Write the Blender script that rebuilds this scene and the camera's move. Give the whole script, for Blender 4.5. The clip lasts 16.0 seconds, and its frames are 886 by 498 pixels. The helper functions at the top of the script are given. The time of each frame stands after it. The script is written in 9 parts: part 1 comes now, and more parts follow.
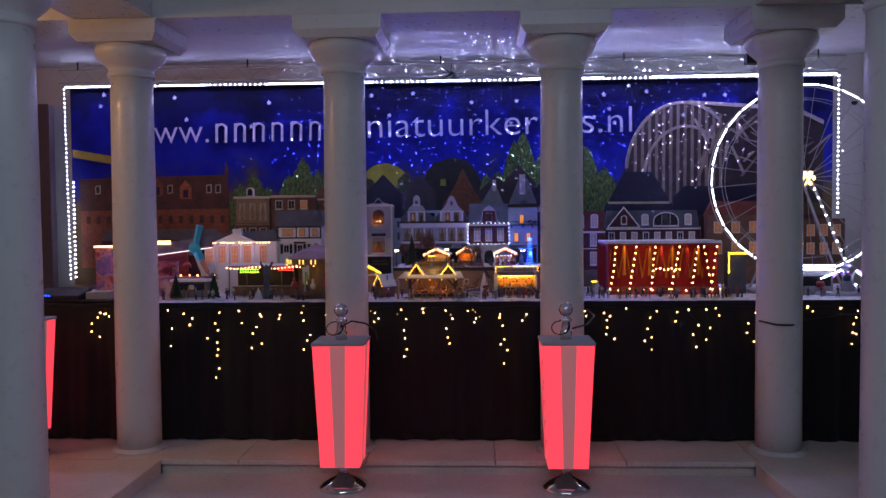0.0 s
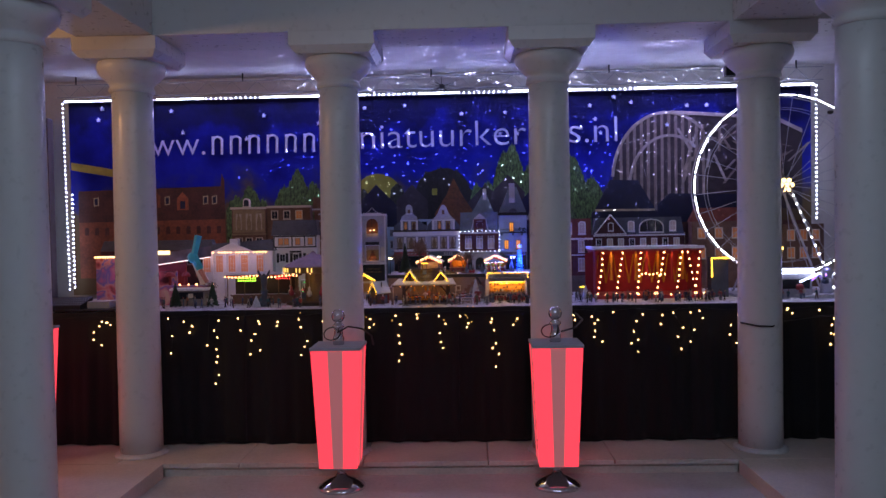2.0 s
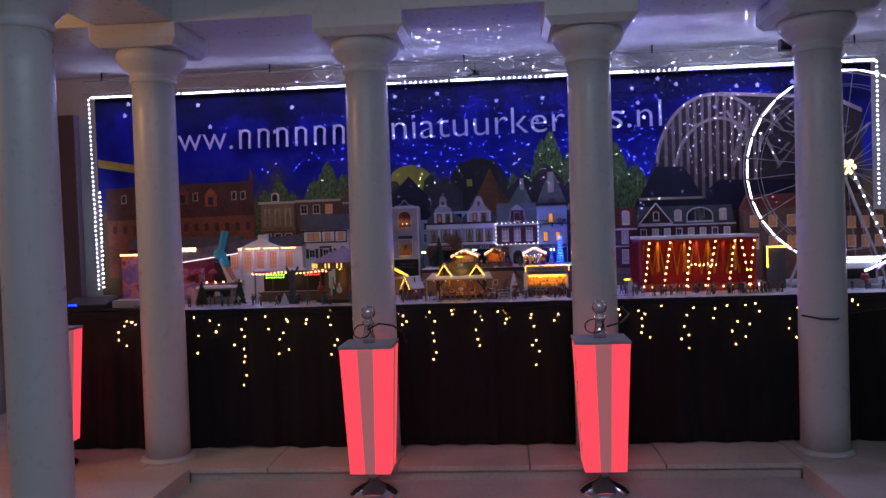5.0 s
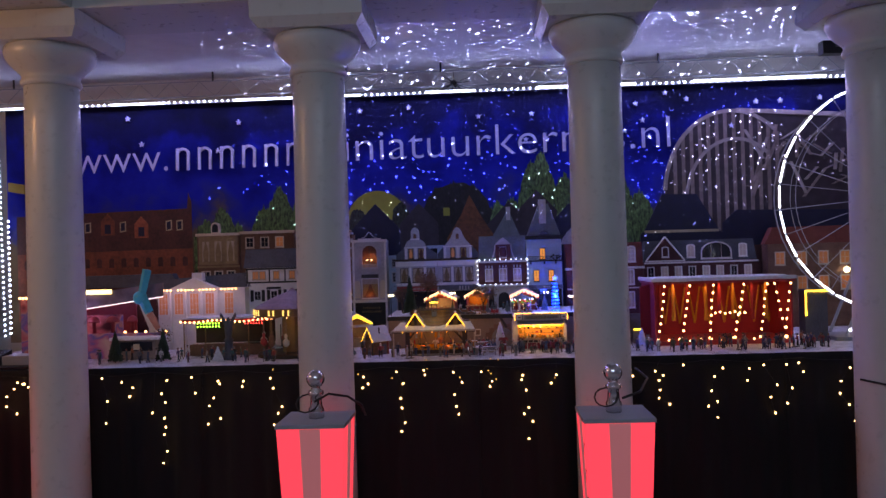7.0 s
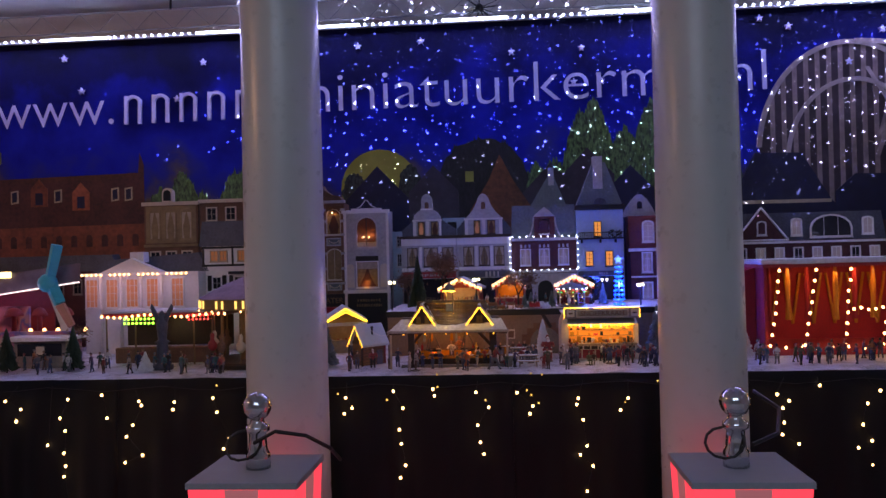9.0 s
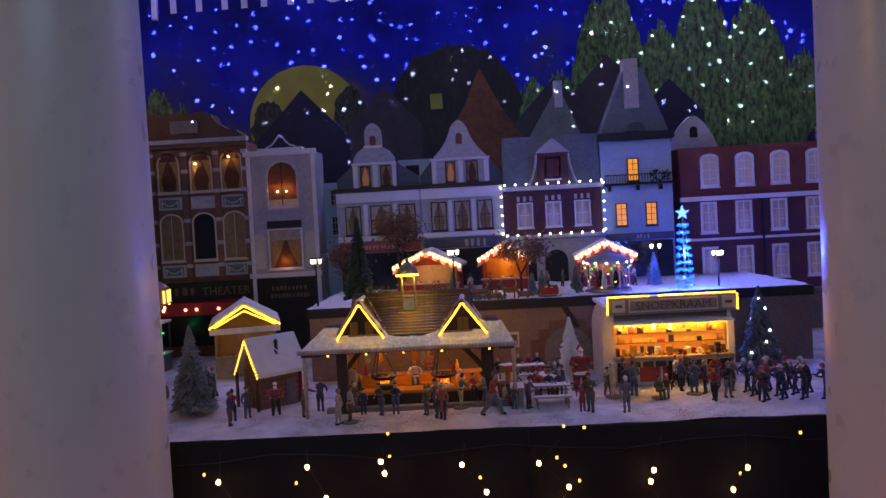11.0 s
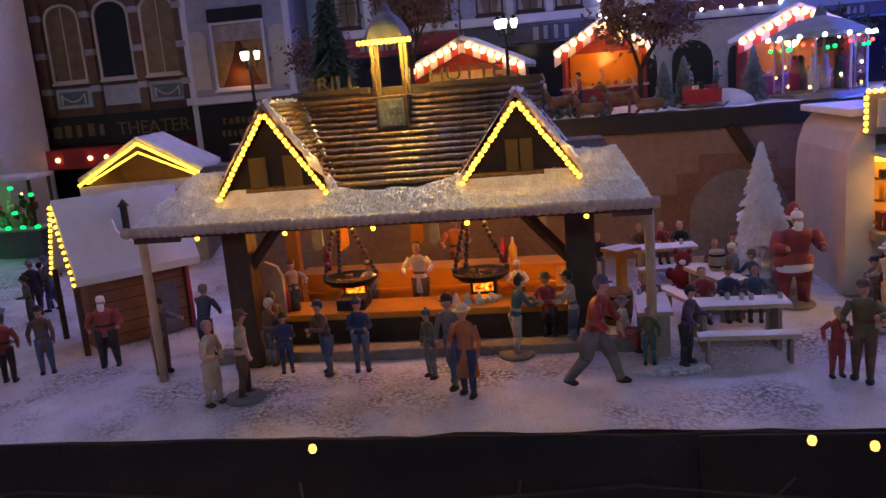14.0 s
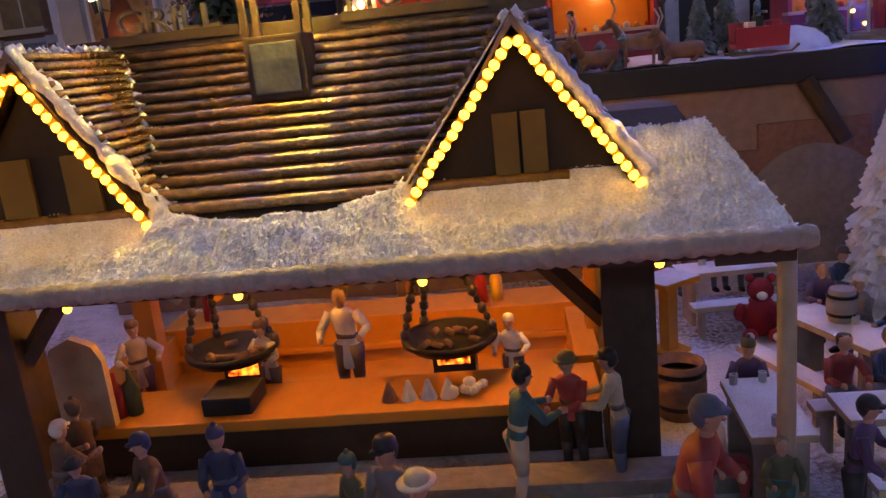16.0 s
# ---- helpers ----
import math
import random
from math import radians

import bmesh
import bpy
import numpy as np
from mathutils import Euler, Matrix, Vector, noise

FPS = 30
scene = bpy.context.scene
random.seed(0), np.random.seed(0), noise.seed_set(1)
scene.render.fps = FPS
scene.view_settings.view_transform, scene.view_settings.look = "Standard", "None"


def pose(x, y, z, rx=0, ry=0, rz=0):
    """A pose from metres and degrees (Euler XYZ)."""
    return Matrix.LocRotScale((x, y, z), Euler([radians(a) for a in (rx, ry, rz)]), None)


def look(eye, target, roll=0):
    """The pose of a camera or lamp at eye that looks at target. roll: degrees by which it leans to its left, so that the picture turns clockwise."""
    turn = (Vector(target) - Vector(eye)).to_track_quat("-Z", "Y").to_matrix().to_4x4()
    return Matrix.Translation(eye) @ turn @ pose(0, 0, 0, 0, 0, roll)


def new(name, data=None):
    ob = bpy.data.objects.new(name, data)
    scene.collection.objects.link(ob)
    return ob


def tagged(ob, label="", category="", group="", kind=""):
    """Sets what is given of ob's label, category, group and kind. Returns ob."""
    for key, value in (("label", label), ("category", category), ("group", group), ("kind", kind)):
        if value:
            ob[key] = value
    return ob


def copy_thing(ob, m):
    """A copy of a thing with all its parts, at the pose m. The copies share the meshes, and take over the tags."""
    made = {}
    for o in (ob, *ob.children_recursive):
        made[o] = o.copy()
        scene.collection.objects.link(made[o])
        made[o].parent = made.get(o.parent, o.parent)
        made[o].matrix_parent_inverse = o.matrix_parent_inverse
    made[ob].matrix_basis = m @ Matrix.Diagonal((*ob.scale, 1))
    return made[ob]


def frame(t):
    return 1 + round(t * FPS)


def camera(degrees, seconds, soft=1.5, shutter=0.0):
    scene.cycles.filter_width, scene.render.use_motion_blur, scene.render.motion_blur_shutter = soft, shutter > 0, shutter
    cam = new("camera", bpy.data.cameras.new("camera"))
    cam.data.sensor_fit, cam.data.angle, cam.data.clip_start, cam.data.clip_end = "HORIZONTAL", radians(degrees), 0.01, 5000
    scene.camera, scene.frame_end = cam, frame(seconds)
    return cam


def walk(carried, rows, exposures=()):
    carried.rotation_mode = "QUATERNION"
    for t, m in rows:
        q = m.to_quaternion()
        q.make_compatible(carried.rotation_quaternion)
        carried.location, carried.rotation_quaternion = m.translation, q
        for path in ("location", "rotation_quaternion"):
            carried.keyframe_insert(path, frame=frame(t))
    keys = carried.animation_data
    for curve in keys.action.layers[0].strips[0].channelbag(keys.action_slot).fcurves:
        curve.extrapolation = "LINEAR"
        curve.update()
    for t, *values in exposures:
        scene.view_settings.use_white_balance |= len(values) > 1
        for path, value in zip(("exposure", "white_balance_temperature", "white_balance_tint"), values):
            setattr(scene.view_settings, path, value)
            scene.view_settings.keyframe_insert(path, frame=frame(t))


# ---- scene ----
cam = camera(58.6, 16.0)
PATH = [
    (0, (0.41, 0.13, 1.345), (0.324, 2.126, 1.271), -0.5),
    (0.5, (0.445, 0.029, 1.299), (0.36, 2.026, 1.247), -0.1),
    (1, (0.41, -0.007, 1.323), (0.342, 1.991, 1.269), -0.2),
    (1.5, (0.397, -0.019, 1.363), (0.338, 1.979, 1.297), -0.7),
    (2, (0.399, -0.021, 1.339), (0.339, 1.978, 1.288), -1.0),
    (2.5, (0.422, -0.022, 1.317), (0.345, 1.976, 1.278), -1.1),
    (3, (0.419, -0.016, 1.329), (0.332, 1.982, 1.28), -1.2),
    (3.5, (0.403, -0.008, 1.319), (0.314, 1.989, 1.263), -1.4),
    (4, (0.42, 0.003, 1.288), (0.309, 1.999, 1.233), -1.7),
    (6.5, (0.372, 0.881, 1.338), (0.187, 2.872, 1.306), -1.7),
    (7, (0.369, 1.097, 1.352), (0.273, 3.095, 1.368), -1.7),
    (7.5, (0.361, 1.337, 1.327), (0.205, 3.33, 1.367), -1.3),
    (8, (0.326, 1.611, 1.274), (0.135, 3.602, 1.297), -0.6),
    (8.5, (0.359, 1.876, 1.258), (0.181, 3.868, 1.272), -1.5),
    (8.7, (0.353, 2.025, 1.248), (0.182, 4.018, 1.267), -1.5),
    (10.8, (0.266, 3.319, 1.239), (0.165, 5.315, 1.189), -2.9),
    (11, (0.269, 3.424, 1.219), (0.183, 5.421, 1.155), -3.1),
    (11.5, (0.27, 3.649, 1.221), (0.153, 5.642, 1.107), -3.1),
    (12, (0.258, 3.871, 1.216), (0.123, 5.859, 1.038), -3.4),
    (12.5, (0.263, 4.028, 1.191), (0.173, 6.005, 0.903), -4.0),
    (13, (0.289, 4.149, 1.139), (0.152, 6.116, 0.806), -3.9),
    (13.5, (0.292, 4.21, 1.102), (0.017, 6.155, 0.73), -4.4),
    (14, (0.262, 4.305, 1.083), (-0.032, 6.243, 0.686), -4.8),
    (14.5, (0.222, 4.41, 1.077), (-0.063, 6.345, 0.657), -5.2),
    (15, (0.199, 4.495, 1.071), (-0.021, 6.433, 0.63), -5.6),
    (15.5, (0.205, 4.562, 1.064), (-0.012, 6.497, 0.607), -6.0),
    (16, (0.232, 4.599, 1.068), (0.036, 6.527, 0.576), -6.1),
]
walk(cam, [(t, look(eye, target, roll)) for t, eye, target, roll in PATH], [(0, 0.38), (4.2, 0.38), (6.3, 0.27), (8.7, 0.30), (11, 0.36), (12.5, 0.36), (14.5, 0.60), (16, 0.56)])

# world: a dim indoor hall, no daylight
world = bpy.data.worlds.new("World")
scene.world = world
world.use_nodes = True
world.node_tree.nodes["Background"].inputs[0].default_value = (0.32, 0.40, 0.55, 1)
world.node_tree.nodes["Background"].inputs[1].default_value = 0.02


def lamp(name, kind, at, energy, colour, size=0.05, target=None, size_y=None, angle=None):
    data = bpy.data.lights.new(name, kind)
    data.energy, data.color = energy, colour
    if kind == "AREA":
        data.size = size
        if size_y:
            data.shape, data.size_y = "RECTANGLE", size_y
    else:
        data.shadow_soft_size = size
    if angle:
        data.spot_size, data.spot_blend = radians(angle), 0.6
    ob = new(name, data)
    ob.matrix_world = look(at, target) if target else pose(*at)
    return ob


WARM, ORANGE, YELLOW = (1.0, 0.72, 0.42), (1.0, 0.42, 0.10), (1.0, 0.62, 0.08)
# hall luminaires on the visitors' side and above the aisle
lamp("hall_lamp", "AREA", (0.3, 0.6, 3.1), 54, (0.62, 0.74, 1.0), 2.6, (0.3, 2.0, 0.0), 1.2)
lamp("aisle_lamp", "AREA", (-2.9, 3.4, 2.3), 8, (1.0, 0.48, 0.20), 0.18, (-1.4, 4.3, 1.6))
# ribbon lights round the painted cloth
lamp("ribbon_light", "AREA", (0.16, 5.96, 2.38), 18, (0.42, 0.38, 1.0), 5.6, (0.16, 5.55, 0.9), 0.05)
lamp("ribbon_light", "AREA", (0.16, 5.90, 2.40), 0.9, (0.42, 0.42, 1.0), 5.6, (0.16, 5.6, 3.4), 0.05)


# ---- materials ----
def mat(name, colour, rough=0.7, metal=0.0, grain=60.0, vary=0.25, bump=0.15, stain=6.0, dark=None, spec=0.4, sheen=0.0):
    """Noise at two scales on the colour, fine relief, roughness that varies."""
    m = bpy.data.materials.new(name)
    m.use_nodes = True
    nt = m.node_tree
    n, l = nt.nodes, nt.links
    b = n["Principled BSDF"]
    tc = n.new("ShaderNodeTexCoord")
    fine, broad = n.new("ShaderNodeTexNoise"), n.new("ShaderNodeTexNoise")
    fine.inputs["Scale"].default_value, fine.inputs["Detail"].default_value = grain, 6
    broad.inputs["Scale"].default_value, broad.inputs["Detail"].default_value = stain, 4
    l.new(tc.outputs["Object"], fine.inputs["Vector"])
    l.new(tc.outputs["Object"], broad.inputs["Vector"])
    mix = n.new("ShaderNodeMath")
    mix.operation = "MULTIPLY_ADD"
    mix.inputs[1].default_value = 0.5
    l.new(fine.outputs["Fac"], mix.inputs[0])
    half = n.new("ShaderNodeMath")
    half.operation = "MULTIPLY"
    half.inputs[1].default_value = 0.5
    l.new(broad.outputs["Fac"], half.inputs[0])
    l.new(half.outputs[0], mix.inputs[2])
    ramp = n.new("ShaderNodeValToRGB")
    ramp.color_ramp.elements[0].position, ramp.color_ramp.elements[1].position = 0.32, 0.68
    d = dark or tuple(c * (1 - vary) for c in colour)
    u = tuple(min(1, c * (1 + vary * 0.5)) for c in colour)
    ramp.color_ramp.elements[0].color, ramp.color_ramp.elements[1].color = (*d, 1), (*u, 1)
    l.new(mix.outputs[0], ramp.inputs[0])
    oi = n.new("ShaderNodeObjectInfo")
    hsv = n.new("ShaderNodeHueSaturation")
    mr = n.new("ShaderNodeMapRange")
    mr.inputs[3].default_value, mr.inputs[4].default_value = 1 - vary * 0.4, 1 + vary * 0.4
    l.new(oi.outputs["Random"], mr.inputs[0])
    l.new(mr.outputs[0], hsv.inputs["Value"])
    l.new(ramp.outputs[0], hsv.inputs["Color"])
    l.new(hsv.outputs[0], b.inputs["Base Color"])
    b.inputs["Metallic"].default_value = metal
    b.inputs["Specular IOR Level"].default_value = spec
    rr = n.new("ShaderNodeMapRange")
    rr.inputs[3].default_value, rr.inputs[4].default_value = max(0.03, rough - 0.1), min(1, rough + 0.1)
    l.new(fine.outputs["Fac"], rr.inputs[0])
    l.new(rr.outputs[0], b.inputs["Roughness"])
    if bump:
        bp = n.new("ShaderNodeBump")
        bp.inputs["Strength"].default_value, bp.inputs["Distance"].default_value = bump, 0.004
        l.new(fine.outputs["Fac"], bp.inputs["Height"])
        l.new(bp.outputs[0], b.inputs["Normal"])
    if sheen:
        b.inputs["Sheen Weight"].default_value = sheen
    return m


def glow(name, colour, strength):
    m = bpy.data.materials.new(name)
    m.use_nodes = True
    b = m.node_tree.nodes["Principled BSDF"]
    b.inputs["Base Color"].default_value = (*[0.6 * c for c in colour], 1)
    b.inputs["Emission Color"].default_value = (*colour, 1)
    b.inputs["Emission Strength"].default_value = strength
    return m


def pane(name, colour=(0.9, 0.9, 0.9), rough=0.05):
    m = bpy.data.materials.new(name)
    m.use_nodes = True
    b = m.node_tree.nodes["Principled BSDF"]
    b.inputs["Base Color"].default_value = (*colour, 1)
    b.inputs["Roughness"].default_value = rough
    b.inputs["Transmission Weight"].default_value = 1.0
    b.inputs["IOR"].default_value = 1.3
    return m


PLASTER = mat("plaster", (0.62, 0.60, 0.57), 0.75, grain=40, vary=0.08, bump=0.06, stain=2)
COLUMN = mat("column paint", (0.52, 0.54, 0.53), 0.30, grain=25, vary=0.04, bump=0.02, stain=1.5)
CEIL = mat("ceiling plaster", (0.66, 0.66, 0.68), 0.8, grain=12, vary=0.12, bump=0.3, stain=1.5)
BROWN_PANEL = mat("brown panel", (0.10, 0.075, 0.08), 0.6, grain=30, vary=0.2, stain=2)
FLOOR = mat("stone floor", (0.44, 0.44, 0.43), 0.32, grain=50, vary=0.25, bump=0.05, stain=3)
STEP = mat("step stone", (0.56, 0.52, 0.46), 0.5, grain=60, vary=0.2, bump=0.1, stain=4)
CLOTH = mat("black cloth", (0.006, 0.006, 0.008), 0.9, grain=300, vary=0.4, bump=0.3, stain=3, sheen=0.05)
SNOW = mat("snow flock", (0.84, 0.85, 0.90), 0.45, grain=1300, vary=0.18, bump=0.5, stain=70, dark=(0.62, 0.61, 0.62))
def gritty_snow():
    """White flock, trodden thin in patches where brown grit shows through."""
    m = mat("trodden snow", (0.82, 0.83, 0.90), 0.5, grain=700, vary=0.15, bump=0.9, stain=30, dark=(0.52, 0.52, 0.57))
    n, l = m.node_tree.nodes, m.node_tree.links
    tc = n.new("ShaderNodeTexCoord")
    patch, grit = n.new("ShaderNodeTexNoise"), n.new("ShaderNodeTexNoise")
    patch.inputs["Scale"].default_value, patch.inputs["Detail"].default_value, patch.inputs["Roughness"].default_value = 13, 8, 0.65
    grit.inputs["Scale"].default_value, grit.inputs["Detail"].default_value = 330, 3
    for t in (patch, grit):
        l.new(tc.outputs["Object"], t.inputs["Vector"])
    worn, spot, both, mix = n.new("ShaderNodeMapRange"), n.new("ShaderNodeMapRange"), n.new("ShaderNodeMath"), n.new("ShaderNodeMix")
    worn.inputs[1].default_value, worn.inputs[2].default_value = 0.46, 0.66
    spot.inputs[1].default_value, spot.inputs[2].default_value = 0.42, 0.58
    both.operation, mix.data_type = "MULTIPLY", "RGBA"
    l.new(patch.outputs["Fac"], worn.inputs[0])
    l.new(grit.outputs["Fac"], spot.inputs[0])
    l.new(worn.outputs[0], both.inputs[0])
    l.new(spot.outputs[0], both.inputs[1])
    b = n["Principled BSDF"]
    l.new(b.inputs["Base Color"].links[0].from_socket, mix.inputs[6])
    mix.inputs[7].default_value = (0.15, 0.125, 0.12, 1)
    l.new(both.outputs[0], mix.inputs[0])
    l.new(mix.outputs[2], b.inputs["Base Color"])
    return m


ROOFSNOW = mat("roof flock", (0.86, 0.87, 0.92), 0.65, grain=900, vary=0.2, bump=0.3, stain=110, dark=(0.50, 0.49, 0.49), spec=0.25)
SNOWG = gritty_snow()
CHROME = mat("chrome", (0.75, 0.75, 0.77), 0.12, 1.0, grain=40, vary=0.1, bump=0.0)
STEEL = mat("steel", (0.45, 0.46, 0.48), 0.4, 1.0, grain=120, vary=0.2, bump=0.05)
BLACK = mat("black plastic", (0.012, 0.012, 0.013), 0.5, grain=120, vary=0.3, bump=0.1)
GREYTOP = mat("grey plastic", (0.30, 0.32, 0.34), 0.45, grain=90, vary=0.12, bump=0.05)
LOGWOOD = mat("dark log wood", (0.17, 0.095, 0.034), 0.20, grain=240, vary=0.5, bump=0.45, stain=40, spec=0.9)
DARKWOOD = mat("dark brown wood", (0.045, 0.028, 0.018), 0.55, grain=110, vary=0.4, bump=0.3, stain=20)
WOOD = mat("honey wood", (0.46, 0.20, 0.028), 0.20, grain=80, vary=0.10, bump=0.12, stain=14)
PALEWOOD = mat("pale wood", (0.42, 0.32, 0.22), 0.55, grain=100, vary=0.3, bump=0.2, stain=20)
GREYWOOD = mat("weathered wood", (0.26, 0.22, 0.19), 0.7, grain=90, vary=0.35, bump=0.3, stain=18)
STONEK = mat("grey kerb", (0.20, 0.18, 0.16), 0.85, grain=150, vary=0.35, bump=0.5, stain=20)
REDWALL = mat("red painted wood", (0.22, 0.022, 0.025), 0.5, grain=70, vary=0.3, bump=0.15, stain=10)
REDCLOTH = mat("red canvas", (0.30, 0.014, 0.025), 0.7, grain=140, vary=0.25, bump=0.2, stain=8)
CREAM = mat("cream paint", (0.62, 0.54, 0.42), 0.6, grain=60, vary=0.15, bump=0.1, stain=8)
WHITE = mat("white paint", (0.74, 0.72, 0.72), 0.55, grain=60, vary=0.12, bump=0.08, stain=9)
GREYW = mat("grey white render", (0.44, 0.43, 0.46), 0.65, grain=80, vary=0.28, bump=0.15, stain=10)
BRICK = mat("dark brick", (0.10, 0.035, 0.04), 0.8, grain=180, vary=0.4, bump=0.5, stain=20)
BROWNB = mat("brown brick", (0.18, 0.10, 0.065), 0.8, grain=180, vary=0.4, bump=0.5, stain=20)
BLUEW = mat("pale blue render", (0.36, 0.47, 0.60), 0.65, grain=80, vary=0.15, bump=0.15, stain=10)
SLATE = mat("slate roof", (0.09, 0.10, 0.13), 0.55, grain=120, vary=0.35, bump=0.4, stain=15)
SLATEG = mat("green slate", (0.14, 0.17, 0.19), 0.55, grain=120, vary=0.3, bump=0.4, stain=15)
REDTILE = mat("red tiles", (0.20, 0.05, 0.035), 0.7, grain=140, vary=0.35, bump=0.5, stain=20)
TERRW = mat("terrace wall", (0.24, 0.17, 0.13), 0.7, grain=120, vary=0.3, bump=0.4, stain=9)
STEELDK = mat("dark iron", (0.02, 0.02, 0.022), 0.45, 0.6, grain=80, vary=0.2)
FIR = mat("fir green", (0.035, 0.060, 0.035), 0.8, grain=150, vary=0.5, bump=0.5, stain=30)
FIRSNOW = mat("snowy fir", (0.20, 0.24, 0.26), 0.8, grain=170, vary=0.4, bump=0.6, stain=40, dark=(0.035, 0.055, 0.05))
BARK = mat("bark", (0.06, 0.04, 0.03), 0.85, grain=150, vary=0.4, bump=0.6, stain=25)
TWIG = mat("russet leaves", (0.20, 0.115, 0.07), 0.8, grain=150, vary=0.5, bump=0.4, stain=30)
CURTAIN = mat("lace curtain", (0.46, 0.38, 0.29), 0.8, grain=120, vary=0.3, bump=0.2, stain=30)
DARKGLASS = mat("dark window", (0.02, 0.022, 0.03), 0.12, grain=30, vary=0.2, bump=0.0)
GLASS = pane("clear plastic", (0.95, 0.97, 1.0))
LEDW = glow("white ribbon diodes", (0.62, 0.68, 1.0), 9)
LEDB = glow("blue diodes", (0.004, 0.07, 1.0), 4.0)
LEDBW = glow("bright blue star", (0.10, 0.22, 1.0), 3.0)
LEDY = glow("yellow rope light", (1.0, 0.55, 0.03), 5)
LEDYS = glow("yellow beads", (1.0, 0.44, 0.03), 6)
# dim amber emission that imitates the halo between the gable beads
HALO = glow("amber light hose", (1.0, 0.36, 0.004), 0.35)
BULBW = glow("warm bulb", (1.0, 0.48, 0.17), 5)
BULBC = glow("white bulb", (0.85, 0.88, 1.0), 6)
BULBR = glow("red bulb", (1.0, 0.05, 0.04), 4)
BULBG = glow("green bulb", (0.0, 1.0, 0.12), 2.0)
LAMPW = glow("creamy lantern glass", (1.0, 0.82, 0.48), 5)
WINO = glow("amber lit room", (1.0, 0.33, 0.07), 0.10)
CARY = glow("yellow lit panel", (1.0, 0.62, 0.14), 1.3)
LAMPY = glow("yellow diode cap", (1.0, 0.55, 0.10), 1.6)
HUBY = glow("creamy hub glass", (1.0, 0.72, 0.30), 2.6)
AMBER = glow("amber globe", (1.0, 0.62, 0.12), 4)
WINP = glow("amber lit pane", (1.0, 0.42, 0.18), 0.06)
RUST = mat("russet room", (0.10, 0.032, 0.012), 0.6, grain=40, vary=0.5, bump=0.0, stain=25)
GILT = mat("gold drape", (0.30, 0.19, 0.07), 0.7, grain=120, vary=0.35, bump=0.3, stain=60)
ROOM = mat("tan boarded room", (0.22, 0.15, 0.07), 0.5, grain=60, vary=0.4, bump=0.0, stain=40)
WINB = glow("bright orange window", (1.0, 0.36, 0.05), 0.60)
ROPEB = glow("amber bulb", (1.0, 0.56, 0.20), 7)
WHEELY = glow("white tube", (0.86, 0.88, 1.0), 6)
WIND = glow("dim lit curtain", (0.95, 0.36, 0.12), 0.07)
WINW = glow("grey lit curtain", (0.75, 0.62, 0.60), 0.05)
def embers():
    m = glow("ember bed", (1.0, 0.2, 0.01), 2.2)
    n, l = m.node_tree.nodes, m.node_tree.links
    tc, no, ra = n.new("ShaderNodeTexCoord"), n.new("ShaderNodeTexNoise"), n.new("ShaderNodeValToRGB")
    no.inputs["Scale"].default_value, no.inputs["Detail"].default_value = 240, 3
    e = ra.color_ramp.elements
    e[0].position, e[0].color = 0.36, (0.02, 0.001, 0.0, 1)
    e[1].position, e[1].color = 0.66, (1.0, 0.42, 0.03, 1)
    mid = e.new(0.48)
    mid.color = (0.9, 0.08, 0.004, 1)
    l.new(tc.outputs["Object"], no.inputs["Vector"])
    l.new(no.outputs["Fac"], ra.inputs[0])
    l.new(ra.outputs[0], n["Principled BSDF"].inputs["Emission Color"])
    n["Principled BSDF"].inputs["Base Color"].default_value = (0.03, 0.02, 0.02, 1)
    return m


FIRE = embers()
BOXLIT = glow("red lit diffuser", (1.0, 0.055, 0.085), 0.95)
BOXDIM = glow("dim diffuser strip", (1.0, 0.32, 0.34), 0.17)


# ---- builders ----
def thing(name, at, label, category, group="", kind="", rz=0.0):
    ob = new(name)
    ob.matrix_world = pose(*at, 0, 0, rz)
    ob.empty_display_size = 0.02
    return tagged(ob, label, category, group, kind)


def part(name, bm, material, parent=None, label="", smooth=False):
    me = bpy.data.meshes.new(name)
    bmesh.ops.recalc_face_normals(bm, faces=bm.faces)
    bm.to_mesh(me)
    bm.free()
    for m in material if isinstance(material, (list, tuple)) else [material]:
        me.materials.append(m)
    if smooth:
        me.shade_smooth()
    ob = new(name, me)
    if parent:
        ob.parent = parent
    return tagged(ob, label)


def again(ob, parent, m):
    """One more part on the same mesh."""
    o = new(ob.name.split(".")[0], ob.data)
    o.parent = parent
    o.matrix_basis = m
    return o


def box(bm, x0, x1, y0, y1, z0, z1, bevel=0.0, index=0):
    vs = [bm.verts.new(p) for p in ((x0, y0, z0), (x1, y0, z0), (x1, y1, z0), (x0, y1, z0), (x0, y0, z1), (x1, y0, z1), (x1, y1, z1), (x0, y1, z1))]
    fs = [bm.faces.new([vs[i] for i in q]) for q in ((0, 3, 2, 1), (4, 5, 6, 7), (0, 1, 5, 4), (1, 2, 6, 5), (2, 3, 7, 6), (3, 0, 4, 7))]
    for f in fs:
        f.material_index = index
    if bevel:
        es = {e for f in fs for e in f.edges}
        for f in bmesh.ops.bevel(bm, geom=list(es), offset=bevel, segments=2, affect="EDGES", profile=0.7)["faces"]:
            f.material_index = index
    return bm


def boxes(*rows, bevel=0.0):
    bm = bmesh.new()
    for r in rows:
        box(bm, *r, bevel=bevel)
    return bm


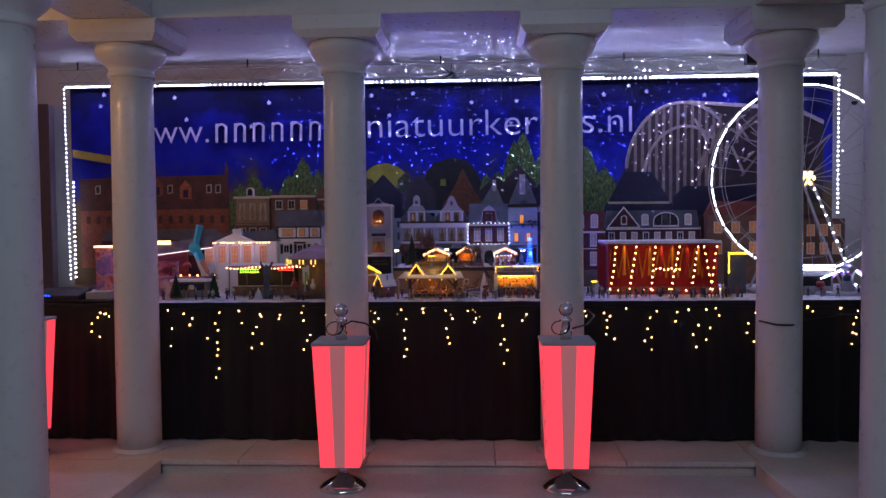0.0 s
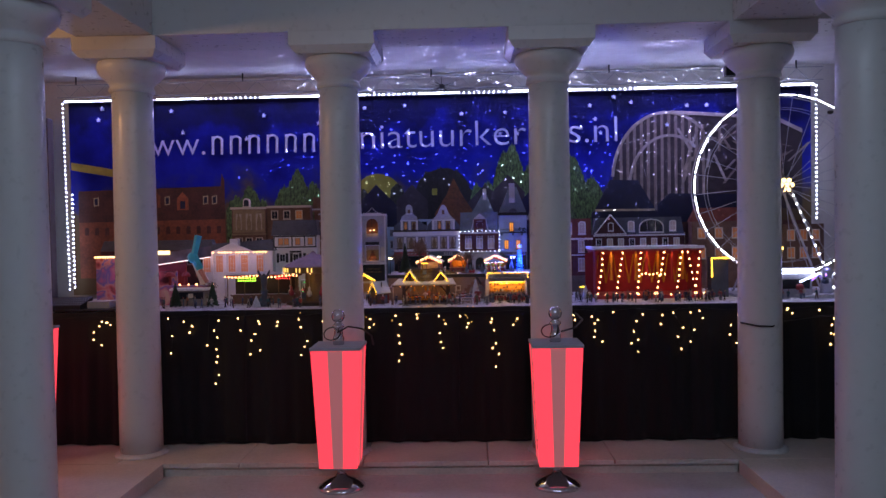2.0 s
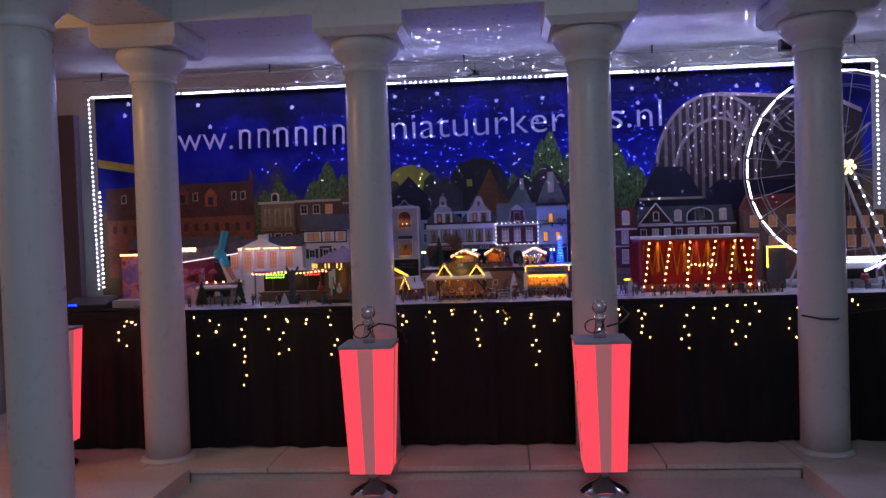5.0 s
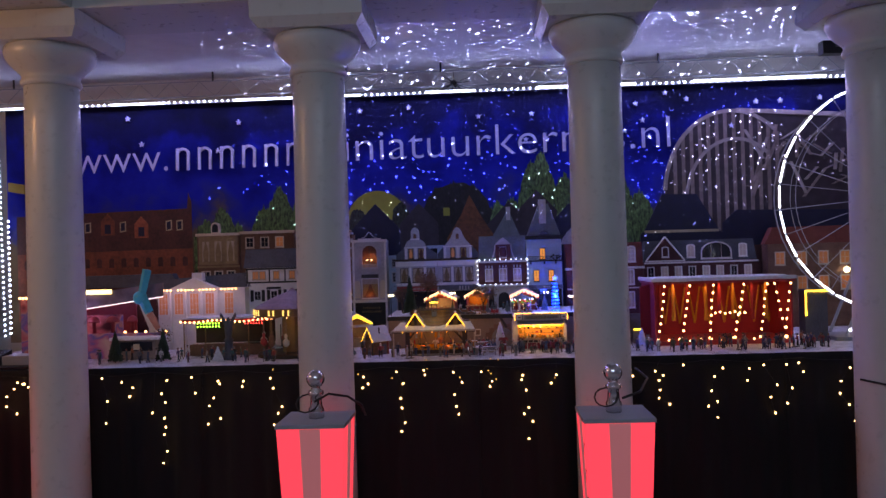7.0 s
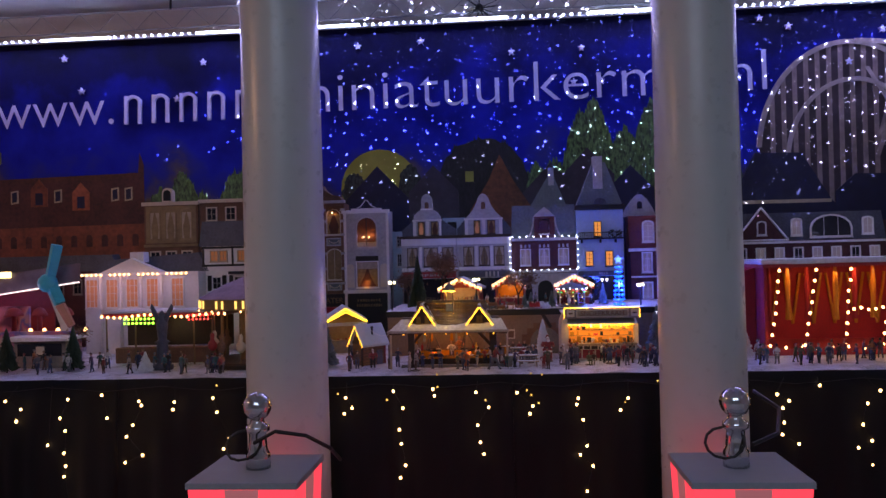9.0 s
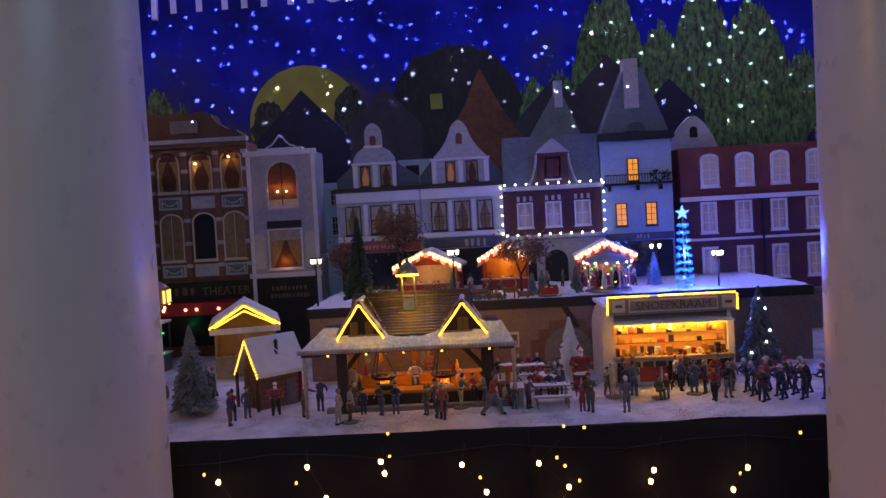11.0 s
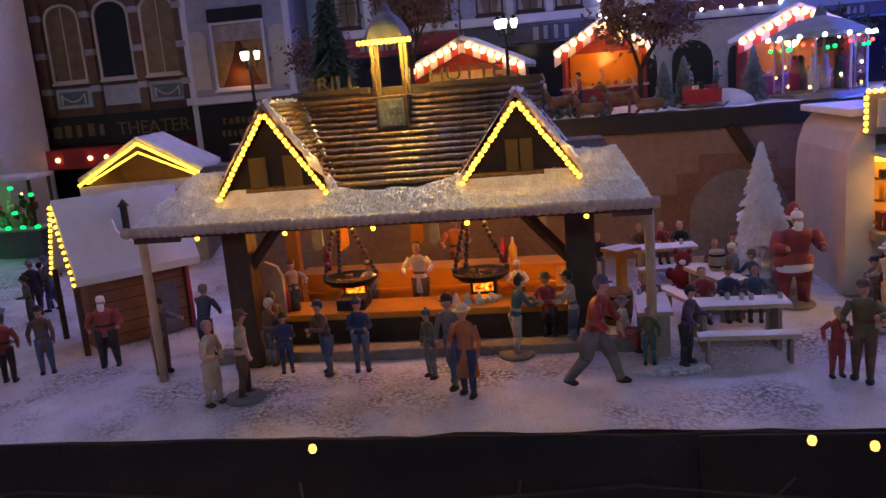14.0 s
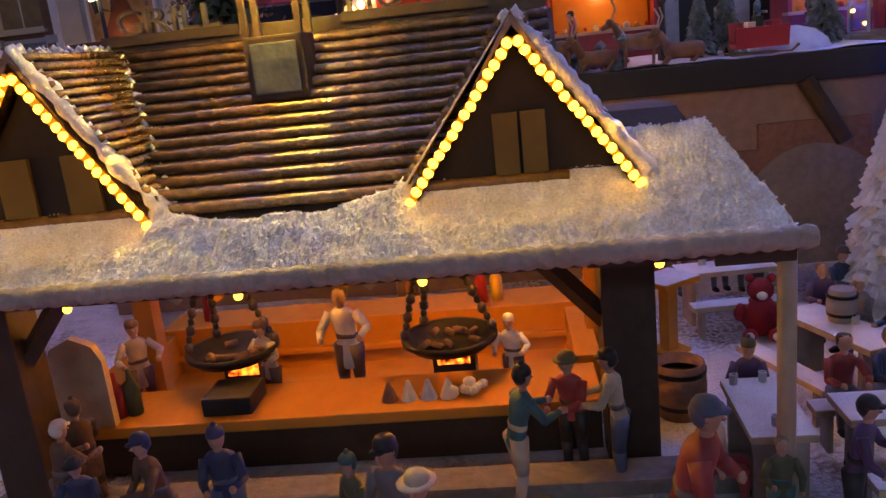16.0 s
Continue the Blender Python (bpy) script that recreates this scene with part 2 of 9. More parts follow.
def prism(bm, outline, y0, y1, index=0):
    """An outline in x and z, drawn out from y0 to y1."""
    a = [bm.verts.new((x, y0, z)) for x, z in outline]
    b = [bm.verts.new((x, y1, z)) for x, z in outline]
    n = len(a)
    fs = [bm.faces.new(a), bm.faces.new(b[::-1])]
    fs += [bm.faces.new((a[i], a[(i + 1) % n], b[(i + 1) % n], b[i])) for i in range(n)]
    for f in fs:
        f.material_index = index
    return bm


def side_prism(bm, outline, x0, x1, index=0):
    """An outline in y and z, drawn out from x0 to x1."""
    a = [bm.verts.new((x0, y, z)) for y, z in outline]
    b = [bm.verts.new((x1, y, z)) for y, z in outline]
    n = len(a)
    fs = [bm.faces.new(a), bm.faces.new(b[::-1])]
    fs += [bm.faces.new((a[i], a[(i + 1) % n], b[(i + 1) % n], b[i])) for i in range(n)]
    for f in fs:
        f.material_index = index
    return bm


def lathe(bm, rows, seg=24, at=(0, 0), index=0, squash=1.0):
    """Rows of radius and height turned round the upright axis."""
    rings = []
    for r, z in rows:
        rings.append([bm.verts.new((at[0] + max(r, 1e-5) * math.cos(2 * math.pi * i / seg), at[1] + squash * max(r, 1e-5) * math.sin(2 * math.pi * i / seg), z)) for i in range(seg)])
    fs = []
    for lo, hi in zip(rings, rings[1:]):
        fs += [bm.faces.new((lo[i], lo[(i + 1) % seg], hi[(i + 1) % seg], hi[i])) for i in range(seg)]
    fs += [bm.faces.new(rings[0][::-1]), bm.faces.new(rings[-1])]
    for f in fs:
        f.material_index = index
    return bm


def rod(bm, a, b, r0, r1=None, seg=8, index=0):
    a, b = Vector(a), Vector(b)
    r1 = r0 if r1 is None else r1
    q = (b - a).to_track_quat("Z", "Y")
    ra = [bm.verts.new(a + q @ Vector((r0 * math.cos(2 * math.pi * i / seg), r0 * math.sin(2 * math.pi * i / seg), 0))) for i in range(seg)]
    rb = [bm.verts.new(b + q @ Vector((r1 * math.cos(2 * math.pi * i / seg), r1 * math.sin(2 * math.pi * i / seg), 0))) for i in range(seg)]
    fs = [bm.faces.new((ra[i], ra[(i + 1) % seg], rb[(i + 1) % seg], rb[i])) for i in range(seg)]
    fs += [bm.faces.new(ra[::-1]), bm.faces.new(rb)]
    for f in fs:
        f.material_index = index
    return bm


def rope(bm, points, r, seg=6, index=0):
    """One bent tube through the points."""
    ps = [Vector(p) for p in points]
    rings = []
    for i, p in enumerate(ps):
        d = ps[min(i + 1, len(ps) - 1)] - ps[max(i - 1, 0)]
        q = d.to_track_quat("Z", "Y")
        rings.append([bm.verts.new(p + q @ Vector((r * math.cos(2 * math.pi * k / seg), r * math.sin(2 * math.pi * k / seg), 0))) for k in range(seg)])
    fs = []
    for a, b in zip(rings, rings[1:]):
        off = min(range(seg), key=lambda o: (a[0].co - b[o].co).length)
        fs += [bm.faces.new((a[k], a[(k + 1) % seg], b[(k + 1 + off) % seg], b[(k + off) % seg])) for k in range(seg)]
    fs += [bm.faces.new(rings[0][::-1]), bm.faces.new(rings[-1])]
    for f in fs:
        f.material_index = index
    return bm


def ball(bm, at, r, seg=10, squash=1.0, index=0):
    n = seg // 2
    rows = [(r * math.sin(math.pi * i / n), at[2] - r * squash * math.cos(math.pi * i / n)) for i in range(n + 1)]
    return lathe(bm, rows, seg, at[:2], index)


def arch(x0, x1, z0, z1, rise, n=8):
    """An outline with a rounded head."""
    c, h = (x0 + x1) / 2, (x1 - x0) / 2
    return [(x0, z0), (x1, z0)] + [(c + h * math.cos(math.pi * i / n), z1 - rise + rise * math.sin(math.pi * i / n)) for i in range(n + 1)]


def beads(name, parent, points, r, material, label="", squash=1.0):
    """Small bulbs, each a part of its own on one mesh."""
    first = None
    for p in points:
        if first is None:
            first = part(name, ball(bmesh.new(), (0, 0, 0), r, 8, squash), material, parent, label, True)
            first.matrix_basis = pose(*p)
        else:
            again(first, parent, pose(*p))


def along(a, b, n):
    a, b = Vector(a), Vector(b)
    return [a.lerp(b, i / (n - 1)) for i in range(n)]


# ---- setting ----
def structure(name, bm, material, label, smooth=False):
    return tagged(part(name, bm, material, None, label, smooth), label, name.split("_")[0], kind="structure")


floor = structure("floor", boxes((-1.33, 1.88, -3.2, 4.365, -0.14, -0.036)), FLOOR, "grey polished stone floor of the hall")
platform = thing("platform", (0, 0, 0), "raised grey stone platform with a low step round the hall", "platform", kind="structure")
# paving slabs along the front, one piece each
for i in range(9):
    x0 = -3.0 + i * 0.7
    ob = part("slab", boxes((x0 + 0.003, x0 + 0.697, 4.345, 6.3, 0.016, 0.044), bevel=0.004), STEP, platform)
part("riser", boxes((-1.33, 1.88, 4.365, 4.50, -0.13, 0.014)), STEP, platform)
part("side_step", boxes((-3.4, -1.33, -3.2, 4.342, -0.13, 0.044), bevel=0.004), STEP, platform)
part("side_step", boxes((1.88, 4.4, -3.2, 4.342, -0.13, 0.044), bevel=0.004), STEP, platform)
part("subfloor", boxes((-3.4, 4.4, 4.50, 6.3, -0.14, 0.014)), STEP, platform)

structure("wall_back", boxes((-3.5, 3.4, 6.20, 6.35, 0.0, 2.9)), PLASTER, "pale plaster wall behind the painted cloth")
structure("wall_left", boxes((-3.6, -3.45, -3.2, 6.20, 0.0, 3.3)), PLASTER, "pale plaster side wall")
structure("wall_right", boxes((3.30, 3.42, 4.75, 6.20, 0.05, 2.6), (4.3, 4.45, -3.2, 4.70, 0.0, 3.3)), PLASTER, "pale plaster side wall")
structure("wall_rear", boxes((-3.6, 4.45, -3.35, -3.2, 0.0, 3.3)), PLASTER, "pale plaster wall behind the visitors")
structure("ceiling", boxes((-3.45, 4.3, 4.772, 6.20, 2.56, 2.66)), CEIL, "white plaster ceiling over the display")
structure("ceiling", boxes((-3.45, 4.3, -3.2, 4.345, 3.12, 3.2)), CEIL, "white plaster ceiling of the hall")
structure("beam", boxes((-3.45, 4.3, 4.35, 4.77, 2.442, 3.1), bevel=0.006), COLUMN, "pale painted beam resting on the columns")
structure("beam", boxes((-1.755, -1.325, 1.9, 4.345, 2.442, 3.1), bevel=0.006), COLUMN, "pale painted beam resting on the columns")
structure("beam", boxes((1.865, 2.295, 1.9, 4.345, 2.442, 3.1), bevel=0.006), COLUMN, "pale painted beam resting on the columns")
structure("panel", boxes((-3.40, -2.79, 5.95, 6.03, 0.044, 2.24), bevel=0.01), BROWN_PANEL, "dark brown panel beside the painted cloth")


def column():
    c = thing("column", (0, 0, 0), "smooth pale painted round column with a square capital", "column", "columns round the hall", "structure")
    shaft = [(0.122 - 0.008 * (i / 12) ** 1.6, 0.055 + i * (2.11 / 12)) for i in range(13)]
    part("shaft", lathe(bmesh.new(), shaft, 40), COLUMN, c, smooth=True)
    part("capital", lathe(bmesh.new(), [(0.114, 2.155), (0.124, 2.16), (0.128, 2.172), (0.124, 2.184), (0.119, 2.19), (0.122, 2.205), (0.142, 2.225), (0.168, 2.25), (0.185, 2.275), (0.192, 2.3), (0.187, 2.32), (0.178, 2.333)], 40), COLUMN, c, smooth=True)
    bm = bmesh.new()
    lo = [bm.verts.new((sx * 0.205, sy * 0.205, 2.326)) for sx, sy in ((-1, -1), (1, -1), (1, 1), (-1, 1))]
    hi = [bm.verts.new((sx * 0.236, sy * 0.236, 2.365)) for sx, sy in ((-1, -1), (1, -1), (1, 1), (-1, 1))]
    tp = [bm.verts.new((sx * 0.236, sy * 0.236, 2.439)) for sx, sy in ((-1, -1), (1, -1), (1, 1), (-1, 1))]
    for a, b in ((lo, hi), (hi, tp)):
        for i in range(4):
            bm.faces.new((a[i], a[(i + 1) % 4], b[(i + 1) % 4], b[i]))
    bm.faces.new(lo[::-1]), bm.faces.new(tp)
    part("abacus", bm, COLUMN, c)
    part("plinth", lathe(bmesh.new(), [(0.15, 0.0445), (0.15, 0.052), (0.135, 0.059), (0.123, 0.066)], 40), COLUMN, c, smooth=True)
    return c


first = column()
first.matrix_basis = pose(-1.540, 4.56, 0)
for x, y in ((-0.328, 4.56), (0.883, 4.56), (2.078, 4.56), (-1.540, 3.35), (2.078, 3.35)):
    copy_thing(first, pose(x, y, 0))

# the display table and its black skirt
table = thing("display_table", (0.4, 4.9, 0.044), "long display table covered with trodden artificial snow", "table")
bm = bmesh.new()
NX, NY = 220, 26
grid = []
for j in range(NY + 1):
    row = []
    for i in range(NX + 1):
        x, y = -2.75 + 5.42 * i / NX, -0.118 + 1.22 * j / NY
        z = 0.823 + 0.0035 * noise.noise(Vector((x * 9, y * 9, 0))) + 0.002 * noise.noise(Vector((x * 30, y * 30, 3)))
        row.append(bm.verts.new((x, y + (0.006 * noise.noise(Vector((x * 12, 0, 7))) if j == 0 else 0), z - (0.006 if j == 0 else 0))))
    grid.append(row)
for j in range(NY):
    for i in range(NX):
        bm.faces.new((grid[j][i], grid[j][i + 1], grid[j + 1][i + 1], grid[j + 1][i]))
part("snow_cover", bm, SNOWG, table, "dirty white snow flock", True)
part("board", boxes((-2.76, 2.68, -0.112, 1.12, 0.776, 0.812)), DARKWOOD, table)
for x in (-2.6, -1.3, 0.0, 1.3, 2.55):
    part("trestle", boxes((x - 0.03, x + 0.03, 0.02, 0.08, 0.0, 0.776), (x - 0.03, x + 0.03, 0.92, 0.98, 0.0, 0.776), (x - 0.02, x + 0.02, 0.08, 0.92, 0.3, 0.34)), GREYWOOD, table)

skirt = thing("table_skirt", (0, 0, 0), "black cloth skirt hanging in folds from the display table", "skirt")


def cloth_length(xa, xb, lift):
    bm = bmesh.new()
    NX, NZ = 100, 14
    rows = []
    for k in range(NZ + 1):
        u = k / NZ
        z = 0.862 - 0.812 * u
        row = []
        for i in range(NX + 1):
            x = xa + (xb - xa) * i / NX
            y = 4.777 - 0.018 * min(1, u / 0.3) ** 0.8 - 0.02 * u - lift
            fold = 0.013 * math.sin(x * 31 + 2.2 * math.sin(x * 2.3)) + 0.006 * math.sin(x * 73 + 1.0) + 0.014 * noise.noise(Vector((x * 3, u * 2, 0)))
            row.append(bm.verts.new((x, y + fold * min(1, 0.12 + u * 1.6), z + 0.014 * u * noise.noise(Vector((x * 2.2, 0, 5))))))
        rows.append(row)
    for k in range(NZ):
        for i in range(NX):
            bm.faces.new((rows[k][i], rows[k][i + 1], rows[k + 1][i + 1], rows[k + 1][i]))
    ob = part("cloth_length", bm, CLOTH, skirt, "", True)
    ob.modifiers.new("thick", "SOLIDIFY").thickness = 0.003


for n in range(4):
    cloth_length(-2.36 + 1.35 * n, -2.36 + 1.35 * n + 1.40, 0.0 if n % 2 else 0.005)

# ---- painted cloth behind the model town ----
BX0, BX1, BZ0, BZ1, BY = -2.68, 3.02, 0.87, 2.37, 6.06


def cloth_print():
    m = bpy.data.materials.new("night sky print")
    m.use_nodes = True
    nt = m.node_tree
    n, l = nt.nodes, nt.links
    b = n["Principled BSDF"]
    tc, sep = n.new("ShaderNodeTexCoord"), n.new("ShaderNodeSeparateXYZ")
    l.new(tc.outputs["Object"], sep.inputs[0])
    cloud = n.new("ShaderNodeTexNoise")
    cloud.inputs["Scale"].default_value, cloud.inputs["Detail"].default_value = 3.4, 7
    l.new(tc.outputs["Object"], cloud.inputs["Vector"])
    add = n.new("ShaderNodeMath")
    add.operation = "MULTIPLY_ADD"
    add.inputs[1].default_value = 0.95
    l.new(cloud.outputs["Fac"], add.inputs[0])
    l.new(sep.outputs["Z"], add.inputs[2])
    ramp = n.new("ShaderNodeValToRGB")
    e = ramp.color_ramp.elements
    e[0].position, e[0].color = 0.28, (0.12, 0.085, 0.045, 1)
    e[1].position, e[1].color = 0.92, (0.002, 0.003, 0.018, 1)
    for p, c in ((0.37, (0.11, 0.085, 0.06, 1)), (0.44, (0.030, 0.036, 0.21, 1)), (0.53, (0.012, 0.018, 0.36, 1)), (0.66, (0.006, 0.009, 0.19, 1)), (0.78, (0.003, 0.004, 0.050, 1))):
        x = e.new(p)
        x.color = c
    mr = n.new("ShaderNodeMapRange")
    mr.inputs[1].default_value, mr.inputs[2].default_value = 0.57, 2.12
    l.new(add.outputs[0], mr.inputs[0])
    l.new(mr.outputs[0], ramp.inputs[0])
    l.new(ramp.outputs[0], b.inputs["Base Color"])
    weave = n.new("ShaderNodeTexNoise")
    weave.inputs["Scale"].default_value = 5
    l.new(tc.outputs["Object"], weave.inputs["Vector"])
    bp = n.new("ShaderNodeBump")
    bp.inputs["Strength"].default_value, bp.inputs["Distance"].default_value = 0.4, 0.02
    l.new(weave.outputs["Fac"], bp.inputs["Height"])
    l.new(bp.outputs[0], b.inputs["Normal"])
    b.inputs["Roughness"].default_value = 0.75
    b.inputs["Specular IOR Level"].default_value = 0.10
    return m


cloth = thing("backdrop", (0, BY, BZ0), "painted cloth of a deep blue starry night above dark rooftops", "backdrop", kind="structure")
part("cloth", boxes((BX0, BX1, 0, 0.01, 0, BZ1 - BZ0)), cloth_print(), cloth)
INK = {k: mat("print " + k, c, 0.6, grain=g, vary=v, bump=0.0, stain=s) for k, c, g, v, s in (
    ("dark brick", (0.085, 0.028, 0.022), 60, 0.6, 9), ("brick", (0.26, 0.075, 0.035), 50, 0.6, 8), ("navy", (0.006, 0.008, 0.040), 20, 0.4, 5), ("gable brick", (0.13, 0.045, 0.016), 60, 0.6, 9), ("timber", (0.24, 0.19, 0.17), 40, 0.4, 8), ("pale timber", (0.36, 0.31, 0.29), 40, 0.3, 8), ("brown night", (0.035, 0.024, 0.030), 16, 0.6, 7), ("moon", (0.32, 0.33, 0.05), 9, 0.35, 4),
    ("green", (0.13, 0.25, 0.06), 28, 0.7, 9), ("cream", (0.42, 0.36, 0.22), 40, 0.4, 8), ("white", (0.62, 0.60, 0.58), 40, 0.3, 6), ("dusk", (0.035, 0.028, 0.04), 25, 0.5, 6), ("script", (0.62, 0.65, 0.92), 30, 0.15, 5), ("tape", (0.42, 0.34, 0.06), 30, 0.3, 5))}
LAYER = [0]


def print_shape(name, outline, ink, label=""):
    """A flat printed figure on the cloth; each lies a hair in front of the one before."""
    LAYER[0] += 1
    y = -0.0012 - 0.00012 * LAYER[0]
    bm = bmesh.new()
    prism(bm, [(x, z - BZ0) for x, z in outline], y, -0.0005)
    return part(name, bm, INK[ink], cloth, label)


def disc(x, z, r, n=28, a0=0.0, a1=360.0):
    return [(x + r * math.cos(radians(a0 + (a1 - a0) * i / n)), z + r * math.sin(radians(a0 + (a1 - a0) * i / n))) for i in range(n if a1 - a0 == 360 else n + 1)]


def foliage_ink(name, colour):
    """Printed needles: short upright dabs of lighter and darker green."""
    m = bpy.data.materials.new(name)
    m.use_nodes = True
    n, l = m.node_tree.nodes, m.node_tree.links
    tc, mp, no, ra = n.new("ShaderNodeTexCoord"), n.new("ShaderNodeMapping"), n.new("ShaderNodeTexNoise"), n.new("ShaderNodeValToRGB")
    mp.inputs["Scale"].default_value = (1.0, 1.0, 0.42)
    no.inputs["Scale"].default_value, no.inputs["Detail"].default_value, no.inputs["Roughness"].default_value = 75, 5, 0.7
    e = ra.color_ramp.elements
    e[0].position, e[1].position = 0.38, 0.70
    e[0].color, e[1].color = (*[c * 0.10 for c in colour], 1), (*[c * 1.5 for c in colour], 1)
    l.new(tc.outputs["Object"], mp.inputs["Vector"])
    l.new(mp.outputs[0], no.inputs["Vector"])
    l.new(no.outputs["Fac"], ra.inputs[0])
    l.new(ra.outputs[0], n["Principled BSDF"].inputs["Base Color"])
    n["Principled BSDF"].inputs["Roughness"].default_value = 0.65
    return m


INK["needles"] = foliage_ink("print needles", (0.10, 0.20, 0.055))
INK["dark needles"] = foliage_ink("print dark needles", (0.030, 0.045, 0.030))
INK["night tree"] = foliage_ink("print night tree", (0.009, 0.008, 0.012))


def firs(x0, x1, z0, tips, rng, ink="needles"):
    """A mass of conifers with fringed edges: tips are (x, height, half width)."""
    pts = [(x0, z0)]
    n = int((x1 - x0) / 0.0045)
    for i in range(n + 1):
        x = x0 + (x1 - x0) * i / n
        z = max(t[1] - (t[1] - z0) * (abs(x - t[0]) / (1.15 * t[2])) ** 1.6 for t in tips)
        pts.append((x, max(z0 + 0.002, z + rng.uniform(-0.020, 0.016))))
    pts.append((x1, z0))
    print_shape("conifers", pts, ink, "printed green conifers")


def leafy_disc(x, z, a, b, ink, rng):
    print_shape("tree", [(x + (a + rng.uniform(-0.008, 0.006)) * math.cos(i * 0.1257), z + (b + rng.uniform(-0.008, 0.006)) * math.sin(i * 0.1257)) for i in range(50)], ink)


rng = random.Random(4)
print_shape("moon", disc(-0.278, 1.580, 0.192), "moon", "large olive yellow moon")
firs(-1.46, -1.12, 1.25, ((-1.38, 1.62, 0.16), (-1.27, 1.70, 0.15), (-1.17, 1.60, 0.10)), rng)
firs(-1.08, -0.66, 1.25, ((-1.00, 1.70, 0.14), (-0.90, 1.82, 0.16), (-0.78, 1.72, 0.14), (-0.70, 1.66, 0.10)), rng)
firs(0.42, 0.74, 1.25, ((0.48, 1.68, 0.14), (0.57, 1.70, 0.16), (0.70, 1.93, 0.15)), rng)
firs(0.70, 1.46, 1.25, ((0.76, 1.98, 0.16), (0.90, 1.84, 0.16), (1.04, 1.97, 0.18), (1.20, 1.90, 0.20), (1.36, 1.72, 0.16)), rng)
leafy_disc(-0.405, 1.56, 0.060, 0.10, "dark needles", rng)
leafy_disc(-0.130, 1.57, 0.060, 0.12, "dark needles", rng)
leafy_disc(0.225, 1.60, 0.215, 0.205, "night tree", rng)
firs(0.02, 0.42, 1.25, ((0.10, 1.78, 0.13), (0.20, 1.82, 0.15), (0.33, 1.79, 0.12)), rng, "night tree")
print_shape("brick_terrace", [(-2.62, 1.0), (-1.47, 1.0), (-1.47, 1.74), (-1.49, 1.80), (-1.50, 1.70), (-2.62, 1.68)], "dark brick", "long dark brick house row")
print_shape("brick_wall", [(-2.62, 1.0), (-1.47, 1.0), (-1.47, 1.445), (-2.62, 1.435)], "brick")
for i in range(14):
    x = -2.56 + i * 0.08
    print_shape("row_window", arch(x - 0.016, x + 0.016, 1.335, 1.395, 0.014), "dark brick")
for x in (-2.30, -2.02, -1.80):
    z = 1.50 + 0.05 * ((x * 7) % 1)
    print_shape("dormer", [(x - 0.045, z), (x + 0.045, z), (x + 0.045, z + 0.09), (x, z + 0.14), (x - 0.045, z + 0.09)], "cream" if x < -2.2 else "brick")
    print_shape("dormer_window", [(x - 0.02, z + 0.01), (x + 0.02, z + 0.01), (x + 0.02, z + 0.07), (x - 0.02, z + 0.07)], "navy")
for x in (-2.48, -2.15, -1.92, -1.62, -1.55):
    print_shape("skylight", [(x - 0.02, 1.56), (x + 0.02, 1.565), (x + 0.02, 1.63), (x - 0.02, 1.625)], "cream")
    print_shape("skylight_glass", [(x - 0.013, 1.567), (x + 0.013, 1.572), (x + 0.013, 1.622), (x - 0.013, 1.617)], "navy")
for c, z, w, ink in ((-0.290, 1.690, 0.155, "navy"), (-0.015, 1.685, 0.12, "dusk"), (0.55, 1.68, 0.14, "dusk"), (0.725, 1.745, 0.125, "dusk"), (0.925, 1.655, 0.11, "navy")):
    print_shape("gable_roof", [(c - w, 1.0), (c + w, 1.0), (c + w, z - w * 1.05), (c, z), (c - w, z - w * 1.05)], ink, "dark pointed roof")
print_shape("brick_gable", [(0.16, 1.0), (0.46, 1.0), (0.46, 1.46), (0.37, 1.60), (0.318, 1.705), (0.306, 1.725), (0.294, 1.70), (0.25, 1.60), (0.16, 1.46)], "gable brick")
print_shape("lit_window", [(0.14, 1.60), (0.18, 1.60), (0.18, 1.65), (0.14, 1.65)], "moon")
# roller coaster with two arched tracks and many posts
print_shape("coaster_ground", [(1.93 - 0.41 * math.cos(radians(a)), 1.68 + 0.51 * math.sin(radians(a))) for a in range(0, 100, 6)] + [(2.75, 2.13), (2.95, 2.05), (2.95, 1.45), (1.52, 1.45)], "brown night", "dark timber thicket")
for i in range(13):
    x = 1.585 + i * 0.052
    z = 1.68 + 0.505 * math.sqrt(max(0.0, 1 - ((x - 1.93) / 0.415) ** 2))
    print_shape("coaster_post", [(x - 0.011, 1.45), (x + 0.011, 1.45), (x + 0.013, z), (x - 0.009, z)], "timber")
rng2 = random.Random(8)
for i in range(34):
    x0, z0 = 2.04 + 0.85 * rng2.random(), 1.60 + 0.42 * rng2.random()
    a, n = rng2.uniform(0.2, 2.9), rng2.uniform(0.08, 0.22)
    dx, dz = n * math.cos(a), n * math.sin(a)
    if z0 + dz < 2.10:
        print_shape("coaster_brace", [(x0 - 0.010, z0), (x0 + 0.010, z0), (x0 + dx + 0.010, z0 + dz), (x0 + dx - 0.010, z0 + dz)], "timber" if i % 3 else "pale timber")
for a0, b0, cx, cz, w in ((0.42, 0.525, 1.93, 1.68, 0.022), (0.315, 0.40, 1.955, 1.63, 0.020)):
    arc = [radians(k) for k in range(4, 136, 6)]
    print_shape("coaster_track", [(cx - a0 * math.cos(k), cz + b0 * math.sin(k)) for k in arc] + [(cx - (a0 - w) * math.cos(k), cz + (b0 - w) * math.sin(k)) for k in arc][::-1], "pale timber", "pale timber roller coaster track")
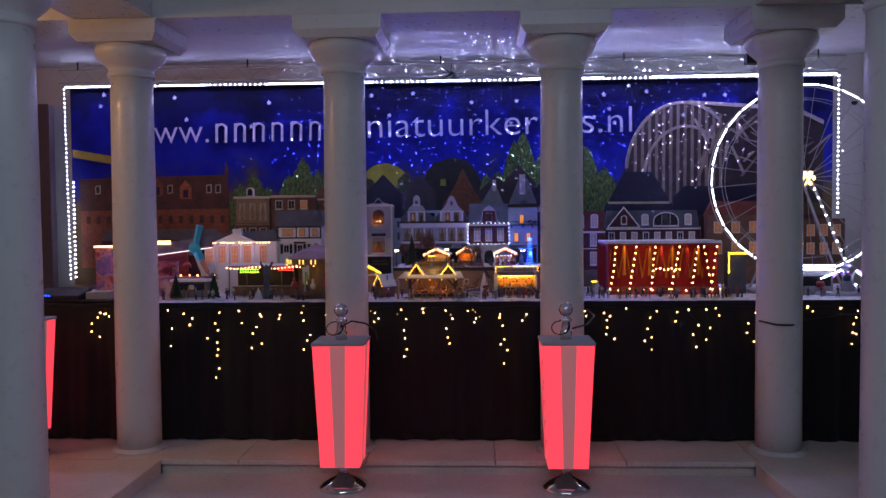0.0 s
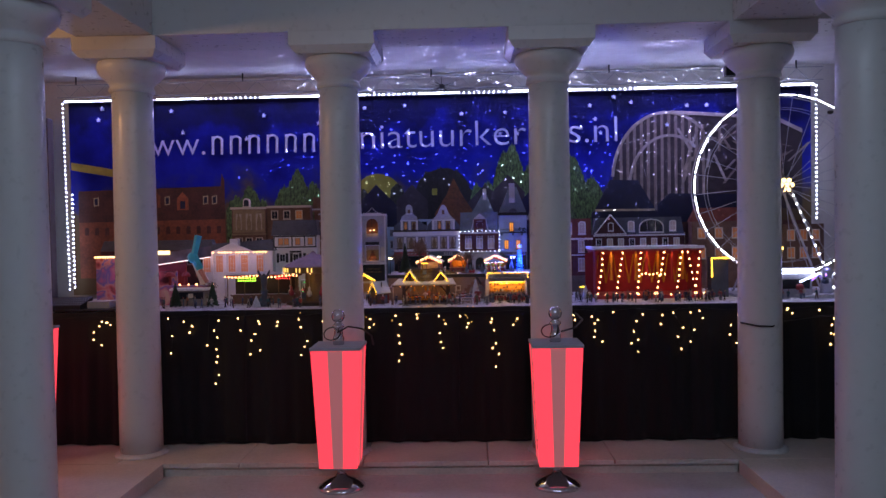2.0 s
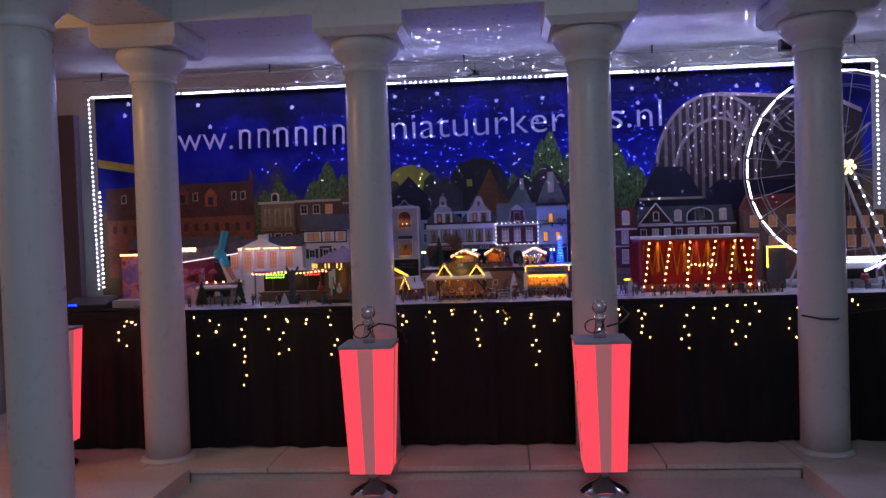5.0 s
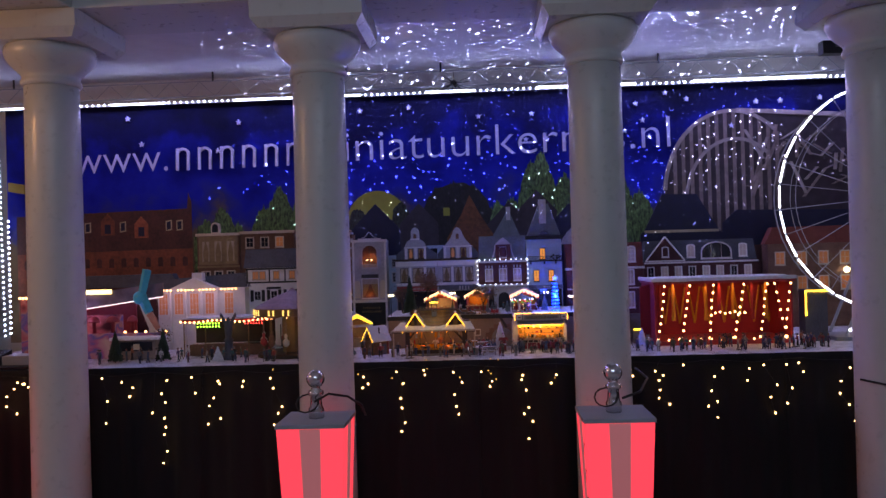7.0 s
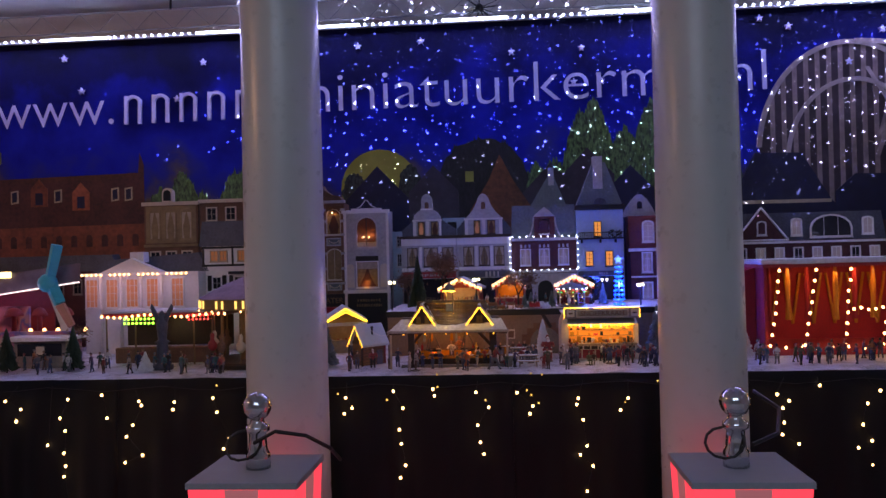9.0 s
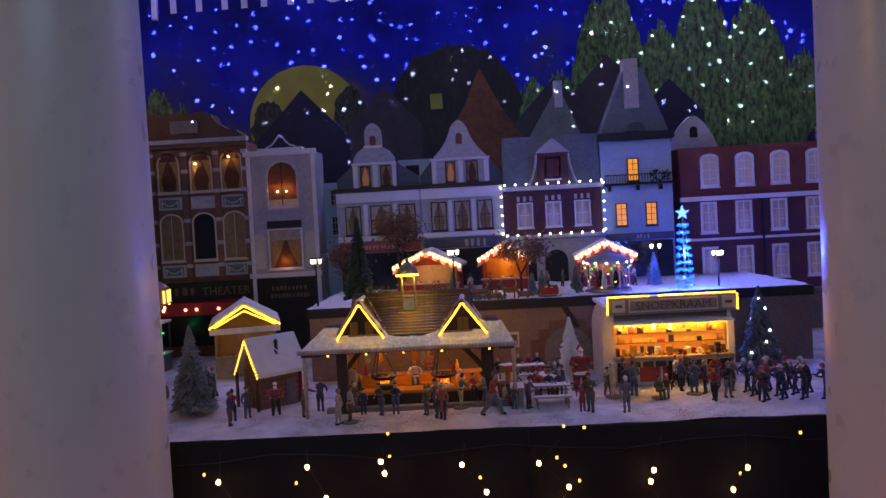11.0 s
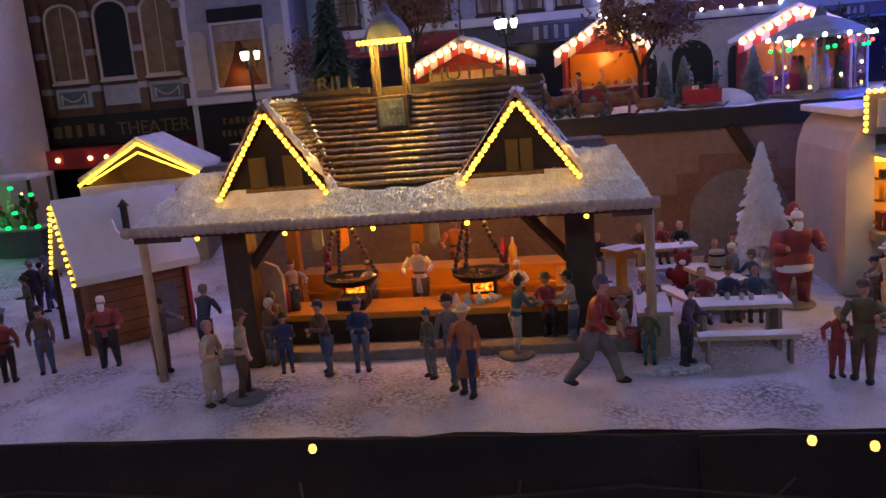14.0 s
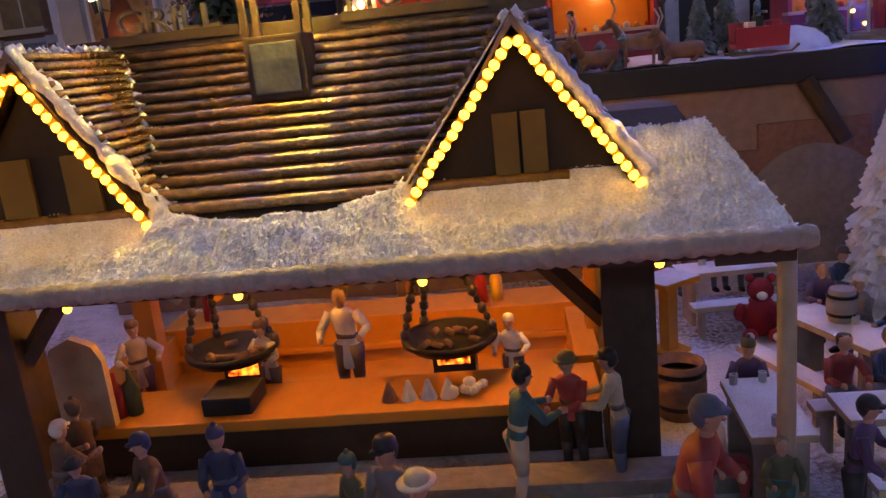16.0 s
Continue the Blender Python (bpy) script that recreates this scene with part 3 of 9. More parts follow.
print_shape("coaster_track", [(1.97, 2.185), (2.75, 2.12), (2.95, 2.02), (2.95, 2.05), (2.75, 2.15), (1.97, 2.208)], "pale timber")
print_shape("hip_roof", [(1.36, 1.0), (1.86, 1.0), (1.86, 1.44), (1.84, 1.465), (1.71, 1.685), (1.50, 1.69), (1.385, 1.465), (1.36, 1.44)], "navy", "dark hipped roof")
print_shape("eaves_line", [(1.385, 1.452), (1.84, 1.45), (1.84, 1.466), (1.385, 1.468)], "cream")
print_shape("hip_roof", [(1.86, 1.0), (2.7, 1.0), (2.7, 1.56), (1.95, 1.58), (1.86, 1.50)], "navy")
print_shape("brick_terrace", [(1.86, 1.0), (3.0, 1.0), (3.0, 1.36), (1.86, 1.36)], "dark brick")
for i in range(11):
    x = 1.95 + i * 0.095
    print_shape("terrace_window", [(x - 0.018, 1.20), (x + 0.018, 1.20), (x + 0.018, 1.28), (x - 0.018, 1.28)], "cream" if i % 3 else "moon")
print_shape("warning_tape", [(-2.665, 1.905), (-2.665, 1.845), (-2.22, 1.765), (-2.22, 1.825)], "tape", "yellow tape across the cloth")
# the writing across the sky, its first word as plain strokes
def sky_writing(text, x0, x1, z, tall):
    """Painted letters, stretched to a given width and height."""
    cu = bpy.data.curves.new("lettering", "FONT")
    cu.body, cu.size, cu.extrude, cu.offset = text, 1.0, 0.001, -0.011
    tmp = bpy.data.objects.new("tmp", cu)
    me = bpy.data.meshes.new_from_object(tmp)
    bpy.data.objects.remove(tmp)
    xs = [v.co.x for v in me.vertices]
    k = (x1 - x0) / (max(xs) - min(xs))
    for v in me.vertices:
        v.co = Vector(((v.co.x - min(xs)) * k if v.co.y < 9 else 0, v.co.y * tall / 0.50, v.co.z))
    me.materials.clear()
    me.materials.append(INK["script"])
    ob = new("lettering", me)
    ob.parent = cloth
    ob.matrix_basis = pose(x0, -0.042, z - BZ0, 90, 0, 0) @ pose(0, 0, 0, 0, 0, 0.55)


sky_writing("www.", -2.21, -1.60, 1.936, 0.135)
for k in range(6):
    sx, z = -1.56 + k * 0.143, 1.944 + 0.0014 * k
    print_shape("script_stroke", [(sx, z), (sx + 0.016, z), (sx + 0.019, z + 0.14), (sx + 0.003, z + 0.14)], "script")
    print_shape("script_stroke", [(sx + 0.07, z), (sx + 0.086, z), (sx + 0.089, z + 0.12), (sx + 0.073, z + 0.12)], "script")
    print_shape("script_stroke", disc(sx + 0.046, z + 0.10, 0.044, 10, 0, 180) + disc(sx + 0.046, z + 0.10, 0.029, 10, 0, 180)[::-1], "script")
sky_writing("miniatuurkermis.nl", -0.70, 1.555, 1.957, 0.140)
for i in range(26):
    sx, sz = rng.uniform(-2.5, 2.6), rng.uniform(2.0, 2.33)
    print_shape("star", [(sx + (0.018 if k % 2 == 0 else 0.007) * math.sin(k * math.pi / 5), sz + (0.018 if k % 2 == 0 else 0.007) * math.cos(k * math.pi / 5)) for k in range(10)], "script")

# truss above the cloth, and the ribbon of diodes round it
truss = thing("lighting_truss", (0, 6.0, 2.40), "thin grey ladder truss under the ceiling", "truss")
bm = bmesh.new()
for z in (0.005, 0.10):
    rod(bm, (-2.75, 0.03, z), (3.1, 0.03, z + 0.01), 0.0040, seg=8)
part("chord", bm, GREYTOP, truss)
bm = bmesh.new()
for i in range(60):
    x = -2.75 + i * 0.0975
    rod(bm, (x, 0.03, 0.006), (x + 0.0975, 0.03, 0.10) if i % 2 else (x + 0.0975, 0.03, 0.006), 0.0018, seg=6)
    rod(bm, (x, 0.03, 0.006 if i % 2 else 0.10), (x + 0.0975, 0.03, 0.10 if i % 2 else 0.006), 0.0018, seg=6)
part("lacing", bm, GREYTOP, truss)
for x in (-2.6, -1.3, 0.15, 1.5, 2.9):
    part("hanger", rod(bmesh.new(), (x, 0.03, 0.10), (x, 0.03, 0.16), 0.006), STEELDK, truss)
bm = bmesh.new()
for i in range(22):
    a = rng.uniform(0, 6.28)
    rod(bm, (0.23, 0.0, 0.02), (0.23 + 0.10 * math.cos(a), rng.uniform(-0.05, 0.05), 0.02 + 0.07 * math.sin(a)), 0.003, 0.001, 5)
ball(bm, (0.23, 0.0, 0.02), 0.022)
part("cable_knot", bm, BLACK, truss, "tangle of black cable ends")

ribbon = thing("light_ribbon", (0, 6.02, 0.9), "white diode ribbon framing the painted cloth", "light strip")
part("channel", boxes((BX0 - 0.03, BX1 + 0.03, -0.012, 0.0, 1.462, 1.478)), STEEL, ribbon)
for a, b, z in ((BX0, -2.2, 1.465), (-1.95, -1.60, 1.465), (-1.15, -0.35, 1.466), (0.05, 0.36, 1.468), (0.75, 1.35, 1.471), (1.70, 2.5, 1.473), (2.78, BX1, 1.474)):
    part("diode_strip", boxes((a, b, -0.022, -0.013, z - 0.0005, z + 0.0095), bevel=0.003), LEDW, ribbon)
beads("diode", ribbon, [(BX0 + 0.038 * i, -0.018, 1.469 + 0.003 * (i / 150)) for i in range(151)], 0.0062, LEDW)
beads("diode", ribbon, [(BX0 - 0.01 + 0.0004 * i, -0.03, 1.45 - 0.034 * i) for i in range(43)], 0.0060, LEDW)
beads("diode", ribbon, [(BX0 + 0.045, -0.03, 0.75 - 0.034 * i) for i in range(22)], 0.0070, LEDW)
beads("diode", ribbon, [(BX1 + 0.01, -0.03, 1.46 - 0.034 * i) for i in range(30)], 0.0075, LEDW)

# ---- terrace under the upper row of the model town ----
terrace = thing("terrace", (0.40, 5.245, 0.866), "raised snow-topped terrace with a brown wall and a dark fascia", "terrace")
part("retaining_wall", boxes((-0.53, 0.62, 0.0, 0.012, 0.0, 0.148)), TERRW, terrace, "brown printed stone wall")
part("fascia", boxes((-0.535, 0.625, -0.006, 0.014, 0.148, 0.170), bevel=0.001), BLACK, terrace)
part("end_wall", boxes((-0.53, -0.518, 0.012, 0.455, 0.0, 0.148)), TERRW, terrace)
part("deck", boxes((-0.53, 0.62, 0.012, 0.455, 0.13, 0.160)), DARKWOOD, terrace)
bm = bmesh.new()
gr = [[bm.verts.new((-0.535 + 1.16 * i / 70, -0.004 + 0.46 * j / 26, 0.171 + 0.004 * noise.noise(Vector((i * 0.4, j * 0.4, 1))))) for i in range(71)] for j in range(27)]
for j in range(26):
    for i in range(70):
        bm.faces.new((gr[j][i], gr[j][i + 1], gr[j + 1][i + 1], gr[j + 1][i]))
part("snow_cover", bm, SNOW, terrace, "white snow flock", True)
part("arch_surround", prism(bmesh.new(), [(-0.02, 0), (0.155, 0), (0.155, 0.075), (0.135, 0.075), (0.135, 0.098), (0.11, 0.098), (0.11, 0.118), (0.025, 0.118), (0.025, 0.098), (0.0, 0.098), (0.0, 0.075), (-0.02, 0.075)], -0.005, -0.0005), BROWNB, terrace, "dark stepped stone surround")
part("archway", prism(bmesh.new(), arch(0.012, 0.123, 0, 0.10, 0.055, 12), -0.0065, -0.0055), STONEK, terrace, "grey round archway")
ps = part("poster", boxes((-0.075, -0.045, -0.004, -0.0005, 0.06, 0.095)), CREAM, terrace)
part("picture", boxes((-0.071, -0.049, -0.0047, -0.0041, 0.064, 0.089)), BROWNB, ps, "dark brown picture")
part("timber", rod(bmesh.new(), (0.06, -0.004, 0.15), (0.09, -0.004, 0.10), 0.007), DARKWOOD, terrace)


class Facade:
    """One model house; places are given in the world and turned into its own."""

    def __init__(self, name, x0, x1, y, z0, z1, wall, label, depth=0.10, category="house"):
        self.o = Vector(((x0 + x1) / 2, y, z0))
        self.t = thing(name, self.o, label, category, "model houses of the town")
        self.x0, self.x1, self.z0, self.z1 = x0 - self.o.x, x1 - self.o.x, 0.0, z1 - z0
        part("wall", boxes((self.x0, self.x1, 0, depth, 0, self.z1), bevel=0.0012), wall, self.t)

    def bx(self, name, x0, x1, z0, z1, out, material, back=0.0005, label=""):
        o = self.o
        return part(name, boxes((x0 - o.x, x1 - o.x, -out, -back, z0 - o.z, z1 - o.z), bevel=0.0006), material, self.t, label)

    def shape(self, name, outline, out, material, back=0.0005, label=""):
        o = self.o
        return part(name, prism(bmesh.new(), [(x - o.x, z - o.z) for x, z in outline], -out, -back), material, self.t, label)

    def window(self, x0, x1, z0, z1, paint, glass, head=0.0, bars=(2, 3), f=0.004, curtain=None):
        """A frame with a sill, its pane and glazing bars."""
        o = self.o
        x0, x1, z0, z1 = x0 - o.x, x1 - o.x, z0 - o.z, z1 - o.z
        bm = bmesh.new()
        if head:
            outer, inner = arch(x0, x1, z0, z1, head), arch(x0 + f, x1 - f, z0 + f, z1 - f, head * 0.92)
        else:
            outer, inner = [(x0, z0), (x1, z0), (x1, z1), (x0, z1)], [(x0 + f, z0 + f), (x1 - f, z0 + f), (x1 - f, z1 - f), (x0 + f, z1 - f)]
        n = len(outer)
        rings = [[bm.verts.new((x, y, z)) for x, z in ring] for ring, y in ((outer, -0.0008), (outer, -0.006), (inner, -0.006), (inner, -0.0008))]
        for a, b in zip(rings, rings[1:]):
            for i in range(n):
                bm.faces.new((a[i], a[(i + 1) % n], b[(i + 1) % n], b[i]))
        box(bm, x0 - 0.002, x1 + 0.002, -0.009, -0.001, z0 - 0.004, z0)
        w = part("window", bm, paint, self.t)
        part("pane", prism(bmesh.new(), inner, -0.0018, -0.0009), glass, w)
        for i in range(1, bars[0]):
            x = x0 + (x1 - x0) * i / bars[0]
            part("glazing_bar", boxes((x - 0.0008, x + 0.0008, -0.0035, -0.002, z0 + f, z1 - f * (1.5 if head else 1))), paint, w)
        for i in range(1, bars[1]):
            z = z0 + (z1 - z0) * i / bars[1]
            part("glazing_bar", boxes((x0 + f, x1 - f, -0.0033, -0.0021, z - 0.0007, z + 0.0007)), paint, w)
        if curtain:
            bm = bmesh.new()
            c, h = (x0 + x1) / 2, z1 - f
            for s in (-1, 1):
                e = c + s * ((x1 - x0) / 2 - f)
                wd = (x1 - x0) / 2 - f
                fold = [(e - s * wd * q, z0 + f + (h - head * 0.7 - z0 - f) * g) for q, g in ((0.42, 0.0), (0.36, 0.12), (0.26, 0.26), (0.22, 0.38), (0.30, 0.50), (0.46, 0.64), (0.62, 0.80), (0.78, 0.92), (0.90, 1.0))]
                prism(bm, [(e, z0 + f)] + fold + [(e, h - head * 0.7)], -0.0032, -0.0022)
            part("curtain", bm, curtain, w)
        return w

    def bars(self, x0, x1, z0, z1, n, material, rng, out=0.006):
        """Writing too small to read: plain upright strokes."""
        o = self.o
        bm = bmesh.new()
        w = (x1 - x0) / n
        for i in range(n):
            a = x0 + w * i + w * 0.15 - o.x
            box(bm, a, a + w * rng.uniform(0.35, 0.7), -out, -out + 0.003, z0 - o.z, z0 - o.z + (z1 - z0) * rng.uniform(0.8, 1))
        return part("lettering", bm, material, self.t)


def words(name, text, size, material, parent, m, depth=0.002):
    cu = bpy.data.curves.new(name, "FONT")
    cu.body, cu.size, cu.extrude, cu.align_x = text, size, depth, "CENTER"
    tmp = bpy.data.objects.new("tmp", cu)
    me = bpy.data.meshes.new_from_object(tmp)
    bpy.data.objects.remove(tmp)
    me.materials.clear()
    me.materials.append(material)
    ob = new(name, me)
    ob.parent, ob.matrix_basis = parent, m
    return ob


GOLD = mat("gold letters", (0.17, 0.11, 0.045), 0.5, grain=60, vary=0.2)
PALEL = mat("pale letters", (0.42, 0.40, 0.38), 0.6, grain=60, vary=0.15)
GRAPE = mat("shop red", (0.30, 0.03, 0.04), 0.5, grain=50, vary=0.25)
rng = random.Random(11)

# theatre
h = Facade("theatre", -0.705, -0.385, 5.70, 0.868, 1.490, BROWNB, "brown brick model theatre with tall arched windows", 0.12, "theatre")
for x, dark in ((-0.617, False), (-0.521, True), (-0.431, False)):
    h.window(x - 0.033, x + 0.033, 1.350, 1.466, CREAM, RUST, 0.03, (1, 1), 0.004, GILT)
    h.window(x - 0.035, x + 0.035, 1.150, 1.290, CREAM, DARKGLASS if dark else ROOM, 0.026, (1, 1) if dark else (2, 1), 0.004)
    for z in (1.301, 1.103):
        h.bx("panel", x - 0.035, x + 0.035, z, z + 0.036, 0.004, GREYW)
        if dark:
            continue
        o = h.o
        h.bx("panel_field", x - 0.028, x + 0.028, z + 0.006, z + 0.030, 0.0052, SLATEG, 0.0042)
        part("swag", rope(bmesh.new(), [(x - o.x + 0.022 * k / 4, -0.0065, z - o.z + 0.024 - 0.012 * (1 - (k / 4) ** 2)) for k in range(-4, 5)], 0.0014, 5), CREAM, h.t)
        for q in (-0.023, 0.023):
            h.bx("swag_drop", x + q - 0.0016, x + q + 0.0016, z + 0.008, z + 0.026, 0.0066, CREAM, 0.0054)
    h.shape("arch_hood", arch(x - 0.040, x + 0.040, 1.455, 1.476, 0.018), 0.006, BROWNB)
beads("room_lamp", h.t, [(x - h.o.x, -0.006, z - h.o.z) for x, z in ((-0.536, 1.432), (-0.437, 1.448))], 0.0034, LAMPW, "small lamp in the room")
# added lamp outside each pane, in place of light within the room
for x, z, e in ((-0.534, 1.426, 0.010), (-0.435, 1.440, 0.012)):
    lamp("room_glow", "POINT", (x, 5.684, z), e, (1.0, 0.50, 0.12), 0.003)
for x in (-0.667, -0.569, -0.475, -0.391):
    h.bx("pilaster", x - 0.008, x + 0.008, 1.09, 1.475, 0.009, BROWNB)
    for z in (1.13, 1.195, 1.262, 1.345, 1.405, 1.455):
        h.bx("quoin", x - 0.009, x + 0.009, z, z + 0.011, 0.0105, GREYW)
h.bx("cornice", -0.712, -0.380, 1.478, 1.490, 0.016, BROWNB)
h.bx("cornice", -0.716, -0.376, 1.4905, 1.502, 0.024, GREYW)
h.shape("mansard", [(-0.712, 1.503), (-0.390, 1.503), (-0.402, 1.520), (-0.440, 1.530), (-0.468, 1.548), (-0.480, 1.572), (-0.500, 1.580), (-0.600, 1.578), (-0.712, 1.584)], 0.010, BROWNB, -0.06, "dark curved mansard roof")
h.shape("mansard_window", [(-0.600, 1.520), (-0.520, 1.520), (-0.520, 1.556), (-0.600, 1.556)], 0.014, GREYWOOD, 0.0105)
h.bx("sign_board", -0.705, -0.388, 1.035, 1.088, 0.012, BLACK)
words("lettering", "THEATER", 0.034, GOLD, h.t, pose(-0.465 - h.o.x, -0.0125, 1.048 - h.o.z, 90), 0.001)
h.bars(-0.69, -0.55, 1.05, 1.074, 6, GOLD, rng, 0.015)
h.bx("marquee", -0.708, -0.39, 0.995, 1.03, 0.055, REDCLOTH)
h.bx("foyer", -0.70, -0.39, 0.90, 0.99, 0.004, DARKGLASS, label="dark theatre foyer glass")
beads("marquee_bulb", h.t, [(-0.70 + 0.032 * i - h.o.x, -0.058, 1.012 - h.o.z) for i in range(10) if i % 5 not in (1, 3)], 0.0045, BULBW)

# tall white shop house
h = Facade("shop_house", -0.387, -0.185, 5.695, 0.868, 1.450, GREYW, "tall white model house with an arched lit window", 0.12)
cx = -0.284
h.bx("cornice", -0.392, -0.180, 1.442, 1.456, 0.014, WHITE)
h.bx("parapet", -0.350, -0.218, 1.4565, 1.463, 0.010, WHITE, -0.02)
part("crest", rope(bmesh.new(), [(cx + p - h.o.x, 0.004, z - h.o.z) for p, z in ((-0.042, 1.466), (-0.026, 1.472), (-0.014, 1.486), (-0.004, 1.500), (0.006, 1.498), (0.014, 1.484), (0.026, 1.472), (0.044, 1.466))], 0.0022, 6), GREYW, h.t, "thin scrolled crest")
h.window(cx - 0.048, cx + 0.048, 1.288, 1.428, GREYW, RUST, 0.045, (1, 1), 0.006)
h.bx("mullion", cx - 0.003, cx + 0.001, 1.300, 1.424, 0.004, BLACK, 0.002)
h.bx("net_curtain", cx - 0.042, cx + 0.042, 1.294, 1.314, 0.0035, CURTAIN, 0.002)
beads("room_lamp", h.t, [(x - h.o.x, -0.005, 1.337 - h.o.z) for x in (cx - 0.014, cx + 0.012)], 0.0030, LAMPW, "small lamp in the room")
# lamps added before the shop panes too, standing in for lit rooms
for x in (cx - 0.016, cx + 0.014):
    lamp("room_glow", "POINT", (x, 5.678, 1.345), 0.024, (1.0, 0.42, 0.08), 0.003)
lamp("room_glow", "POINT", (cx - 0.002, 5.678, 1.135), 0.020, (1.0, 0.40, 0.08), 0.003)
h.bx("blind_box", cx - 0.050, cx + 0.050, 1.231, 1.253, 0.010, BLACK)
h.window(cx - 0.050, cx + 0.050, 1.113, 1.230, WHITE, RUST, 0, (1, 1), 0.004)
h.bx("blind", cx - 0.045, cx + 0.045, 1.196, 1.225, 0.004, CURTAIN, 0.002)
for s in (-1, 1):
    h.shape("drape", [(cx + s * 0.045, 1.118), (cx + s * 0.045, 1.1955), (cx + s * 0.004, 1.1955), (cx + s * 0.014, 1.165), (cx + s * 0.029, 1.135), (cx + s * 0.038, 1.118)], 0.0042, GILT, 0.003)
for x in (-0.361, -0.209):
    h.shape("arched_panel", arch(x - 0.018, x + 0.018, 1.115, 1.218, 0.014), 0.003, CREAM)
h.bx("ledge", -0.391, -0.181, 1.090, 1.103, 0.014, WHITE)
h.bx("shop_front", -0.378, -0.192, 0.872, 1.088, 0.004, BLACK)
h.bars(cx - 0.048, cx + 0.058, 1.052, 1.064, 9, GOLD, rng, 0.008)
h.bars(cx - 0.052, cx + 0.066, 1.030, 1.042, 11, GOLD, rng, 0.008)
for x in (-0.3805, -0.1915):
    h.bx("corner_pilaster", x - 0.0055, x + 0.0055, 0.872, 1.441, 0.005, WHITE)

# blue-grey house in the alley
h = Facade("alley_house", -0.200, -0.118, 5.80, 0.87, 1.36, BLUEW, "narrow blue-grey model house in a dark alley", 0.06)
h.window(-0.166, -0.142, 1.20, 1.26, GREYW, DARKGLASS)
h.window(-0.166, -0.142, 1.29, 1.34, GREYW, DARKGLASS)


def gabled(x0, x1, cx, half, outline, uppers, lowers, sign, label):
    """A low white house with a shaped gable; outline gives the right half of the gable upwards from the ledge."""
    h = Facade("gabled_house", x0, x1, 5.70, 1.032, 1.318, GREYW, label, 0.12)
    h.bx("cornice", x0 - 0.004, x1 + 0.002, 1.322, 1.334, 0.014, DARKWOOD)
    h.bx("frieze", x0, x1, 1.292, 1.3215, 0.006, WHITE)
    up = [(half, 1.3345), (half, 1.402)] + outline
    h.shape("gable", [(cx + p, z) for p, z in up] + [(cx - p, z) for p, z in reversed(up)], 0.0, GREYW, -0.03)
    h.bx("gable_ledge", cx - half - 0.004, cx + half + 0.004, 1.399, 1.406, 0.008, WHITE)
    top = outline[-1][1]
    h.shape("attic_niche", arch(cx - 0.009, cx + 0.009, top - 0.068, top - 0.036, 0.009), 0.003, BROWNB)
    for k, (a, b) in enumerate(uppers):
        h.window(a, b, 1.337, 1.396, DARKWOOD, RUST if k else WIND, 0, (2, 2) if k else (1, 1), 0.003, GILT)
    edges = [cx - half + 0.006] + [(p[1] + q[0]) / 2 for p, q in zip(uppers, uppers[1:])] + [cx + half - 0.006]
    for x in edges:
        h.bx("post", x - 0.007, x + 0.007, 1.335, 1.398, 0.006, WHITE)
    for a, b in lowers:
        h.window(a, b, 1.199, 1.282, DARKWOOD, ROOM, 0, (2, 2), 0.003, CURTAIN)
    for p, q in zip(lowers, lowers[1:]):
        h.bx("pier", (p[1] + q[0]) / 2 - 0.006, (p[1] + q[0]) / 2 + 0.006, 1.196, 1.286, 0.005, WHITE)
    h.bx("belt", x0, x1, 1.180, 1.194, 0.010, WHITE)
    h.bx("shop_front", x0 + 0.006, x1 - 0.006, 1.034, 1.145, 0.003, DARKGLASS)
    h.bx("sign_board", x0 + 0.004, x1 - 0.004, 1.148, 1.176, 0.010, GRAPE if sign else SLATE)
    if sign:
        h.bars(cx - 0.05, cx + 0.05, 1.156, 1.168, 9, PALEL, rng, 0.0125)
    else:
        h.bars(cx + 0.0, cx + 0.07, 1.150, 1.174, 4, PALEL, rng, 0.0135)
    part("roof", prism(bmesh.new(), [(x0 - h.o.x, 0.298), (x1 - h.o.x, 0.298), (x1 - h.o.x, 0.33), (cx + half - h.o.x, 0.375), (cx - half - h.o.x, 0.375), (x0 - h.o.x, 0.33)], 0.035, 0.11), SLATE, h.t)
    return h


h = gabled(-0.131, 0.112, -0.015, 0.061, [(0.058, 1.420), (0.048, 1.436), (0.034, 1.446), (0.024, 1.450), (0.024, 1.486), (0.022, 1.500), (0.015, 1.512), (0.006, 1.518), (0.0, 1.519)], ((-0.056, -0.026), (0.002, 0.037)), ((-0.106, -0.060), (-0.033, 0.029), (0.050, 0.098)), True, "white bell-gabled model house with a square-necked gable")
h.bx("gable_neck_ledge", -0.042, 0.012, 1.448, 1.4545, 0.006, WHITE)
h.bx("link_wall", 0.050, 0.150, 1.3345, 1.412, -0.045, BLUEW, -0.10, "low blue-grey wall between the gables")
h.bx("link_window", 0.072, 0.112, 1.345, 1.395, -0.0435, DARKGLASS, -0.0449)
gabled(0.114, 0.351, 0.233, 0.081, [(0.074, 1.412), (0.056, 1.430), (0.040, 1.452), (0.028, 1.478), (0.024, 1.492), (0.016, 1.504), (0.008, 1.511), (0.0, 1.513)], ((0.190, 0.219), (0.249, 0.284)), ((0.142, 0.188), (0.210, 0.256), (0.275, 0.320)), False, "white bell-gabled model shop with dark shop front")

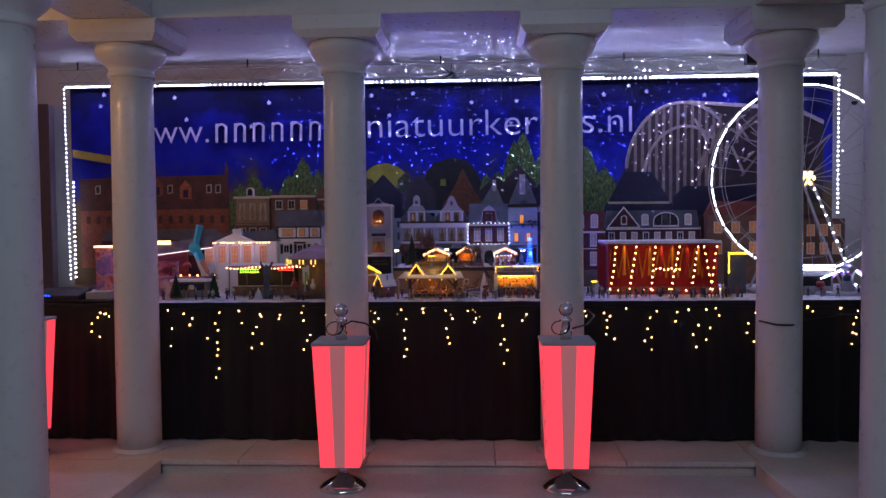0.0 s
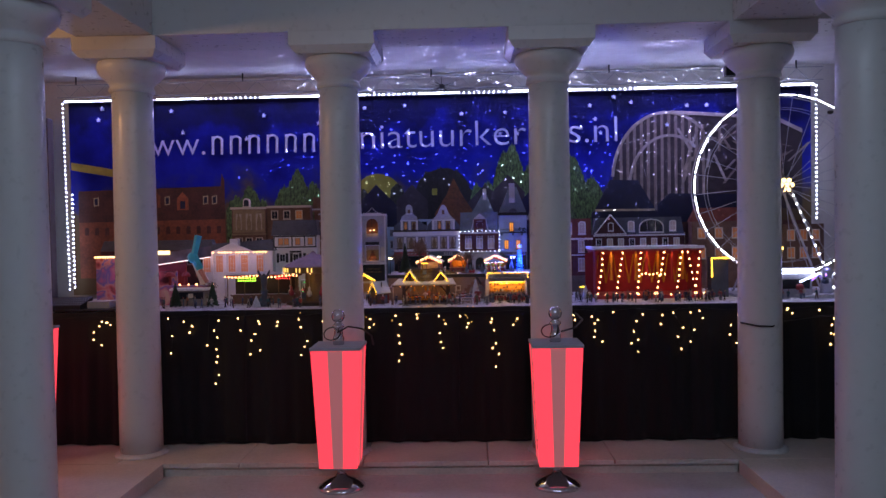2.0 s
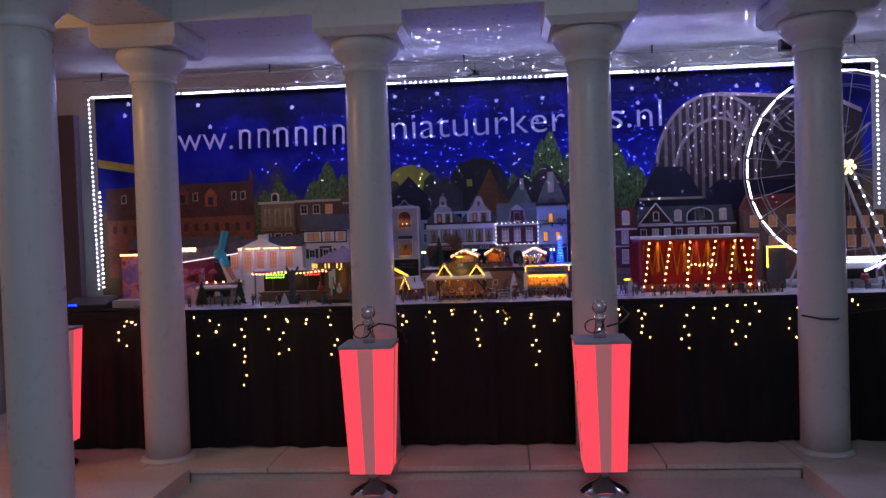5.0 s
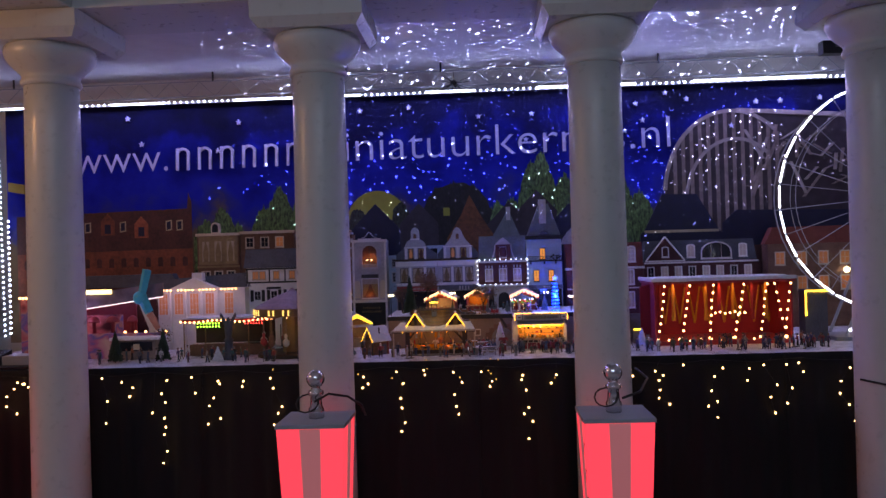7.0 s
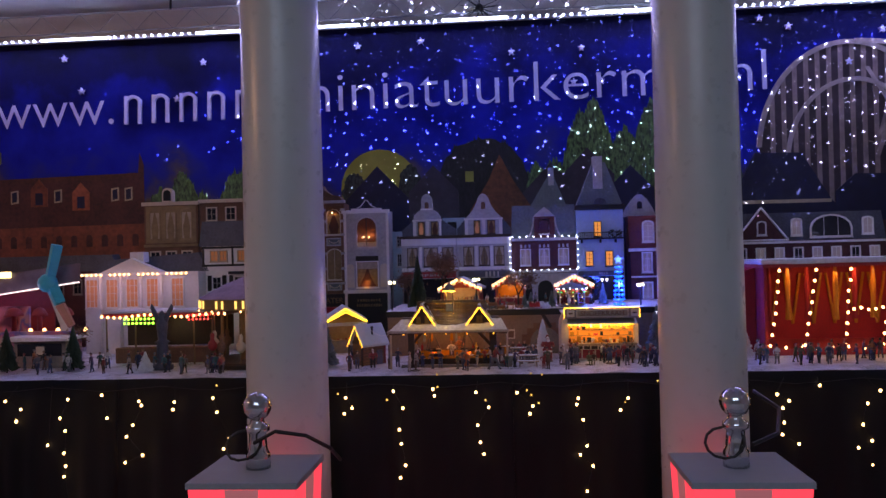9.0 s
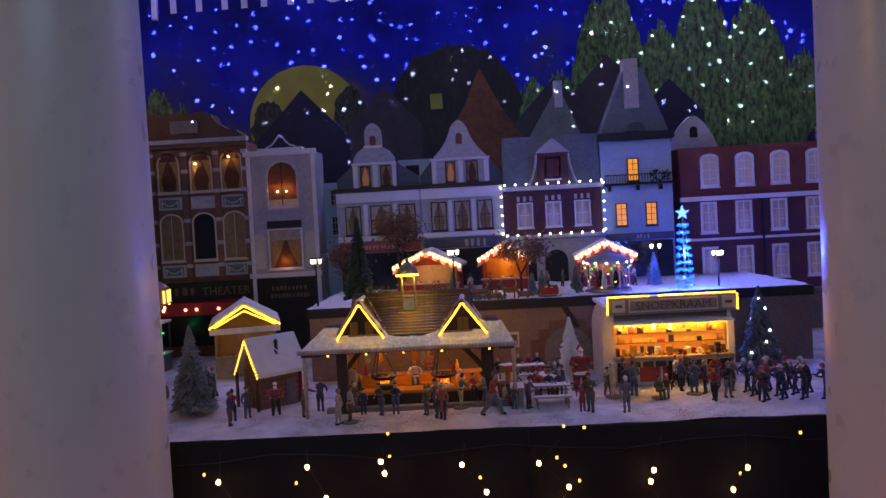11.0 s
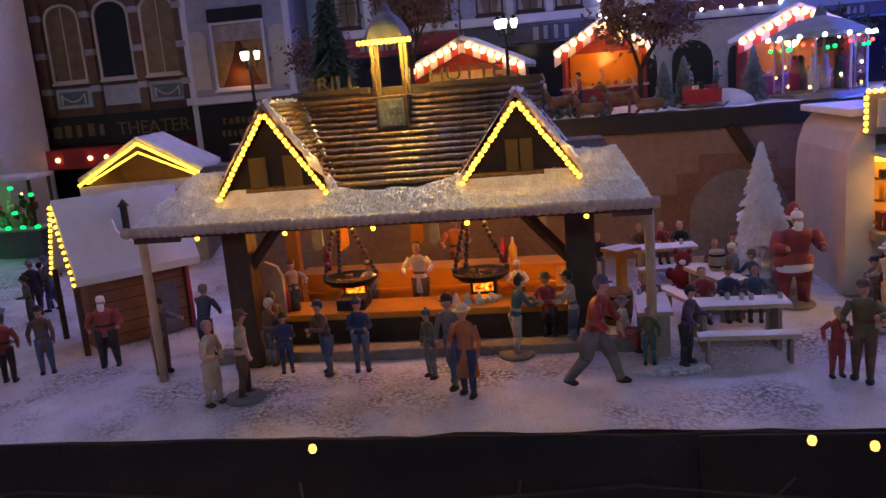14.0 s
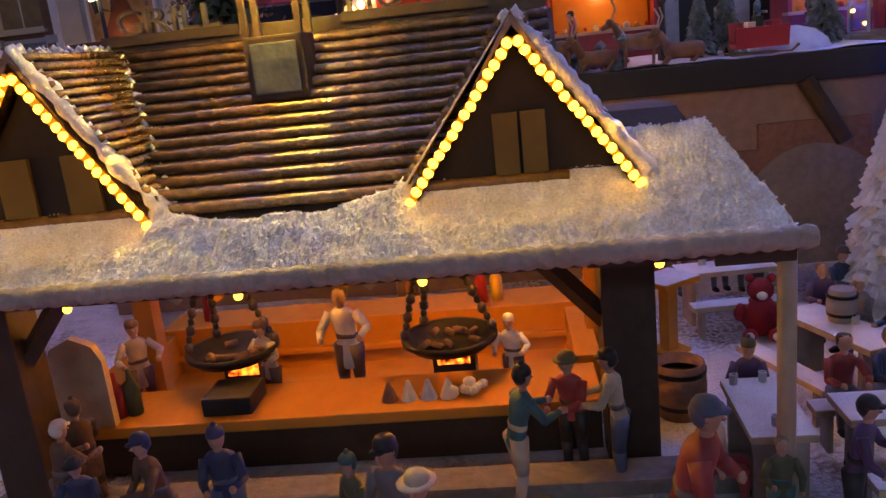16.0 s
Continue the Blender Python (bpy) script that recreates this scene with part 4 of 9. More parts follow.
# brick house framed in white bulbs
h = Facade("brick_house", 0.352, 0.632, 5.70, 1.032, 1.308, BRICK, "dark brick model house framed with white bulbs", 0.12)
h.shape("mansard", [(0.352, 1.3085), (0.632, 1.3085), (0.628, 1.455), (0.358, 1.455)], -0.012, SLATEG, -0.09)
h.bx("gutter", 0.348, 0.636, 1.300, 1.312, 0.010, GREYW)
h.bx("dormer", 0.452, 0.540, 1.3125, 1.405, 0.006, BRICK, -0.02)
h.shape("dormer_gable", [(0.448, 1.405), (0.544, 1.405), (0.530, 1.418), (0.515, 1.432), (0.497, 1.446), (0.478, 1.432), (0.462, 1.418)], 0.008, GREYW, -0.02)
for s in (-1, 1):
    o = h.o
    part("scroll", rope(bmesh.new(), [(0.496 + s * (0.046 + 0.022 * (1 - k / 6) ** 2) - o.x, -0.005, 1.316 + 0.085 * k / 6 - o.z) for k in range(7)], 0.004, 6), GREYW, h.t)
h.window(0.474, 0.518, 1.330, 1.392, WHITE, WINW, 0, (2, 2), 0.004)
for x in (0.412, 0.493, 0.576):
    h.window(x - 0.023, x + 0.023, 1.194, 1.266, WHITE, WINW, 0, (2, 2), 0.004, CURTAIN)
    for k in (-0.018, 0.0, 0.018):
        h.bx("keystone", x + k - 0.004, x + k + 0.004, 1.270, 1.284, 0.004, GREYW)
h.bx("belt", 0.350, 0.634, 1.160, 1.172, 0.010, GREYW)
h.bx("ground_floor", 0.353, 0.631, 1.034, 1.158, 0.002, GREYW)
for x in (0.405, 0.495, 0.585):
    h.shape("arched_door", arch(x - 0.033, x + 0.033, 1.035, 1.128, 0.033), 0.004, BLACK, 0.0021)
pts = [(0.346, 1.312 - 0.0265 * i) for i in range(6)] + [(0.636, 1.312 - 0.0265 * i) for i in range(6)]
pts += [(0.357 + 0.0305 * i, 1.318) for i in range(10)] + [(0.357 + 0.0305 * i, 1.174) for i in range(10)]
beads("bulb", h.t, [(x - h.o.x, -0.014, z - h.o.z) for x, z in pts], 0.0029, BULBC, "white bulb")

# pale blue house with orange windows
h = Facade("blue_house", 0.634, 0.836, 5.71, 1.032, 1.432, BLUEW, "pale blue model house with orange lit windows", 0.12)
for x0, z0 in ((0.709, 1.311), (0.671, 1.184), (0.756, 1.183)):
    h.window(x0, x0 + 0.033, z0, z0 + 0.066, DARKWOOD, WINB, 0, (2, 4), 0.003)
h.bx("balcony", 0.640, 0.834, 1.300, 1.306, 0.030, STEELDK)
o = h.o
bm = bmesh.new()
for i in range(25):
    x = 0.642 + 0.19 * i / 24 - o.x
    rod(bm, (x, -0.028, 0.274), (x, -0.028, 0.296), 0.0009, seg=4)
rod(bm, (0.642 - o.x, -0.028, 0.297), (0.832 - o.x, -0.028, 0.297), 0.0016, seg=5)
part("railing", bm, STEELDK, h.t)
bm = bmesh.new()
for i in range(60):
    ball(bm, (rng.uniform(0.77, 0.825) - o.x, -0.024 + rng.uniform(-0.004, 0.004), 0.276 + rng.uniform(0, 0.03)), rng.uniform(0.002, 0.004), 6)
part("window_box_plants", bm, FIR, h.t)
for x in (0.655, 0.735, 0.80):
    h.bx("bracket", x - 0.004, x + 0.004, 1.284, 1.299, 0.02, STEELDK)
h.bx("cornice", 0.628, 0.842, 1.428, 1.448, 0.022, BLACK)
h.shape("roof", [(0.640, 1.4525), (0.834, 1.4525), (0.765, 1.635), (0.715, 1.635)], -0.01, SLATEG, -0.09)
h.bx("chimney", 0.712, 0.752, 1.52, 1.66, -0.0, GREYW, -0.05)
h.shape("roof_dormer", arch(0.71, 0.765, 1.4525, 1.478, 0.022), 0.012, SLATE, -0.01)
h.bx("shop_front", 0.640, 0.830, 1.034, 1.140, 0.003, DARKGLASS)
h.bx("sign_board", 0.638, 0.832, 1.143, 1.163, 0.010, SLATE)
h.bars(0.725, 0.765, 1.147, 1.159, 4, PALEL, rng, 0.0125)

# grey gable and roof peaks behind
h = Facade("grey_roof_house", 0.43, 0.60, 5.83, 1.032, 1.44, SLATE, "grey steep-roofed model house behind the row", 0.06)
h.shape("roof", [(0.43, 1.4405), (0.61, 1.4405), (0.545, 1.60), (0.528, 1.60)], 0.0, SLATEG, -0.05)
h.bx("chimney", 0.525, 0.55, 1.55, 1.63, 0.003, GREYW, -0.03)

# large house with the red mansard
h = Facade("mansard_house", 0.862, 1.300, 5.70, 0.868, 1.250, BRICK, "dark brick model house under a red mansard roof", 0.12)
h.shape("mansard", [(0.860, 1.2505), (1.302, 1.2505), (1.296, 1.396), (0.856, 1.396)], -0.008, REDTILE, -0.10)
h.bx("gutter", 0.852, 1.306, 1.243, 1.256, 0.012, WHITE)
for x in (0.938, 1.036, 1.134, 1.232):
    h.window(x - 0.026, x + 0.026, 1.282, 1.376, WHITE, WINW, 0.014, (2, 4), 0.007)
    h.window(x - 0.030, x + 0.016, 1.152, 1.240, WHITE, WINW, 0, (2, 3), 0.006, CURTAIN)
    h.window(x - 0.030, x + 0.016, 1.018, 1.112, WHITE, WINW, 0, (2, 3), 0.006, CURTAIN)
h.bx("belt", 0.862, 1.300, 1.130, 1.137, 0.006, WHITE)
h.bx("downpipe", 1.078, 1.084, 1.0, 1.243, 0.009, BLACK)
h.bx("plinth", 0.862, 1.300, 0.87, 0.985, 0.010, STONEK)
h.shape("side_gable", [(0.842, 1.396), (0.985, 1.396), (0.972, 1.43), (0.948, 1.47), (0.925, 1.492), (0.905, 1.492), (0.882, 1.47), (0.852, 1.43)], -0.06, GREYW, -0.09)
h.shape("gable_niche", arch(0.904, 0.926, 1.43, 1.462, 0.01), -0.057, DARKGLASS, -0.062)

# ---- grill hut ----
hut = thing("grill_hut", (0.13, 4.875, 0.868), "timber grill hut with a snowy log roof and two lit gables", "hut")
SL = 0.80
E0 = 0.127  # height of the eaves above the snow


def roof_z(y):
    return E0 + SL * y


# log roof
bm = bmesh.new()
side_prism(bm, [(0.002, E0 - 0.006), (0.115, roof_z(0.115) - 0.006), (0.215, E0 + 0.02), (0.215, E0 + 0.012), (0.115, roof_z(0.115) - 0.012), (0.002, E0 - 0.009)], -0.115, 0.125)
side_prism(bm, [(0.0, E0 - 0.006), (0.058, roof_z(0.058) - 0.006), (0.10, roof_z(0.05)), (0.10, roof_z(0.045)), (0.0, E0 - 0.009)], -0.160, -0.1151)
side_prism(bm, [(0.0, E0 - 0.006), (0.058, roof_z(0.058) - 0.006), (0.10, roof_z(0.05)), (0.10, roof_z(0.045)), (0.0, E0 - 0.009)], 0.1251, 0.170)
for s in (-1, 1):
    e = -0.199 if s < 0 else 0.198
    t = -0.160 if s < 0 else 0.170
    v = [bm.verts.new(p) for p in ((e, 0.0, E0 - 0.007), (t, 0.0, E0 - 0.007), (t, 0.058, roof_z(0.058) - 0.007), (e, 0.0, E0 - 0.012), (t, 0.0, E0 - 0.012), (t, 0.058, roof_z(0.058) - 0.013))]
    for q in ((0, 1, 2), (3, 5, 4), (0, 3, 4, 1), (1, 4, 5, 2), (2, 5, 3, 0)):
        bm.faces.new([v[i] for i in q])
part("roof_board", bm, DARKWOOD, hut)
logm = None
for i in range(14):
    y = 0.0312 + i * 0.0061
    if logm is None:
        bm = rod(bmesh.new(), (-0.113, 0, 0), (0.123, 0, 0), 0.0031, seg=10)
        for v in bm.verts:
            v.co.z *= 0.85
        logm = part("log", bm, LOGWOOD, hut, smooth=True)
        logm.matrix_basis = pose(0, y, roof_z(y) - 0.0048)
    else:
        again(logm, hut, pose(0, y, roof_z(y) - 0.0048 + 0.0003 * math.sin(i * 2.1), 0.0, 0.12 * math.sin(i * 1.3), 0.0))
part("ridge_board", boxes((-0.113, 0.123, 0.112, 0.119, roof_z(0.113) - 0.006, roof_z(0.113) + 0.003), bevel=0.001), DARKWOOD, hut)


def snow_edge(x):
    """How far up the slope the snow reaches."""
    if x < -0.118 or x > 0.128:
        return 0.056
    up = 1 - min(abs(x + 0.0895), abs(x - 0.105)) / 0.0485
    return max(0.0315 + 3.0 * (x - 0.004) ** 2, 0.0415 + 0.066 * up)


bm = bmesh.new()
NX, NV = 400, 104
flock = random.Random(17)
net = []
for j in range(NV + 1):
    row = []
    for i in range(NX + 1):
        y = -0.002 + 0.118 * j / NV
        pull = min(1.0, max(0.0, y / 0.058))
        lo, hi = -0.202 + 0.050 * pull, 0.200 - 0.028 * pull
        x = lo + (hi - lo) * i / NX
        t = snow_edge(x) + 0.0016 * noise.noise(Vector((x * 60, 1, 0)))
        f = max(0.0, min(1.0, (t - y) / 0.010))
        d = 0.0045 * f ** 0.5 + f * 0.0016 * noise.noise(Vector((x * 160, y * 160, 0))) + f * 0.002 * noise.noise(Vector((x * 45, y * 45, 4))) - (1 - f) * 0.012 + f * flock.uniform(-0.0004, 0.0010)
        inner = max(0.0, min(1.0, (0.048 - min(abs(x + 0.0895), abs(x - 0.105))) / 0.008)) * max(0.0, min(1.0, (y - 0.010) / 0.010))
        if d > 0:
            d *= 1 - 0.8 * inner
        row.append((bm.verts.new((x, y - d * 0.62, roof_z(y) - 0.005 + d * 0.78)), f))
    net.append(row)
for j in range(NV):
    for i in range(NX):
        q = (net[j][i], net[j][i + 1], net[j + 1][i + 1], net[j + 1][i])
        if max(v[1] for v in q) > 0:
            bm.faces.new([v[0] for v in q])
seats = [v[0].co.copy() for row in net for v in row if v[1] > 0.25]
for v in [v for v in bm.verts if not v.link_faces]:
    bm.verts.remove(v)
part("roof_snow", bm, ROOFSNOW, hut, "thick glittering snow flock")
# loose clots of flock on it, each a rough little crystal
bm = bmesh.new()
for k in range(5200):
    c, r = flock.choice(seats) + Vector((0, -0.0002, 0.0002)), flock.uniform(0.0004, 0.00085)
    e = [bm.verts.new(c + Vector(p) * r * flock.uniform(0.6, 1.3)) for p in ((1, 0, 0), (0, 1, 0), (-1, 0, 0), (0, -1, 0), (0, 0, 1))]
    for k in range(4):
        bm.faces.new((e[k], e[(k + 1) % 4], e[4]))
part("flock", bm, ROOFSNOW, hut, "loose glittering flock clots")
# rope-like round edge of the eaves
bm = bmesh.new()
rings = []
for i in range(513):
    x = -0.205 + 0.408 * i / 512
    r = 0.0037 + 0.0009 * abs(math.sin(i * math.pi / 8)) + 0.0002 * noise.noise(Vector((i * 0.7, 3, 0)))
    rings.append([bm.verts.new((x, -0.004 + r * math.cos(a * math.pi / 4), E0 - 0.0025 + r * math.sin(a * math.pi / 4))) for a in range(8)])
for a, b in zip(rings, rings[1:]):
    for k in range(8):
        bm.faces.new((a[k], a[(k + 1) % 8], b[(k + 1) % 8], b[k]))
bm.faces.new(rings[0]), bm.faces.new(rings[-1][::-1])
part("eaves_roll", bm, mat("dusty grey roll", (0.33, 0.30, 0.27), 0.85, grain=200, vary=0.35, bump=0.6, stain=30), hut, "grey ribbed roll along the eaves", True)


def dormer(cx, panes, wide, top):
    half, y0, z0 = 0.0480, 0.024, E0 + 0.0165
    # recessed boarded face with two shutters, its shade put into a near-black colour
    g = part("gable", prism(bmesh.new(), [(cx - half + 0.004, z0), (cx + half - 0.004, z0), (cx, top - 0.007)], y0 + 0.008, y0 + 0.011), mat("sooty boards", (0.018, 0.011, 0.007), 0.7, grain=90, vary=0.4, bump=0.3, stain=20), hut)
    for s in panes:
        part("shutter", boxes((cx + s, cx + s + wide, y0 + 0.0055, y0 + 0.0078, z0 + 0.006, z0 + 0.030), bevel=0.0005), SHUTTER, g)
    bm = bmesh.new()
    for s in (-1, 1):
        a, b = (cx + s * half, z0 - 0.004), (cx, top + 0.001)
        n = Vector((b[1] - a[1], 0, -(b[0] - a[0]))).normalized() * 0.004 * s
        back = 0.112
        v = [bm.verts.new(p) for p in ((a[0], y0, a[1]), (b[0], y0, b[1]), (b[0], back, b[1]), (a[0], y0 + 0.012, a[1]),
                                       (a[0] - n.x, y0, a[1] - n.z), (b[0], y0, b[1] + 0.005), (b[0], back, b[1] + 0.005), (a[0] - n.x, y0 + 0.012, a[1] - n.z))]
        for q in ((0, 1, 2, 3), (4, 7, 6, 5), (0, 4, 5, 1), (1, 5, 6, 2), (2, 6, 7, 3), (3, 7, 4, 0)):
            bm.faces.new([v[i] for i in q])
    part("gable_roof", bm, LOGWOOD, g)
    # small logs across the gable roof
    for s in (-1, 1):
        for i in range(19):
            f = 0.03 + i / 19
            if f > 0.98:
                continue
            p = Vector((cx + s * half * (1 - f), 0, z0 - 0.004 + (top - z0 + 0.005) * f))
            p += Vector((s * 0.0035, 0, 0.003))
            end = 0.036 + 0.076 * f
            part("log", rod(bmesh.new(), (p.x, y0 + 0.004, p.z), (p.x, end, p.z), 0.0020, seg=6), LOGWOOD, g, smooth=True)
    # snow along the outer edges: a lumpy bead up one rake and down the other, and a crest on the ridge
    bm = bmesh.new()
    ends = [Vector((cx - half - 0.004, 0, z0 - 0.002)), Vector((cx, 0, top + 0.006)), Vector((cx + half + 0.004, 0, z0 - 0.002))]
    for y, r in ((y0 + 0.0035, 0.0034), (y0 + 0.008, 0.0030)):
        rings = []
        for i in range(121):
            f = i / 60
            p = ends[0].lerp(ends[1], f) if f <= 1 else ends[1].lerp(ends[2], f - 1)
            q = r * (0.75 + 0.55 * noise.noise(Vector((p.x * 260, p.z * 260, y * 300))) + 0.4 * noise.noise(Vector((p.x * 90, p.z * 90, y * 90))))
            rings.append([bm.verts.new((p.x + q * math.cos(a * 1.0472) * 0.8, y + q * 1.3 * math.sin(a * 1.0472), p.z + q * math.cos(a * 1.0472) * 0.8)) for a in range(6)])
        for u, w in zip(rings, rings[1:]):
            for k in range(6):
                bm.faces.new((u[k], u[(k + 1) % 6], w[(k + 1) % 6], w[k]))
    for s in (-1, 1):
        for i in range(160):
            f = rng.random() ** 0.7
            p = (cx + s * (half * (1 - f) + 0.0045), 0.030 + 0.078 * f + 0.010 * rng.random(), z0 + (top - z0) * f + 0.0030)
            ball(bm, p, rng.uniform(0.0008, 0.0019), 5)
    for i in range(70):
        ball(bm, (cx + rng.uniform(-0.004, 0.004), y0 + 0.085 * rng.random(), top + rng.uniform(0.003, 0.006)), rng.uniform(0.0010, 0.0022), 5)
    part("gable_snow", bm, SNOW, g, "clotted snow flock", True)
    pts = []
    for s in (-1, 1):
        for i in range(17):
            f = (i + 0.3) / 17
            pts.append((cx + s * (half - 0.002) * (1 - f) * 0.97, y0 - 0.002, z0 - 0.001 + (top - z0 - 0.002) * f))
    beads("bead_lamp", hut, [(x + rng.uniform(-0.0003, 0.0003), y, z + rng.uniform(-0.0005, 0.0005)) for x, y, z in pts], 0.00205, LEDYS, "glowing yellow lamp bead")
    # added glowing tube along each rake, stands in for the beads' halo
    bm = bmesh.new()
    for s in (-1, 1):
        rope(bm, [(cx + s * (half - 0.002) * (1 - f) * 0.97, y0 - 0.0012, z0 - 0.001 + (top - z0 - 0.002) * f) for f in (0.0, 0.33, 0.66, 0.99)], 0.0017, 6)
    part("light_hose", bm, HALO, hut, "amber glowing tube for the halo of the beads")


SHUTTER = mat("mustard shutter", (0.13, 0.085, 0.013), 0.6, grain=80, vary=0.25)
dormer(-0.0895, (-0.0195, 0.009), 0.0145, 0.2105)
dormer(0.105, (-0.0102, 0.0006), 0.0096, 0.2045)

# posts, braces, beam
for x, w, y, top in ((-0.128, 0.0105, 0.026, E0 + 0.004), (0.148, 0.0120, 0.066, E0 + 0.021)):
    part("post", boxes((x - w, x + w, y, y + 2 * w, 0.0, top), bevel=0.001), DARKWOOD, hut, "dark square post")
for x in (-0.128, 0.142):
    part("post", boxes((x - 0.006, x + 0.006, 0.16, 0.172, 0.0, E0 + 0.03), bevel=0.001), WOOD, hut)
for x in (-0.194, 0.196):
    part("pole", rod(bmesh.new(), (x, 0.004, 0.0), (x, 0.004, E0 - 0.01), 0.0036), PALEWOOD, hut, "thin round pole", True)
part("brace", rod(bmesh.new(), (0.096, 0.074, 0.118), (0.139, 0.076, 0.070), 0.0050, seg=4), DARKWOOD, hut)
part("brace", rod(bmesh.new(), (-0.088, 0.034, E0 - 0.004), (-0.120, 0.036, 0.085), 0.0045, seg=4), DARKWOOD, hut)
part("wall_plate", boxes((-0.19, 0.195, 0.028, 0.04, E0 - 0.008, E0 - 0.001)), DARKWOOD, hut)
# counters
part("counter_top", boxes((-0.142, 0.1355, 0.076, 0.121, 0.024, 0.030), bevel=0.001), WOOD, hut, "glossy honey wood counter")
part("counter_front", boxes((-0.140, 0.1345, 0.080, 0.084, 0.002, 0.024)), DARKWOOD, hut)
part("work_floor", boxes((-0.14, 0.1345, 0.0845, 0.2025, 0.0005, 0.006)), WOOD, hut)
part("back_counter", boxes((-0.14, 0.138, 0.203, 0.240, 0.002, 0.037), bevel=0.001), WOOD, hut)
part("counter_ledge", boxes((-0.14, 0.138, 0.198, 0.2028, 0.016, 0.0195), bevel=0.0006), WOOD, hut)
part("side_counter", boxes((-0.150, -0.130, 0.1215, 0.2025, 0.0062, 0.034), bevel=0.001), WOOD, hut)
part("side_counter", boxes((0.126, 0.140, 0.1215, 0.2025, 0.0062, 0.034), bevel=0.001), WOOD, hut)
part("kerb", boxes((-0.165, 0.205, 0.040, 0.060, -0.002, 0.0075), bevel=0.002), STONEK, hut, "grey stone kerb")
part("board", prism(bmesh.new(), [(-0.141, 0.0302), (-0.111, 0.0302), (-0.111, 0.066), (-0.115, 0.074), (-0.126, 0.079), (-0.137, 0.074), (-0.141, 0.066)], 0.078, 0.083), PALEWOOD, hut, "upright rounded wooden board")
# hanging grill pans
for x, y in ((-0.062, 0.126), (0.060, 0.122)):
    p = part("grill_pan", lathe(bmesh.new(), [(0.004, 0.044), (0.021, 0.045), (0.0245, 0.049), (0.0260, 0.049), (0.0260, 0.0515), (0.0235, 0.0515), (0.0205, 0.0475), (0.001, 0.0470)], 28, (x, y)), STEELDK, hut, "round black hanging grill pan", True)
    bm = bmesh.new()
    for a in (10, 130, 190):
        for k in range(14):
            q = Vector((x + 0.0245 * math.cos(radians(a)), y + 0.0245 * math.sin(radians(a)), 0.051)).lerp(Vector((x - 0.006, y, E0 - 0.006)), (k + 0.5) / 14)
            ball(bm, q, 0.0022 if k % 2 else 0.0030, 6, 1.2)
    part("chain", bm, mat("dark chain", (0.12, 0.10, 0.09), 0.4, 0.8, grain=90, vary=0.3), p, smooth=True)
    for k in range(9):
        a = rng.uniform(0, 6.28)
        part("sausage", rod(bmesh.new(), (x + 0.012 * math.cos(a), y + 0.012 * math.sin(a), 0.0492), (x + 0.012 * math.cos(a) + 0.007 * math.cos(a * 3), y + 0.012 * math.sin(a) + 0.007 * math.sin(a * 3), 0.0492), 0.0019, seg=6), BROWNB, p, smooth=True)
    fb = part("fire_box", boxes((x - 0.012, x + 0.012, y + 0.010, y + 0.030, 0.0062, 0.042), bevel=0.001), BLACK, hut, "black fire box")
    bm = boxes((x - 0.009, x + 0.009, y + 0.0088, y + 0.0098, 0.0300, 0.0405))
    bmesh.ops.subdivide_edges(bm, edges=bm.edges[:], cuts=5, use_grid_fill=True)
    for v in bm.verts:
        v.co.y += 0.0006 * noise.noise(v.co * 620)
    part("ember_bed", bm, FIRE, fb, "orange glowing embers")
part("tray", boxes((-0.066, -0.040, 0.082, 0.108, 0.0302, 0.040), bevel=0.0015), BLACK, hut, "black metal box on the counter")
for x, y, c in ((-0.114, 0.090, "dark"), (-0.107, 0.093, "green"), (0.074, 0.216, "red"), (0.084, 0.217, "yellow"), (-0.112, 0.22, "red")):
    m = {"dark": GRAPE, "green": FIR, "red": REDCLOTH, "yellow": mat("mustard plastic", (0.65, 0.42, 0.05), 0.4)}[c]
    z = 0.037 if y > 0.15 else 0.030
    part("sauce_bottle", lathe(bmesh.new(), [(0.0040, z), (0.0042, z + 0.015), (0.0015, z + 0.020), (0.0012, z + 0.025)], 12, (x, y)), m, hut, smooth=True)
for k in range(9):
    part("bread_roll", ball(bmesh.new(), (0.062 + 0.018 * rng.random(), 0.084 + 0.012 * rng.random(), 0.032 + 0.004 * rng.random()), rng.uniform(0.002, 0.0038), 6), CREAM, hut, smooth=True)
for k in range(4):
    part("paper_cone", lathe(bmesh.new(), [(0.0045, 0.0302), (0.001, 0.040)], 8, (0.030 + k * 0.010, 0.089)), [BROWNB, CREAM, GREYW, CREAM][k], hut)
RAG = mat("blue grey rag", (0.22, 0.26, 0.34), 0.8, grain=120, vary=0.3, bump=0.3)
for x, w, m in ((-0.094, 0.010, RAG), (-0.070, 0.012, WOOD), (0.002, 0.012, WOOD), (0.018, 0.009, RAG), (0.118, 0.006, RAG)):
    part("towel", prism(bmesh.new(), [(x - w * 0.6, 0.078), (x - w * 0.1, 0.074), (x + w * 0.5, 0.079), (x + w * 0.3, 0.118), (x - w * 0.2, 0.119)], 0.138, 0.141), m, hut, "hanging kitchen towel")
beads("eave_lamp", hut, [(x, 0.008, E0 - 0.0115) for x in (-0.150, -0.078, -0.008, 0.064, 0.152)], 0.0019, LEDYS, "yellow drop lamp")
